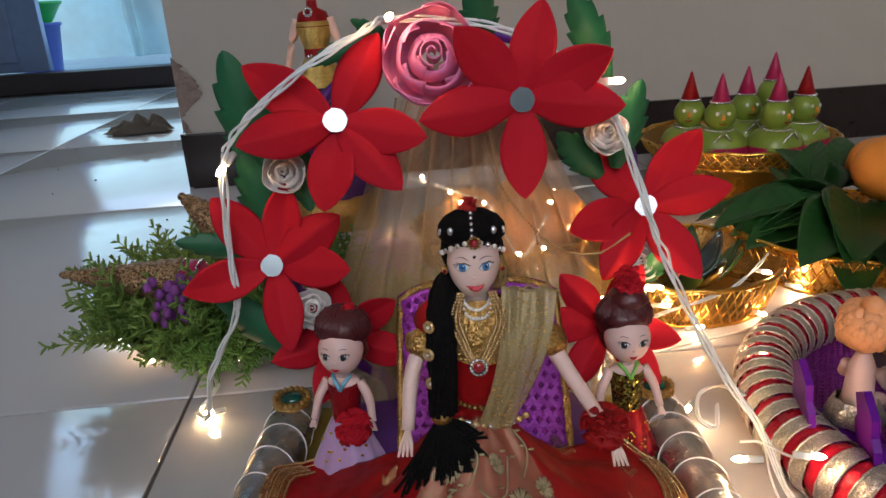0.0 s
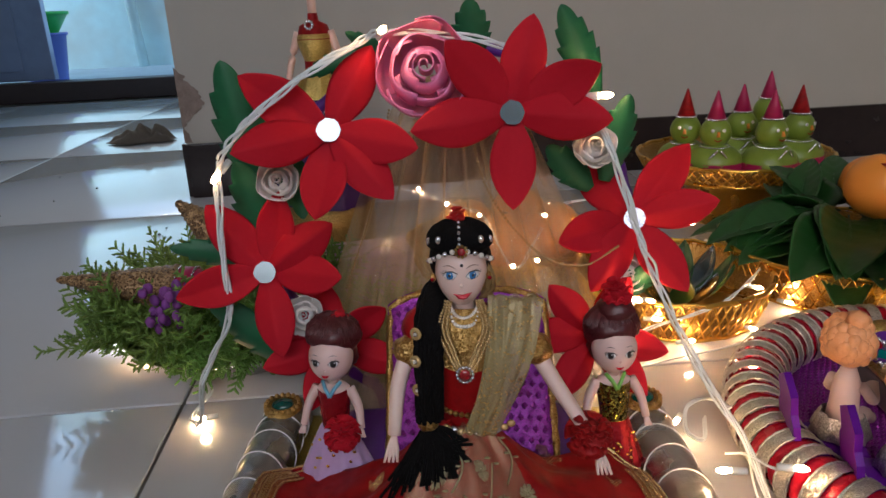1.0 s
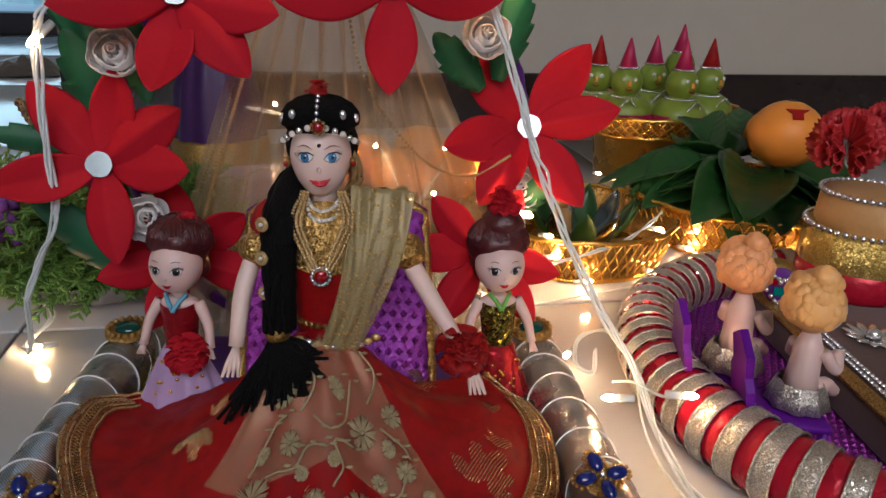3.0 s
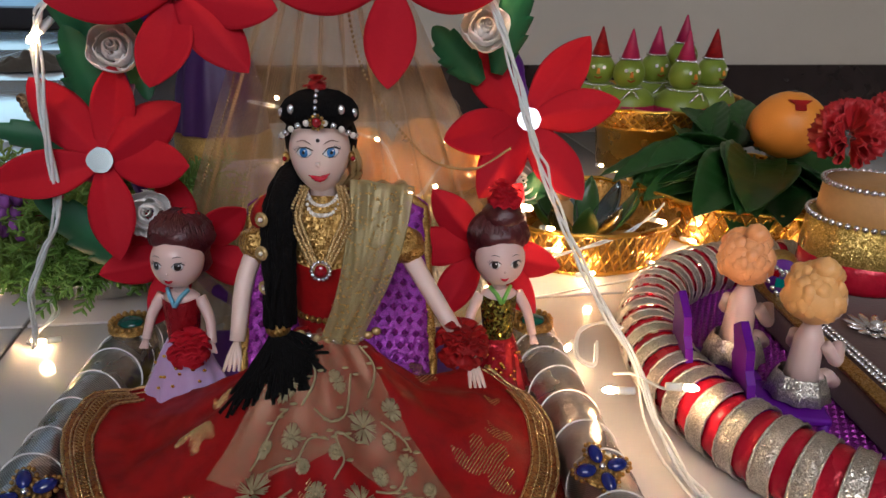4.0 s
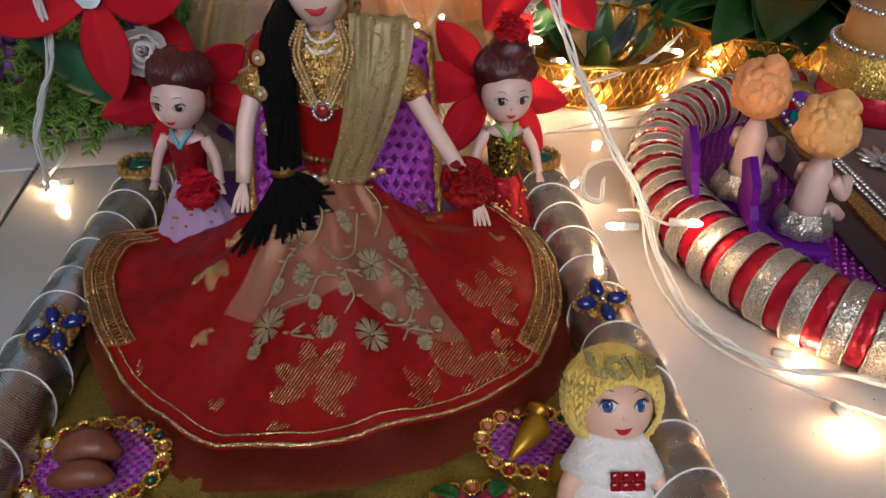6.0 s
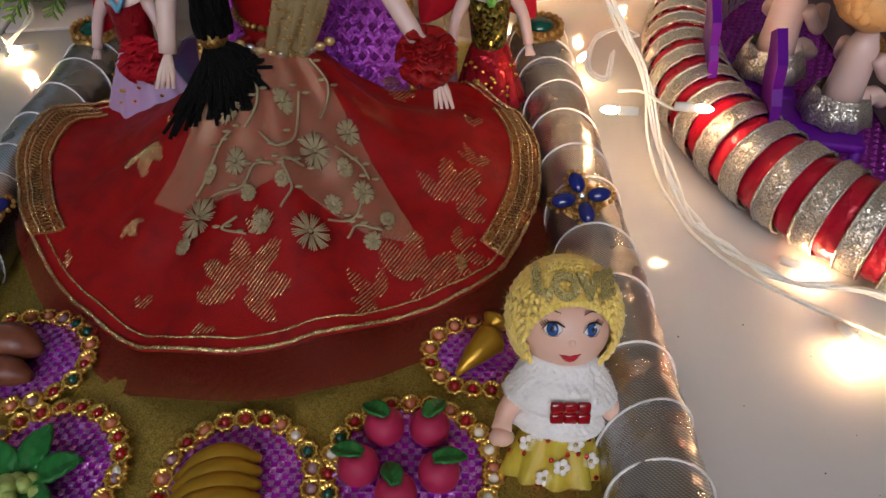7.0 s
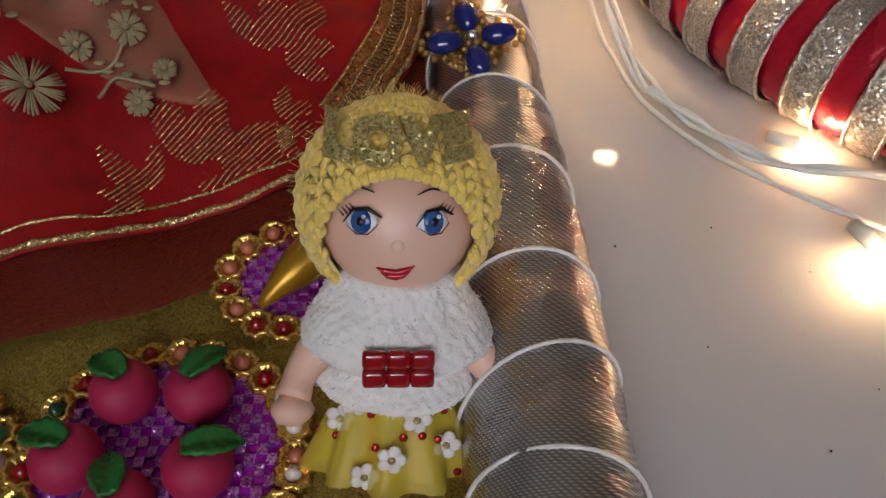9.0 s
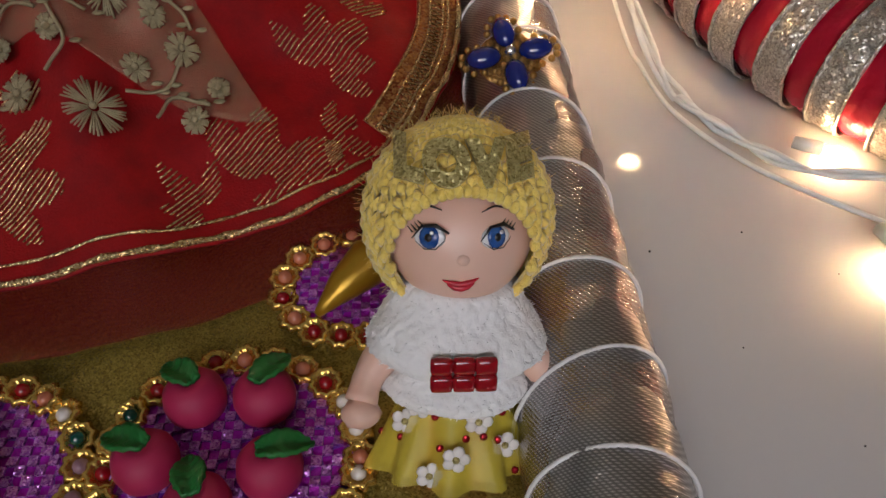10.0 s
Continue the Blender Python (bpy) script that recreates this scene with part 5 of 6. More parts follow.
def paper_leaf(tip, base, width, teeth=5):
    """Cut paper leaf with toothed edges, folded along its rib."""
    a, b = Vector(base), Vector(tip)
    d = b - a
    ln = d.length
    side = Vector((d.z, 0, -d.x)).normalized()
    sh = Shape()
    n = teeth * 8

    def fn(u, v):
        s = 2 * u - 1
        t = v
        w = width * math.sin(math.pi * (0.08 + 0.92 * t)) ** 0.7
        saw = (t * teeth) % 1.0
        w *= 0.74 + 0.26 * saw if abs(s) > 0.6 else 1
        p = a + d * (t + 0.10 * saw * (1 - t) * (abs(s) > 0.6)) + side * s * w
        return (p.x, p.y - 0.35 * w * (1 - abs(s)) - 0.010 * t * t, p.z)
    sh.sheet(fn, 8, n, 0.0005)
    return thing("paper_leaf", sh, GREEN_PAPER, "dark green cut paper leaf on the arch", "artificial leaf", "paper leaves on the arch")


for tip, base, w in (((-0.119, 0.293), (-0.106, 0.205), 0.020), ((-0.070, 0.281), (-0.030, 0.295), 0.007), ((-0.041, 0.306), (-0.018, 0.290), 0.006), ((0.034, 0.322), (0.036, 0.285), 0.013), ((0.088, 0.316), (0.113, 0.262), 0.013),
                     ((0.131, 0.262), (0.119, 0.205), 0.013), ((-0.170, 0.174), (-0.112, 0.160), 0.011), ((-0.150, 0.135), (-0.095, 0.078), 0.017), ((-0.118, 0.230), (-0.100, 0.165), 0.018), ((0.080, 0.232), (0.110, 0.200), 0.012), ((0.155, 0.150), (0.130, 0.120), 0.011), ((-0.078, 0.19), (-0.09, 0.24), 0.012)):
    paper_leaf((tip[0], 0.474, tip[1]), (base[0], 0.476, base[1]), w)


def rose(c, direction, r, material, label, group="", rings=((5, 1.0, 62), (4, 0.74, 46), (3, 0.48, 28)), crinkle=0.06):
    """A cloth rose: rings of cupped petals round a rolled heart."""
    root = thing("ribbon_rose", None, [], label, "artificial flower", group, m=facing(c, direction))
    for n, size, lean in rings:
        for q in range(n):
            a = 2 * math.pi * (q + 0.37 * size * 7) / n + rnd.uniform(-0.2, 0.2)
            ph = rnd.uniform(0, 6)

            def fn(u, v, a=a, size=size, lean=lean, ph=ph, n=n):
                g = a + (2 * u - 1) * math.pi / n * 1.55
                e = math.radians(150 - v * (150 - lean - 10 * math.cos((2 * u - 1) * 1.5)))
                rr = r * size * (1 + crinkle * math.sin(g * 5 + ph + v * 2) * v + 0.04 * noise.noise(Vector((u * 4, v * 4, ph))) + 0.07 * u)
                flare = 1 + 0.10 * max(0, v - 0.75) * 4
                return (rr * math.sin(e) * math.cos(g) * flare, rr * math.sin(e) * math.sin(g) * flare, rr * math.cos(e) * 0.85)
            part("petal", Shape().sheet(fn, 16, 12, r * 0.022), material, root)
    heart = Shape().sheet(lambda u, v: (r * (0.05 + 0.24 * u) * math.cos(11 * u), r * (0.05 + 0.24 * u) * math.sin(11 * u), r * (0.25 + 0.55 * v - 0.15 * u)), 50, 4, r * 0.03)
    part("rolled_heart", heart, material, root)
    return root


for c in ((-0.089, 0.452, 0.219), (0.108, 0.454, 0.232), (-0.082, 0.450, 0.128), (0.136, 0.474, 0.140)):
    rose(c, (0.1, -1, 0.45), 0.0122, WHITE_RIBBON, "white satin ribbon rose on the arch", "white roses on the arch")
rose((0.006, 0.456, 0.282), (0.05, -1, 0.30), 0.0270, PINK_ORGANZA, "large pink organza rose at the top of the arch", rings=((5, 1.0, 58), (4, 0.76, 44), (3, 0.5, 28)), crinkle=0.03)


# gold net hung in the arch
def hanging(u, v):
    s = 2 * u - 1
    w = 0.024 + 0.108 * v ** 0.8
    fold = 0.006 * (0.4 + v) * math.sin(s * 26 + 1.5 * math.sin(v * 3)) + 0.004 * math.sin(s * 61)
    return (0.022 + s * w + 0.004 * math.sin(s * 26 + v), 0.503 + fold + 0.02 * v * s * s, 0.275 - 0.255 * v)


thing("net_curtain", Shape().grid(hanging, 150, 40), CURTAINNET, "pleated golden net curtain hanging from the arch", "curtain")


def chain(pts, r, n, label):
    sh = Shape()
    for q, p in enumerate(curve(pts, n)):
        sh.ball(p, (r, r, r * 1.3), 6, 5)
    return thing("bead_chain", sh, BRONZEPEARL, label, "chain", "thin bead chains in the arch")


chain([(0.030, 0.466, 0.262), (0.042, 0.465, 0.205), (0.075, 0.465, 0.160), (0.105, 0.466, 0.150), (0.128, 0.468, 0.162)], 0.0008, 84, "thin gold bead chain looped across the net")
chain([(-0.018, 0.466, 0.258), (-0.032, 0.466, 0.200), (-0.055, 0.466, 0.140)], 0.0007, 56, "thin gold bead chain hanging on the net")


# ---- wires and small lights ----
def bulb(c, direction, lit=True):
    d = Vector(direction).normalized()
    z = d.to_track_quat("Z", "Y").to_matrix().to_4x4()
    root = thing("fairy_light", None, [], "small lit warm white bulb on a white wire", "fairy light", "string of small lights", m=Matrix.Translation(c) @ z)
    part("socket", Shape().tube([(0, 0, -0.013), (0, 0, -0.004)], [0.0021, 0.0024], 10), WIRE, root)
    part("glass", Shape().lathe([(0.0, -0.0035), (0.0014, -0.003), (0.0020, 0.0), (0.0018, 0.0025), (0.0009, 0.0045), (0.0, 0.0052)], 12), BULBGLASS, root, "glowing glass")


# the last nine bulbs are extras, added to brighten the trays and net
for c, d in (((-0.016, 0.440, 0.307), (0.3, -1, 0.2)), ((0.112, 0.446, 0.264), (1, -0.6, 0.1)), ((-0.123, 0.440, 0.226), (-0.5, -0.6, -0.6)),
             ((-0.195, 0.526, 0.006), (-1, -0.4, 0.05)), ((-0.287, 0.645, 0.010), (-1, 0.1, 0.05)), ((0.180, 0.486, 0.015), (-0.4, -0.7, 0.1)),
             ((0.177, 0.383, 0.046), (-1, 0.1, 0.0)), ((0.219, 0.377, 0.050), (1, -0.2, 0.0)), ((0.266, 0.268, 0.007), (0.3, -1, 0.1)),
             ((0.137, 0.452, 0.130), (0.6, -0.8, 0.1)), ((0.194, 0.620, 0.056), (0.4, -0.8, 0.2)), ((0.311, 0.668, 0.045), (0.6, -0.8, 0.1)), ((0.275, 0.580, 0.008), (1, 0, 0.05)), ((0.235, 0.628, 0.010), (1, 0.1, 0.05)),
             ((0.345, 0.655, 0.006), (1, 0.4, 0)), ((0.302, 0.649, 0.010), (0.5, -0.8, 0.1)), ((0.362, 0.708, 0.010), (0.5, -0.8, 0.1)), ((0.296, 0.681, 0.012), (0.5, -0.8, 0.1)), ((0.263, 0.315, 0.004), (1, -0.5, 0)), ((0.163, 0.600, 0.012), (-0.3, 1, 0.2)),
             ((-0.066, 0.86, 0.125), (0, -1, 0.3)), ((-0.025, 0.86, 0.110), (0.2, -1, 0.3)), ((0.008, 0.85, 0.092), (0.2, -1, 0.3)), ((0.045, 0.78, 0.097), (-0.2, -1, 0.3)), ((0.071, 0.863, 0.054), (0.3, -1, 0.2)),
             ((0.078, 0.735, 0.052), (0.3, -1, 0.2)), ((0.131, 0.85, 0.087), (0.2, -1, 0.2)), ((0.115, 0.76, 0.10), (0.2, -1, 0.2)), ((0.330, 0.93, 0.03), (0.2, -1, 0.2)), ((0.395, 0.80, 0.012), (0.2, -1, 0.2)), ((-0.19, 0.70, 0.02), (-0.5, -1, 0.2)), ((0.365, 0.705, 0.030), (0.6, -0.6, 0.2)), ((0.205, 0.636, 0.030), (0.8, -0.6, 0.2)), ((0.150, 0.66, 0.030), (0.3, -0.9, 0.2)), ((0.10, 0.70, 0.070), (0.1, -1, 0.3)), ((0.02, 0.74, 0.110), (0.3, -1, 0.1)), ((0.285, 0.83, 0.03), (0.3, -1, 0.1)), ((0.34, 0.88, 0.02), (0.3, -1, 0.1)), ((0.45, 0.655, 0.012), (1, -0.3, 0.1)), ((0.17, 0.82, 0.06), (0, -1, 0.2))):
    bulb(c, d)


def wire(pts, n, strands, spread, label="twisted white wires of the light string"):
    root = thing("light_wire", None, [], label, "wire", "white wires of the light string")
    base = curve(pts, n)
    for s in range(strands):
        ph = 6.28 * s / strands
        line = []
        for i, p in enumerate(base):
            a = ph + i * 0.22 + 0.8 * math.sin(i * 0.09 + s)
            line.append(p + Vector((math.cos(a), 0.5 * math.sin(a), abs(math.sin(a)) if p.z < 0.01 else math.sin(a))) * spread * (0.7 + 0.5 * noise.noise(Vector((i * 0.12, s * 3.1, 0)))))
        part("strand", Shape().tube(line, 0.00085, 6), WIRE, root)


wire([(-0.166, 0.47, 0.070), (-0.145, 0.455, 0.106), (-0.131, 0.448, 0.132), (-0.128, 0.446, 0.180), (-0.122, 0.441, 0.229), (-0.110, 0.440, 0.249), (-0.088, 0.438, 0.267), (-0.059, 0.438, 0.286), (-0.034, 0.446, 0.299), (-0.016, 0.462, 0.305), (0.043, 0.468, 0.297), (0.078, 0.458, 0.280), (0.097, 0.440, 0.262)], 150, 4, 0.0024)
wire([(0.097, 0.440, 0.262), (0.109, 0.440, 0.246), (0.121, 0.441, 0.216), (0.134, 0.441, 0.180), (0.144, 0.442, 0.155), (0.160, 0.438, 0.118), (0.178, 0.425, 0.082), (0.196, 0.402, 0.052), (0.204, 0.375, 0.028), (0.213, 0.345, 0.012), (0.228, 0.325, 0.006), (0.250, 0.305, 0.005), (0.285, 0.297, 0.005), (0.345, 0.262, 0.004)], 150, 4, 0.0026)
wire([(0.196, 0.402, 0.050), (0.201, 0.380, 0.020), (0.212, 0.345, 0.005), (0.232, 0.312, 0.004), (0.265, 0.285, 0.004), (0.300, 0.262, 0.003)], 60, 1, 0.0008, "single white wire of the light string")
wire([(0.183, 0.400, 0.046), (0.195, 0.398, 0.046), (0.206, 0.384, 0.046), (0.214, 0.378, 0.049)], 14, 1, 0.0004, "short white lead of two small lights")
wire([(0.196, 0.43, 0.06), (0.198, 0.475, 0.040), (0.186, 0.482, 0.030), (0.180, 0.462, 0.022), (0.190, 0.455, 0.020), (0.195, 0.47, 0.028)], 50, 2, 0.0012, "white wire curled in a loose loop")
wire([(0.140, 0.495, 0.143), (0.150, 0.52, 0.09), (0.155, 0.575, 0.030), (0.19, 0.618, 0.028), (0.235, 0.622, 0.040), (0.27, 0.640, 0.045), (0.300, 0.668, 0.050), (0.325, 0.70, 0.052)], 90, 2, 0.0014)
wire([(0.150, 0.575, 0.006), (0.20, 0.600, 0.004), (0.27, 0.625, 0.004), (0.33, 0.660, 0.004), (0.42, 0.655, 0.010), (0.52, 0.69, 0.010)], 60, 2, 0.0012)
wire([(-0.166, 0.47, 0.070), (-0.185, 0.50, 0.020), (-0.205, 0.53, 0.004), (-0.198, 0.56, 0.010), (-0.22, 0.60, 0.004), (-0.27, 0.64, 0.006), (-0.20, 0.72, 0.01)], 80, 3, 0.0022)
wire([(-0.10, 0.87, 0.12), (-0.03, 0.865, 0.105), (0.03, 0.85, 0.085), (0.05, 0.80, 0.09), (0.08, 0.75, 0.045), (0.11, 0.80, 0.06), (0.14, 0.86, 0.08), (0.20, 0.87, 0.085), (0.26, 0.88, 0.06)], 120, 2, 0.0016)

# ---- striped hoop with chairs and box ----
hoop = thing("striped_hoop", None, [], "oval padded hoop bound in red satin and silver lace", "padded hoop")
CX, CY, RA, RB = 0.385, 0.447, 0.150, 0.168


def hoop_at(a):
    return Vector((CX + RA * math.cos(a), CY + RB * math.sin(a), 0.0225))


def band(a0, a1, r, bulge, k):
    def fn(u, v):
        a = a0 + (a1 - a0) * v
        c = hoop_at(a)
        t = Vector((-RA * math.sin(a), RB * math.cos(a), 0)).normalized()
        b = 2 * math.pi * u
        if bulge > 0.0006:
            rough = 0.0005 * math.sin(b * 20) * math.sin(v * 9.4) + 0.0004 * noise.noise(c * 700 + Vector((0, 0, b * 9)))
        else:
            rough = 0.0009 * noise.noise(Vector((b * 1.6, v * 5, a0 * 40)))
        rr = r + bulge * math.sin(math.pi * v) + rough
        return c + Vector((t.y, -t.x, 0)) * rr * math.cos(b) + Vector((0, 0, 1)) * rr * math.sin(b)
    return Shape().grid(fn, 60, 8, close=True)


COUNT = 54
for q in range(COUNT):
    a0 = 2 * math.pi * q / COUNT
    mid = a0 + 2 * math.pi / COUNT * 0.56
    a1 = a0 + 2 * math.pi / COUNT
    skew = rnd.uniform(-0.004, 0.004)
    part("silver_band", band(a0 + skew, mid + skew, 0.0218, 0.0008, 0), SILVERLACE, hoop)
    part("red_band", band(mid + skew - 0.004, a1 + skew + 0.006, 0.0203, 0.0004, 0), REDSATIN, hoop)
    for a in (a0 + skew + 0.003, mid + skew - 0.003):
        c = hoop_at(a)
        t = Vector((-RA * math.sin(a), RB * math.cos(a), 0)).normalized()
        s = Vector((t.y, -t.x, 0))
        ring = [c + (s * math.cos(b) + Vector((0, 0, 1)) * math.sin(b)) * (0.0222 + 0.0004 * (i % 2)) for i, b in enumerate([2 * math.pi * j / 40 for j in range(40)])]
        part("lace_edge", Shape().tube(ring, 0.0007, 5, closed=True), SILVERLACE, hoop)
mat_disc = Shape().prism([(CX + (RA - 0.008) * math.cos(2 * math.pi * i / 60), CY + (RB - 0.008) * math.sin(2 * math.pi * i / 60)) for i in range(60)], 0.002, 0.0105)
for i in range(64):
    for j in range(72):
        x, y = CX - 0.16 + 0.005 * i + 0.0025 * (j % 2), CY - 0.18 + 0.005 * j
        if ((x - CX) / (RA - 0.018)) ** 2 + ((y - CY) / (RB - 0.018)) ** 2 < 1 and x < 0.36:
            mat_disc.add([(x - 0.0022, y, 0.0106), (x, y - 0.0022, 0.0106), (x + 0.0022, y, 0.0106), (x, y + 0.0022, 0.0106), (x, y, 0.0124)], [(0, 1, 4), (1, 2, 4), (2, 3, 4), (3, 0, 4)])
part("mat", mat_disc, PURPLE, hoop, "purple sequined mat", smooth=False)

jbox = thing("jewel_box", None, [], "dark brown velvet box with gold border and silver chain", "box", m=pose(0.418, 0.452, 0.0125, 0, 0, -3))
part("body", Shape().box((0, 0, 0.011), (0.165, 0.195, 0.022), bevel=0.003), BROWNBOX, jbox)
for y in (-0.092, 0.092):
    part("border", Shape().box((0, y, 0.0235), (0.165, 0.011, 0.0028), bevel=0.0008), GOLDTRIM, jbox, smooth=False)
part("border", Shape().box((-0.077, 0, 0.0235), (0.011, 0.172, 0.0028), bevel=0.0008), GOLDTRIM, jbox, "gold woven border", smooth=False)
for col in (-0.0655, -0.0605):
    ch = Shape()
    for q in range(44):
        ch.ball((col, -0.086 + 0.004 * q, 0.0235), (0.0022, 0.0018, 0.0014), 7, 5)
    part("stone_chain", ch, SILVERBEAD, jbox, "chain of silver stones")
jewel = Shape()
for q in range(12):
    a = 2 * math.pi * q / 12
    jewel.ball((0, 0, 0), (0.0085, 0.0030, 0.0018), 10, 6, m=pose(-0.030 + 0.012 * math.cos(a), 0.012 + 0.012 * math.sin(a), 0.0245, 0, -14, math.degrees(a)))
jewel.ball((-0.030, 0.012, 0.0265), 0.005, 12, 8)
part("jewel_flower", jewel, SILVERBEAD, jbox, "silver stone flower")

pot = thing("decorated_pot", None, [], "pot wrapped in gold glitter foam above a red base", "pot", m=pose(0.430, 0.556, 0.034) @ Matrix.Scale(0.97, 4))
part("base", Shape().lathe([(0.0, 0.0), (0.040, 0.0), (0.046, 0.006), (0.045, 0.026), (0.040, 0.030)], 36), REDSATIN, pot, "red satin base")
part("glitter_band", Shape().lathe([(0.0445, 0.024), (0.0455, 0.026), (0.0440, 0.054), (0.0425, 0.056), (0.0, 0.056)], 40), GOLDGLITTER, pot, "gold glitter foam band")
part("neck", Shape().lathe([(0.036, 0.055), (0.0385, 0.060), (0.0370, 0.082), (0.034, 0.084), (0.0, 0.082)], 36), TAN, pot, "tan cloth neck")
for rr, zz, mm in ((0.0440, 0.0565, SILVERBEAD), (0.0370, 0.0835, SILVERBEAD)):
    st = Shape()
    for q in range(46):
        a = 2 * math.pi * q / 46
        st.ball((rr * math.cos(a), rr * math.sin(a), zz), 0.0026, 7, 5)
    part("stone_trim", st, mm, pot, "row of silver stones")


def carnation(c, r, label):
    root = thing("carnation", None, [], label, "artificial flower", "red cloth carnations")
    for q in range(52):
        a, el = rnd.uniform(0, 6.28), rnd.uniform(-0.5, 1.5)
        m = Matrix.Translation(c) @ pose(0, 0, 0, 0, 0, math.degrees(a)) @ pose(0, 0, 0, 0, -math.degrees(el) + 90, 0)
        ph = rnd.uniform(0, 6)

        def fn(u, v, ph=ph):
            s = 2 * u - 1
            w = r * 0.42 * v
            return (s * w, r * (0.06 * math.sin(s * 7 + ph) + 0.05 * math.sin(s * 15 - ph)) * v * v, r * (0.25 + 0.75 * v) * (1 - 0.18 * s * s + 0.06 * math.sin(s * 17)))
        part("petal", Shape().sheet(fn, 14, 5, r * 0.015), PETALRED, root, m=m)
    return root


carnation((0.394, 0.548, 0.152), 0.028, "red cloth carnation beside the decorated pot")
carnation((0.438, 0.570, 0.156), 0.026, "red cloth carnation on the decorated pot")

roll = thing("heart_ornament", None, [], "gold glitter roll with a heart of silver stones", "ornament", m=pose(0.352, 0.527, 0.036, 0, 0, 50))
part("roll", Shape().tube([(-0.004, 0, 0.014), (0.022, 0.006, 0.014)], 0.0135, 22), GOLDGLITTER, roll)
part("end_plate", Shape().ball((-0.0062, -0.002, 0.015), (0.0030, 0.0135, 0.0150), 18, 12), PURPLE_TAPE, roll, "purple end piece")
hs = Shape()
for q in range(22):
    a = 2 * math.pi * q / 22
    hs.ball((-0.0095, -0.002 + 0.0118 * math.sin(a) ** 3, 0.0145 + 0.0128 * (0.8 * math.cos(a) - 0.33 * math.cos(2 * a) - 0.12 * math.cos(3 * a))), 0.0021, 7, 5)
tagged(part("stone_heart", hs, SILVERBEAD, roll, "heart of silver stones"), kind="stuff")
part("gem", Shape().box((-0.0098, -0.002, 0.012), (0.003, 0.008, 0.007), bevel=0.001), TEALGEM, roll, "teal stone", smooth=False)
part("gem", Shape().box((-0.0096, 0.003, 0.019), (0.003, 0.006, 0.005), bevel=0.001), REDGEM, roll, "red stone", smooth=False)


# ---- trays ----
def tray(cx, cy, r, h, label, foot=0.0):
    root = thing("gold_tray", None, [], label, "tray", "round gold lattice trays", m=pose(cx, cy, 0))
    part("plate", Shape().lathe([(0.0, foot + 0.006), (r * 0.86, foot + 0.006), (r * 0.88, foot + 0.002), (r * 0.5, foot), (r * 0.45, 0.0 if foot else 0.001), (0.0, 0.001)], 48), GOLD, root)
    rim = Shape()
    n = 64
    for q in range(n):
        for s in (-1, 1):
            a0, a1 = 2 * math.pi * q / n, 2 * math.pi * (q + 2 * s) / n
            rim.tube([((r * 0.87) * math.cos(a0), (r * 0.87) * math.sin(a0), foot + 0.004), (r * 0.95 * math.cos((a0 + a1) / 2), r * 0.95 * math.sin((a0 + a1) / 2), foot + h * 0.5), (r * math.cos(a1), r * math.sin(a1), foot + h)], 0.0011, 5)
    part("lattice_rim", rim, GOLD, root, "pierced gold lattice rim")
    for rr, zz, th in ((r, foot + h, 0.0026), (r * 0.87, foot + 0.004, 0.0022)):
        part("rim_edge", Shape().tube([(rr * math.cos(2 * math.pi * q / 72), rr * math.sin(2 * math.pi * q / 72), zz + 0.0008 * math.sin(q * 1.7)) for q in range(72)], th, 8, closed=True), GOLD, root)
    band_ = Shape().grid(lambda u, v: ((r * (0.865 + 0.125 * v)) * math.cos(2 * math.pi * u), (r * (0.865 + 0.125 * v)) * math.sin(2 * math.pi * u), foot + 0.004 + (h - 0.006) * v), 72, 3, close=True)
    part("rim_lining", band_, GOLDTRIM, root, "gold foil lining")
    return root


tray(0.245, 0.728, 0.100, 0.045, "round gold lattice tray with ornaments")
tray(0.452, 0.790, 0.130, 0.050, "round gold lattice tray heaped with green leaves")
tray(0.425, 1.060, 0.135, 0.030, "gold lattice tray on a foot holding lime figures", 0.068)
tray(0.075, 0.880, 0.120, 0.040, "round gold lattice tray behind the net curtain")


def broad_leaf(m, ln, w, label="dark green glossy betel leaf on the tray", group="leaves on the tray"):
    sh = Shape()

    def fn(u, v):
        s = 2 * u - 1
        hw = w * math.sin(math.pi * min(1, 0.10 + 0.90 * v)) ** 0.65 * (1 - 0.35 * v)
        vein = 0.0007 * math.cos(v * 40 - abs(s) * 6)
        return (s * hw, ln * v, 0.35 * hw * abs(s) ** 1.3 - 0.30 * ln * v * v + vein)
    sh.sheet(fn, 12, 20, 0.0006)
    sh.tube([(0, -ln * 0.12, 0.002), (0, ln * 0.4, -0.03 * ln), (0, ln * 0.97, -0.275 * ln)], [0.0012, 0.0009, 0.0004], 6)
    return thing("leaf", sh, LEAF, label, "leaf", group, m=m)


for q in range(34):
    a = rnd.uniform(100, 330)
    rr = rnd.uniform(0.01, 0.06)
    cx, cy = 0.452 + rr * math.cos(radians(a)), 0.785 + rr * math.sin(radians(a))
    broad_leaf(pose(cx, cy, 0.056 + 0.0009 * q, 0, 0, a - 90) @ pose(0, 0, 0, rnd.uniform(-8, 9), rnd.uniform(-22, 22), 0), rnd.uniform(0.075, 0.12), rnd.uniform(0.034, 0.050))
for q in range(6):
    a = rnd.uniform(40, 140)
    broad_leaf(pose(0.41 + 0.03 * q * 0.6, 0.84, 0.075, 0, 0, a - 90) @ pose(0, 0, 0, rnd.uniform(20, 55), rnd.uniform(-20, 20), 0), rnd.uniform(0.06, 0.09), 0.026)


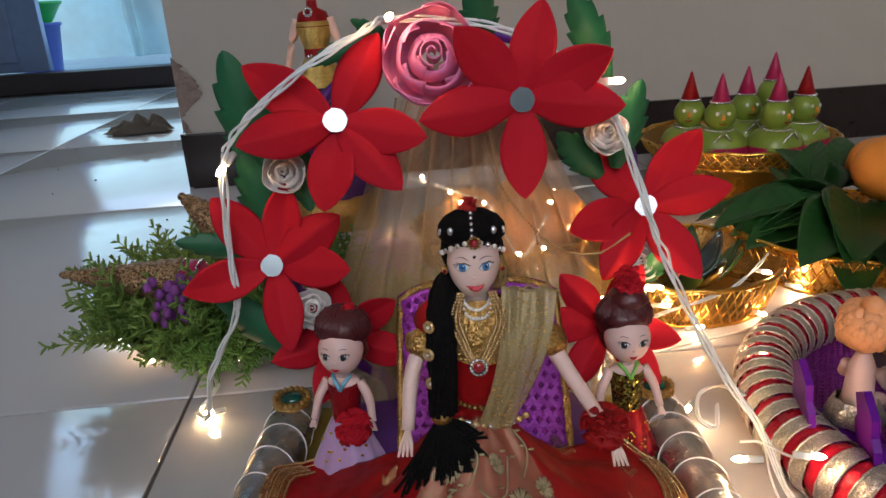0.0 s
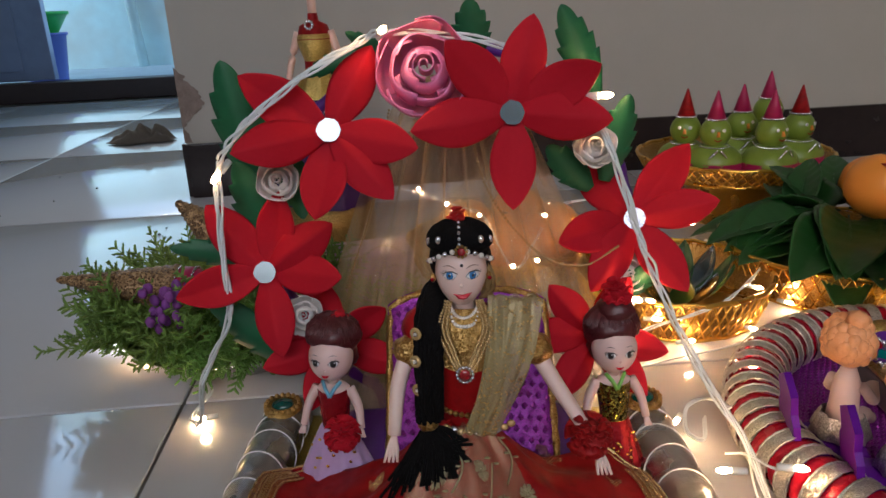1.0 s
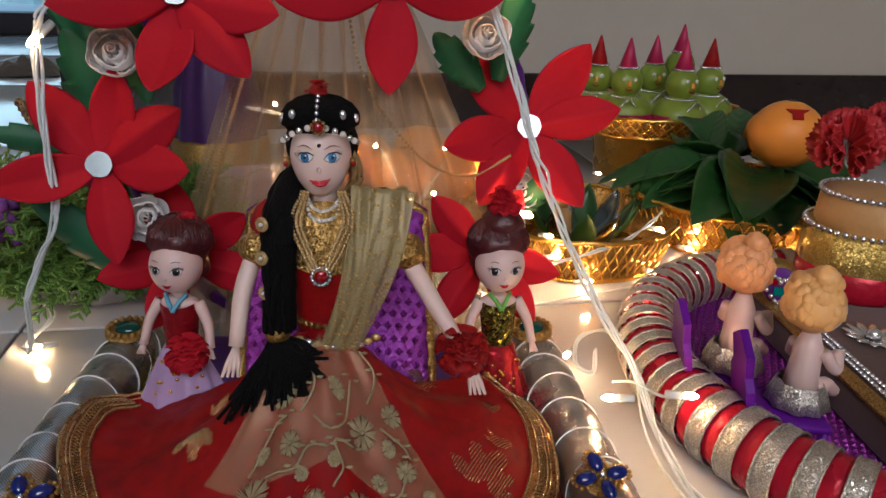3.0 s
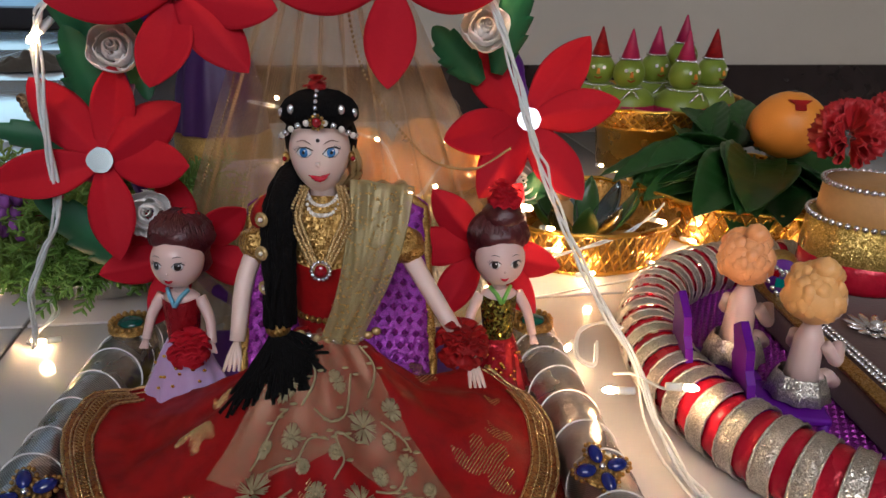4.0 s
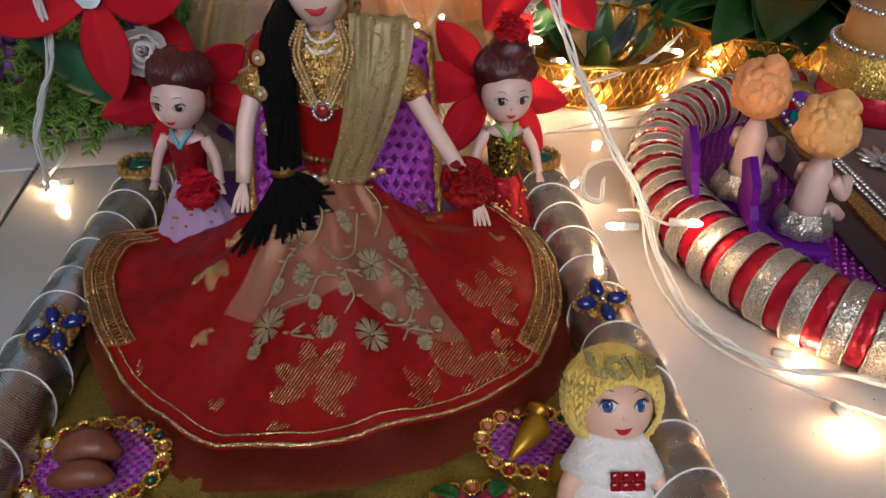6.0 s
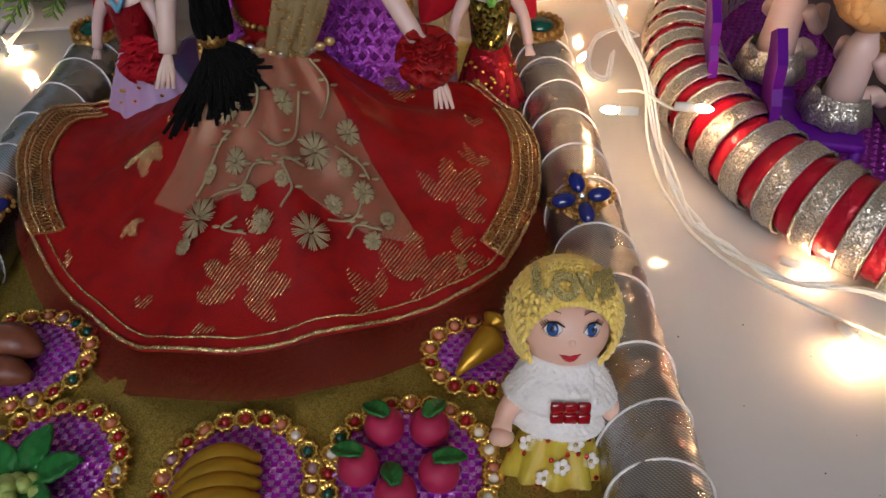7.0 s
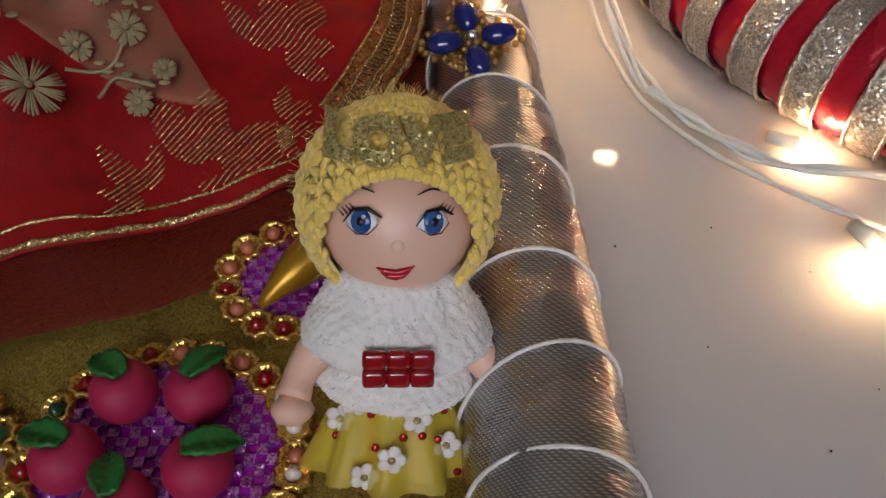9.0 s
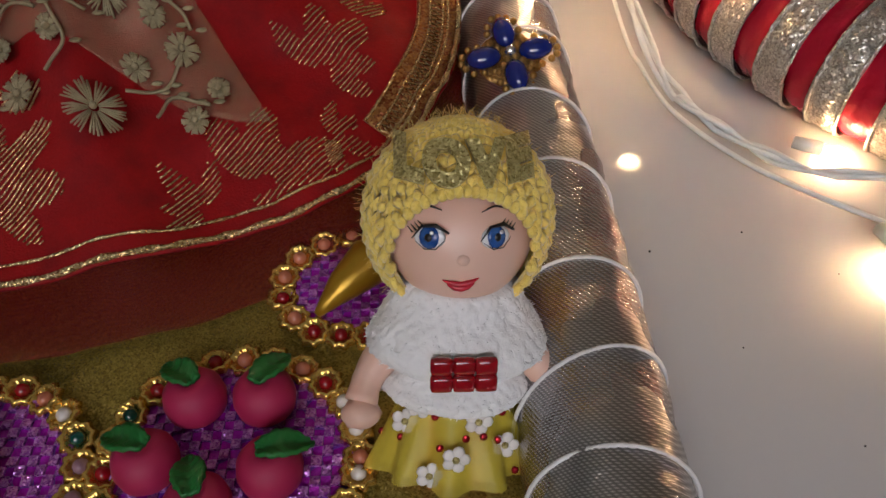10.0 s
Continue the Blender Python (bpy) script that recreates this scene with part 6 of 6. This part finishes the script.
def round_fruit(c, r, material, name, label, category, squash=0.94):
    sh = Shape().ball((0, 0, 0), (r, r, r * squash), 28, 18, wob=0.03)
    ob = thing(name, sh, material, label, category, m=Matrix.Translation(c))
    part("stalk_end", Shape().lathe([(0.0, 0.001), (r * 0.10, 0.0015), (r * 0.15, -0.0005)], 10, m=Matrix.Translation((0, 0, r * squash - 0.0006))), SKIRTING, ob)
    return ob


o1 = round_fruit((0.462, 0.745, 0.121), 0.036, ORANGE, "orange", "whole orange resting on green leaves", "fruit")
part("red_mark", Shape().prism([(-0.011, 0.003), (0.011, 0.003), (0.005, -0.002), (0.005, -0.009), (-0.005, -0.009), (-0.005, -0.002)], 0, 0.0012, m=facing((-0.006, -0.0235, 0.0262), (-0.2, -0.75, 0.85))), REDCLOTH, o1, smooth=False)
round_fruit((0.505, 0.84, 0.100), 0.034, ORANGE, "orange", "whole orange among the leaves on the tray", "fruit")
for c in ((0.03, 0.88, 0.055), (0.10, 0.92, 0.058), (0.135, 0.85, 0.055), (0.075, 0.83, 0.05)):
    round_fruit(c, 0.036, ORANGE, "orange", "orange wrapped in clear film on a gold tray", "fruit")


def lime_figure(x, y, z, s, turn, red_cap):
    root = thing("lime_figure", None, [], "figure of two green limes with a paper cone hat", "fruit figure", "lime figures on the tray", m=pose(x, y, z, 0, 0, turn) @ Matrix.Scale(s, 4))
    body = part("body", Shape().ball((0, 0, 0.030), (0.050, 0.046, 0.034), 26, 16, wob=0.04), LIME, root, "squat green lime")
    head = part("head", Shape().ball((0, 0, 0.083), (0.0275, 0.0265, 0.0275), 24, 16, wob=0.03), LIME, root, "round green lime")
    hat = part("hat", Shape().lathe([(0.0, 0.158), (0.0015, 0.157), (0.0165, 0.108), (0.0150, 0.107)], 24), red_cap, root, "pointed paper hat")
    for rr, zz, kk, par in ((0.0172, 0.1075, 26, hat), (0.0245, 0.0585, 34, body)):
        st = Shape()
        for q in range(kk):
            a = 2 * math.pi * q / kk
            st.ball((rr * math.cos(a), rr * math.sin(a), zz), 0.0024, 6, 5)
        part("bead_trim", st, SILVERBEAD, par, "silver bead trim")
    for sgn in (-1, 1):
        st = Shape()
        for q in range(14):
            t = q / 13
            st.ball((sgn * (0.004 + 0.030 * t), -0.042 + 0.012 * t, 0.056 - 0.036 * t + (0.01 if t > 0.8 else 0)), 0.0024, 6, 5)
        part("bead_trim", st, SILVERBEAD, body)
        part("eye", Shape().ball((sgn * 0.0095, -0.0245, 0.090), (0.0034, 0.0018, 0.0034), 8, 6), WHITE_RIBBON, head, "white paper eye")
    part("nose", Shape().tube([(0, -0.0265, 0.088), (0, -0.0285, 0.079)], [0.0022, 0.0034], 8), ORANGE, head)
    part("mouth", Shape().tube([(-0.006, -0.0255, 0.074), (0, -0.0265, 0.071), (0.006, -0.0255, 0.074)], 0.0011, 6), REDCLOTH, head)
    part("waistband", Shape().grid(lambda u, v: (0.0502 * math.cos(2 * math.pi * u), 0.0462 * math.sin(2 * math.pi * u), 0.016 + 0.016 * v), 40, 2, close=True), MAGENTA, body, "magenta paper band")
    return root


for q, (x, y, dz, turn) in enumerate(((0.347, 1.035, 0.0, -20), (0.377, 1.000, 0.0, -8), (0.434, 1.058, 0.0, 5), (0.447, 0.985, 0.0, 20), (0.500, 1.022, 0.0, 25), (0.482, 1.085, 0.014, 8))):
    lime_figure(x, y, 0.0745 + dz, 0.76, turn, REDCLOTH if q in (0, 4) else MAGENTA)

# ornaments in the first tray
figure = Shape()
figure.tube([(0, 0, 0), (0, 0, 0.018), (0.002, 0, 0.034), (0.002, 0, 0.04)], [0.016, 0.013, 0.010, 0.004], 16)
figure.ball((0.002, 0, 0.046), 0.009, 14, 10)
thing("clay_ornament", figure, TAN, "small plain tan ornament on the tray", "ornament", m=pose(0.232, 0.735, 0.0075))
for q in range(11):
    a = 2 * math.pi * q / 11
    sh = Shape().sheet(lambda u, v: ((2 * u - 1) * 0.013 * math.sin(math.pi * (0.12 + 0.88 * v)) ** 0.7, 0.05 * v, 0.026 * v * v + 0.004 * (2 * u - 1) ** 2), 8, 12, 0.0012)
    thing("glass_leaf", sh, MIRROR if q % 2 else LEAF, "shiny leaf ornament standing in the tray", "ornament", "leaf ornaments in the tray", m=pose(0.252 + 0.022 * math.cos(a), 0.735 + 0.022 * math.sin(a), 0.010, 22, 0, math.degrees(a) - 90))

# gathered cellophane over the far tray
film = sheer("clear_film", (0.80, 0.72, 0.60), 0.13, 40, 0.12, 0.3, 0.12)


def gather(u, v):
    a = 2 * math.pi * u
    r = 0.105 * (1 - 0.75 * v ** 1.4) * (1 + 0.10 * math.sin(9 * a) * (0.4 + v)) + 0.010 * noise.noise(Vector((math.cos(a) * 3, math.sin(a) * 3, v * 5)))
    return (r * math.cos(a), r * math.sin(a), 0.045 + 0.085 * v)


thing("cellophane_wrap", Shape().grid(gather, 90, 24, close=True), film, "crumpled clear film gathered over the far tray", "wrapping", m=pose(0.085, 0.875, 0))
thing("cellophane_wrap", Shape().grid(gather, 90, 24, close=True), film, "crumpled clear film gathered over tray ornaments", "wrapping", m=pose(0.125, 0.72, -0.02) @ Matrix.Scale(0.55, 4))

# ---- plate of juniper sprigs ----
plate = thing("steel_plate", None, [], "round steel plate holding juniper sprigs", "plate", m=pose(-0.195, 0.672, 0))
part("dish", Shape().lathe([(0.0, 0.002), (0.070, 0.002), (0.085, 0.010), (0.108, 0.030), (0.116, 0.034), (0.117, 0.036), (0.108, 0.035), (0.082, 0.014), (0.0, 0.007)], 64), STEEL, plate)


def sprig(sh, base, direction, ln):
    d = Vector(direction).normalized()
    bend = Vector((rnd.uniform(-0.3, 0.3), rnd.uniform(-0.3, 0.3), -0.35))
    n = 7
    pts = [Vector(base) + d * ln * i / n + bend * ln * 0.35 * (i / n) ** 2 for i in range(n + 1)]
    sh.tube(pts, [0.0011 * (1 - 0.6 * i / n) for i in range(n + 1)], 4, cap=False)
    for i in range(1, n + 1):
        t = (pts[i] - pts[i - 1]).normalized()
        side = t.cross(Vector((rnd.uniform(-1, 1), rnd.uniform(-1, 1), rnd.uniform(-1, 1)))).normalized()
        for s in (-1, 1):
            tl = ln * 0.26 * (1.15 - i / n) + 0.004
            q = pts[i] + (t * 0.8 + side * s * 0.9) * tl
            sh.tube([pts[i], (pts[i] + q) / 2 + t * tl * 0.1, q], [0.0011, 0.0013, 0.0005], 4, cap=False)
            for e in (0.4, 0.75):
                b = pts[i].lerp(q, e)
                for s2 in (-1, 1):
                    sh.tube([b, b + (t * 0.7 + side * s * 0.5 + side.cross(t) * s2 * 0.7).normalized() * tl * 0.38], [0.0010, 0.0004], 4, cap=False)


green = Shape()
for q in range(250):
    a, rr = rnd.uniform(0, 6.28), 0.10 * rnd.random() ** 0.6
    bx, by = -0.21 + rr * math.cos(a), 0.655 + 0.75 * rr * math.sin(a)
    sprig(green, (bx, by, 0.030 + rnd.uniform(0, 0.03)), (math.cos(a) * 0.8 + rnd.gauss(0, 0.3), math.sin(a) * 0.7 + rnd.gauss(0, 0.3), rnd.uniform(0.25, 1.5)), rnd.uniform(0.040, 0.080))
for q in range(46):
    sprig(green, (-0.19 + rnd.uniform(-0.06, 0.07), 0.588 + rnd.uniform(-0.01, 0.02), 0.040), (rnd.uniform(-0.6, 0.6), -1, rnd.uniform(-0.4, 0.5)), rnd.uniform(0.025, 0.045))
for q in range(70):
    a = rnd.uniform(0, 6.28)
    sprig(green, (0.0 + 0.045 * math.cos(a), 0.60 + 0.03 * math.sin(a), 0.0 + rnd.uniform(0.005, 0.03)), (math.cos(a) * 0.6, math.sin(a) * 0.6, rnd.uniform(0.4, 1.2)), rnd.uniform(0.045, 0.075))
thing("juniper_sprigs", green, JUNIPER, "heap of fresh green juniper sprigs on a plate", "greenery", kind="stuff")


def paper_cone(tip, base, r, label):
    """Cone bound round with cord, with a magenta mouth."""
    a, b = Vector(tip), Vector(base)
    root = thing("wrapped_cone", None, [], label, "cone", "cord-bound cones on the plate")
    n = 26
    pts = [a.lerp(b, i / n) for i in range(n + 1)]
    part("cone", Shape().tube(pts, [0.002 + r * (i / n) + 0.0012 * (i % 2) for i in range(n + 1)], 20), CONEBROWN, root)
    d = (b - a).normalized()
    part("mouth_band", Shape().tube([b + d * 0.001, b + d * 0.012, b + d * 0.026, b + d * 0.034], [r * 1.02, r * 1.05, r * 0.8, r * 0.3], 22), MAGENTA, root, "magenta cloth mouth")
    ref = d.orthogonal().normalized()
    oth = d.cross(ref)
    for off in (0.002, 0.016):
        st = Shape()
        for q in range(34):
            g = 2 * math.pi * q / 34
            st.ball(b + d * off + (ref * math.cos(g) + oth * math.sin(g)) * r * 1.05, 0.0015, 6, 5)
        part("stone_trim", st, SILVERBEAD, root)


paper_cone((-0.345, 0.620, 0.098), (-0.235, 0.620, 0.085), 0.020, "cord-bound brown cone lying in the juniper")
paper_cone((-0.226, 0.625, 0.165), (-0.180, 0.615, 0.128), 0.021, "cord-bound brown cone leaning in the juniper")
vf = Shape()
for q in range(26):
    vf.ball((-0.235 + rnd.gauss(0, 0.014), 0.578 + rnd.gauss(0, 0.008), 0.085 + rnd.gauss(0, 0.010)), (0.0042, 0.0035, 0.0050), 7, 5, wob=0.3)
thing("violet_blossom", vf, VIOLETFLOWER, "small violet blossoms among the juniper", "flower")

# purple wrapped box and gift behind the curtain
gift = thing("wrapped_gift", None, [], "violet box wrapped in clear film behind the curtain", "gift", m=pose(-0.075, 0.72, 0, 0, 0, 15))
part("box", Shape().box((0, 0, 0.042), (0.09, 0.06, 0.084), bevel=0.003), mat("violet_card", (0.34, 0.22, 0.36), 0.3, vary=0.4, scale=60, second=(0.45, 0.36, 0.26)), gift)
for q in range(3):
    st = Shape()
    for j in range(24):
        st.ball((-0.045 + 0.09 * j / 23, -0.032, 0.045 + 0.022 * q + 0.006 * math.sin(j * 0.4 + q)), 0.0017, 6, 5)
    part("bead_line", st, SILVERBEAD, gift, "row of silver beads")

# standing doll by the wall
sd = Shape()
S_, RD_, GG_, HR_, PU_, SB_ = range(6)
sd.lathe([(0.060, 0.0), (0.052, 0.06), (0.036, 0.12), (0.020, 0.165), (0.0155, 0.175)], 48, PU_, wave=0.05, waves=11)
sd.lathe([(0.034, 0.150), (0.030, 0.165), (0.0175, 0.186), (0.0165, 0.190)], 40, GG_, wave=0.06, waves=9)
sd.lathe([(0.0165, 0.188), (0.0165, 0.200)], 24, RD_)
sd.lathe([(0.0165, 0.200), (0.0235, 0.222), (0.0240, 0.232), (0.018, 0.242), (0.0, 0.245)], 28, GG_)
sd.lathe([(0.0242, 0.228), (0.0190, 0.246), (0.0075, 0.252), (0.0065, 0.262)], 24, RD_)
for s in (-1, 1):
    sd.tube(curve([(s * 0.022, 0, 0.238), (s * 0.033, -0.004, 0.205), (s * 0.042, -0.010, 0.165)], 10), [0.0062 - 0.00022 * i for i in range(11)], 12, S_)
    sd.tube([(s * 0.040, -0.008, 0.176), (s * 0.042, -0.010, 0.166)], 0.0066, 12, RD_)
sd.tube([(0, 0, 0.255), (0, 0, 0.285)], 0.0062, 12, S_)
sd.ball((0, -0.002, 0.297), (0.0145, 0.0155, 0.0185), 22, 14, S_)
sd.ball((0, 0.003, 0.306), (0.0185, 0.0185, 0.0185), 22, 14, HR_, wob=0.08)
for q in range(9):
    g = 2 * math.pi * q / 9
    sd.ball((0.005 * math.cos(g), -0.0215, 0.247 + 0.005 * math.sin(g)), 0.0021, 6, 5, SB_)
    sd.ball((-0.002 + 0.006 * math.cos(g), -0.0235, 0.186 + 0.006 * math.sin(g)), 0.0020, 6, 5, SB_)
thing("doll", sd, [SKIN, REDCLOTH, GOLDGLITTER, BLACKHAIR, mat("dark_violet_silk", (0.040, 0.006, 0.075), 0.5, vary=0.2, scale=160, bump=0.3), SILVERBEAD], "standing doll in a red and gold dress by the wall", "doll", m=pose(-0.165, 1.03, 0.055, 0, 0, -6))
thing("doll_stand", Shape().lathe([(0.0, 0.0), (0.064, 0.0), (0.064, 0.050), (0.060, 0.055), (0.0, 0.055)], 32), GOLDTRIM, "round gold foil stand under the standing doll", "stand", m=pose(-0.165, 1.03, 0))

# ---- sequined medallions on the seat's front ----
CUPGOLD = mat("gilt_bead_cup", (0.80, 0.52, 0.13), 0.24, 0.85, vary=0.2, scale=300, bump=0.1)
BEADCUP = Shape().lathe([(0.0, 0.0004), (0.0013, 0.0005), (0.0021, 0.0013), (0.0027, 0.0019), (0.0031, 0.0014), (0.0034, 0.0006), (0.0030, 0.0), (0.0, 0.0)], 36, 0, wave=0.10, waves=9).mesh("bead_cup", [CUPGOLD])
STONES = [Shape().ball((0, 0, 0.0010), (0.0015, 0.0015, 0.0014), 10, 6).mesh("stone", [mt]) for mt in (REDGEM, GREENGEM, mat("peach_stone", (0.55, 0.18, 0.10), 0.2, bump=0, coat=0.5), PEARL, mat("mauve_stone", (0.30, 0.16, 0.20), 0.2, bump=0, coat=0.5))]


def medallion(cx, cy, outline, label):
    """outline(a) gives the radius at angle a."""
    root = thing("medallion", None, [], label, "medallion", "sequined medallions on the seat", m=pose(cx, cy, 0.0096))
    pts = [(outline(a) * math.cos(a), outline(a) * math.sin(a)) for a in [2 * math.pi * q / 60 for q in range(60)]]
    part("backing", Shape().prism(pts, 0.0, 0.0016), PURPLE_TAPE, root, smooth=False)
    sq = Shape()
    g = 0.0024
    for i in range(-20, 21):
        for j in range(-20, 21):
            x, y = g * (i + 0.0 * j), g * j
            if math.hypot(x, y) < outline(math.atan2(y, x)) - 0.0022:
                z = 0.0018 + (0.0008 if (i + j) % 2 else 0.0)
                t1, t2 = rnd.uniform(-0.0004, 0.0004), rnd.uniform(-0.0004, 0.0004)
                h = g * 0.48
                sq.add([(x - h, y - h, z + t1), (x + h, y - h, z + t2), (x + h, y + h, z - t1), (x - h, y + h, z - t2), (x - h, y - h, 0.0014), (x + h, y - h, 0.0014), (x + h, y + h, 0.0014), (x - h, y + h, 0.0014)], [(0, 1, 2, 3), (0, 4, 5, 1), (1, 5, 6, 2), (2, 6, 7, 3), (3, 7, 4, 0)], (i + j) % 2)
    tagged(part("sequin_field", sq, [SEQUIN, SEQUINLIGHT], root, "purple square sequins", smooth=False), kind="stuff")
    step, a = 0.0076, 0.0
    while a < 6.2:
        r = outline(a)
        m = pose(r * math.cos(a), r * math.sin(a), 0.0016, rnd.uniform(-14, 14), rnd.uniform(-14, 14), rnd.uniform(0, 360)) @ Matrix.Scale(1.30, 4)
        cup = part("bead_cup", BEADCUP, [], root, m=m)
        part("stone", STONES[rnd.choice((0, 0, 1, 2, 2, 3, 4))], [], cup)
        a += step / math.hypot(r, (outline(a + 0.01) - outline(a - 0.01)) / 0.02)
    return root


SEQUINLIGHT = glitter("lilac_glitter_sequin", (0.42, 0.06, 0.52), (0.80, 0.36, 0.84), 2600, 0.26, 0.9, 0.6)
SEQUIN = mat("purple_foil_sequin", (0.42, 0.016, 0.44), 0.22, 0.4, vary=0.4, scale=500, bump=0.6, bump_scale=1200, second=(0.34, 0.016, 0.42))
CLAYLEAF = Shape()


def clay_leaf_fn(u, v):
    s = 2 * u - 1
    w = 0.0036 * math.sin(math.pi * (0.1 + 0.9 * v)) ** 0.7
    return (s * w, 0.0120 * v, 0.0012 * math.sin(math.pi * v) + 0.0010 * abs(s) + 0.0003 * math.cos(v * 30 - abs(s) * 5))


CLAYLEAF.sheet(clay_leaf_fn, 8, 16, 0.0010)
CLAYLEAF_ME = CLAYLEAF.mesh("clay_leaf", [GREENCLAY])


def clay_apple(x, y, r, turn):
    sh = Shape().lathe([(0.0, r * 0.70), (r * 0.10, r * 0.72), (r * 0.30, r * 0.84), (r * 0.62, r * 0.80), (r * 0.92, r * 0.42), (r, 0.0), (r * 0.92, -r * 0.42), (r * 0.66, -r * 0.72), (0.0, -r * 0.84)], 26)
    ob = thing("clay_apple", sh, APPLE, "small matt magenta clay apple with a green leaf", "ornament", "clay apples on the medallion", m=pose(x, y, 0.0108 + r * 0.84, -14, 0, 0))
    part("leaf", CLAYLEAF_ME, [], ob, "green clay leaf", m=pose(0, 0, r * 0.76, 0, 0, turn) @ pose(0, -0.002, 0.0006, -12, 0, 0) @ Matrix.Scale(1.02, 4))


medallion(0.081, 0.212, lambda a: 0.0272 + 0.0045 * max(0, math.cos(a)) ** 2, "purple sequined round medallion rimmed with gold bead cups")
for x, y, t in ((0.0735, 0.2265, 50), (0.0900, 0.2262, -30), (0.0655, 0.2110, 70), (0.0935, 0.2085, -75), (0.0790, 0.2005, 20)):
    clay_apple(x, y, 0.0074, t)
medallion(0.112, 0.262, lambda a: 0.0200 + 0.003 * math.cos(2 * a), "small purple sequined medallion rimmed with gold bead cups")
medallion(0.020, 0.205, lambda a: 0.0265 + 0.003 * math.cos(a - 0.7), "purple sequined medallion with gold clay fruit")
medallion(-0.048, 0.212, lambda a: 0.0270, "purple sequined medallion with green leaves and grapes")
medallion(-0.078, 0.262, lambda a: 0.0255 + 0.003 * math.cos(2 * a), "purple sequined medallion with brown clay fruit")


def clay_heap(name, piece, items, material, label, m):
    root = thing(name, None, [], label, "ornament", m=m)
    for pts, rads in items:
        part(piece, Shape().tube(curve(pts, 12), [float(np.interp(i / 12, np.linspace(0, 1, len(rads)), rads)) for i in range(13)], 14), material, root)
    return root


GOLDPAINT = mat("gold_painted_clay", (0.46, 0.26, 0.02), 0.34, 0.55, vary=0.2, scale=200, bump=0.15)
clay_heap("clay_banana_bunch", "banana", [([(-0.016, 0.004 - 0.005 * q, 0.004 + 0.002 * q), (0.0, 0.008 - 0.006 * q, 0.008 + 0.001 * q), (0.014, 0.006 - 0.005 * q, 0.005)], [0.0012, 0.0042, 0.0046, 0.0040, 0.0014]) for q in range(4)], GOLDPAINT, "bunch of gold painted clay bananas on a medallion", pose(0.018, 0.206, 0.0115, 0, 0, 10))
clay_heap("clay_pear", "pear", [([(-0.010, -0.008, 0.004), (-0.003, -0.001, 0.007), (0.004, 0.006, 0.008), (0.007, 0.009, 0.008)], [0.0010, 0.0045, 0.0068, 0.0020]), ([(0.002, 0.010, 0.007), (0.006, 0.015, 0.008), (0.008, 0.018, 0.008)], [0.0010, 0.0056, 0.0012])], GOLDPAINT, "gold painted clay pear on a small medallion", pose(0.110, 0.258, 0.0115))
clay_heap("clay_pear", "pear", [([(-0.002, -0.004, 0.004), (0.004, 0.0, 0.006), (0.008, 0.002, 0.006)], [0.0020, 0.0062, 0.0020])], GOLDPAINT, "gold painted clay pear beside the hat doll", pose(0.118, 0.243, 0.0115))
clay_heap("clay_fruit_heap", "fruit", [([(-0.014, 0.0, 0.006), (0.0, 0.003, 0.009), (0.014, 0.0, 0.006)], [0.002, 0.0075, 0.0080, 0.0070, 0.002]), ([(-0.012, -0.012, 0.005), (0.002, -0.010, 0.007), (0.014, -0.012, 0.005)], [0.002, 0.0060, 0.0062, 0.0055, 0.002])], mat("brown_clay", (0.20, 0.06, 0.03), 0.4, vary=0.3, scale=200, bump=0.3), "brown clay fruit on a medallion", pose(-0.080, 0.262, 0.0115))
bunch = thing("clay_grape_bunch", None, [], "bunch of pale green clay grapes on a medallion", "ornament", m=pose(-0.052, 0.200, 0.0115))
GRAPE = Shape().ball((0, 0, 0), 0.0030, 10, 7).mesh("grape", [PALEGREEN])
for q in range(26):
    a = rnd.uniform(0, 6.28)
    rr = 0.010 * rnd.random() ** 0.5
    part("grape", GRAPE, [], bunch, m=pose(rr * math.cos(a), rr * math.sin(a), 0.004 + 0.006 * (1 - rr / 0.010)))
for a in (20, 80, 140, 200, -40):
    thing("clay_leaf", CLAYLEAF, GREENCLAY, "green clay leaf beside the clay grapes", "ornament", "clay leaves on the medallion", m=pose(-0.052, 0.206, 0.0150, 0, 0, a - 90) @ pose(0, 0.004, 0, 10, 0, 0) @ Matrix.Scale(1.5, 4))

# ---- floor tiles ----
TILE_ME = Shape().box((0, 0, -0.0016), (0.647, 0.647, 0.0032), bevel=0.0012).mesh("tile", [TILE])
GRID = pose(-0.224, 0.562, 0, 0, 0, 5.5)
inv = ROOM.inverted()
for i in range(-5, 6):
    for j in range(-6, 6):
        p = inv @ GRID @ Vector(((i + 0.5) * 0.65, (j + 0.5) * 0.65, 0))
        if -2.5 < p.x < 3.2 and -3.3 < p.y < 2.1 and not (p.x > 0.45 and p.y > 0.45):
            part("tile", TILE_ME, [], floor, m=inv @ GRID @ pose((i + 0.5) * 0.65, (j + 0.5) * 0.65, 0), smooth=False)
# specks of grit on the tiles
grit = Shape()
for q in range(46):
    x, y = rnd.uniform(0.19, 0.30), rnd.uniform(0.14, 0.32)
    if q > 16:
        x, y = rnd.uniform(-1.0, -0.3), rnd.uniform(0.9, 2.0)
    grit.ball((x, y, 0.0004), rnd.uniform(0.0002, 0.00045) * (6 if q > 16 else 1), 5, 4)
thing("grit", grit, BLACK, "dark specks of grit scattered on the tiles", "grit", kind="stuff")
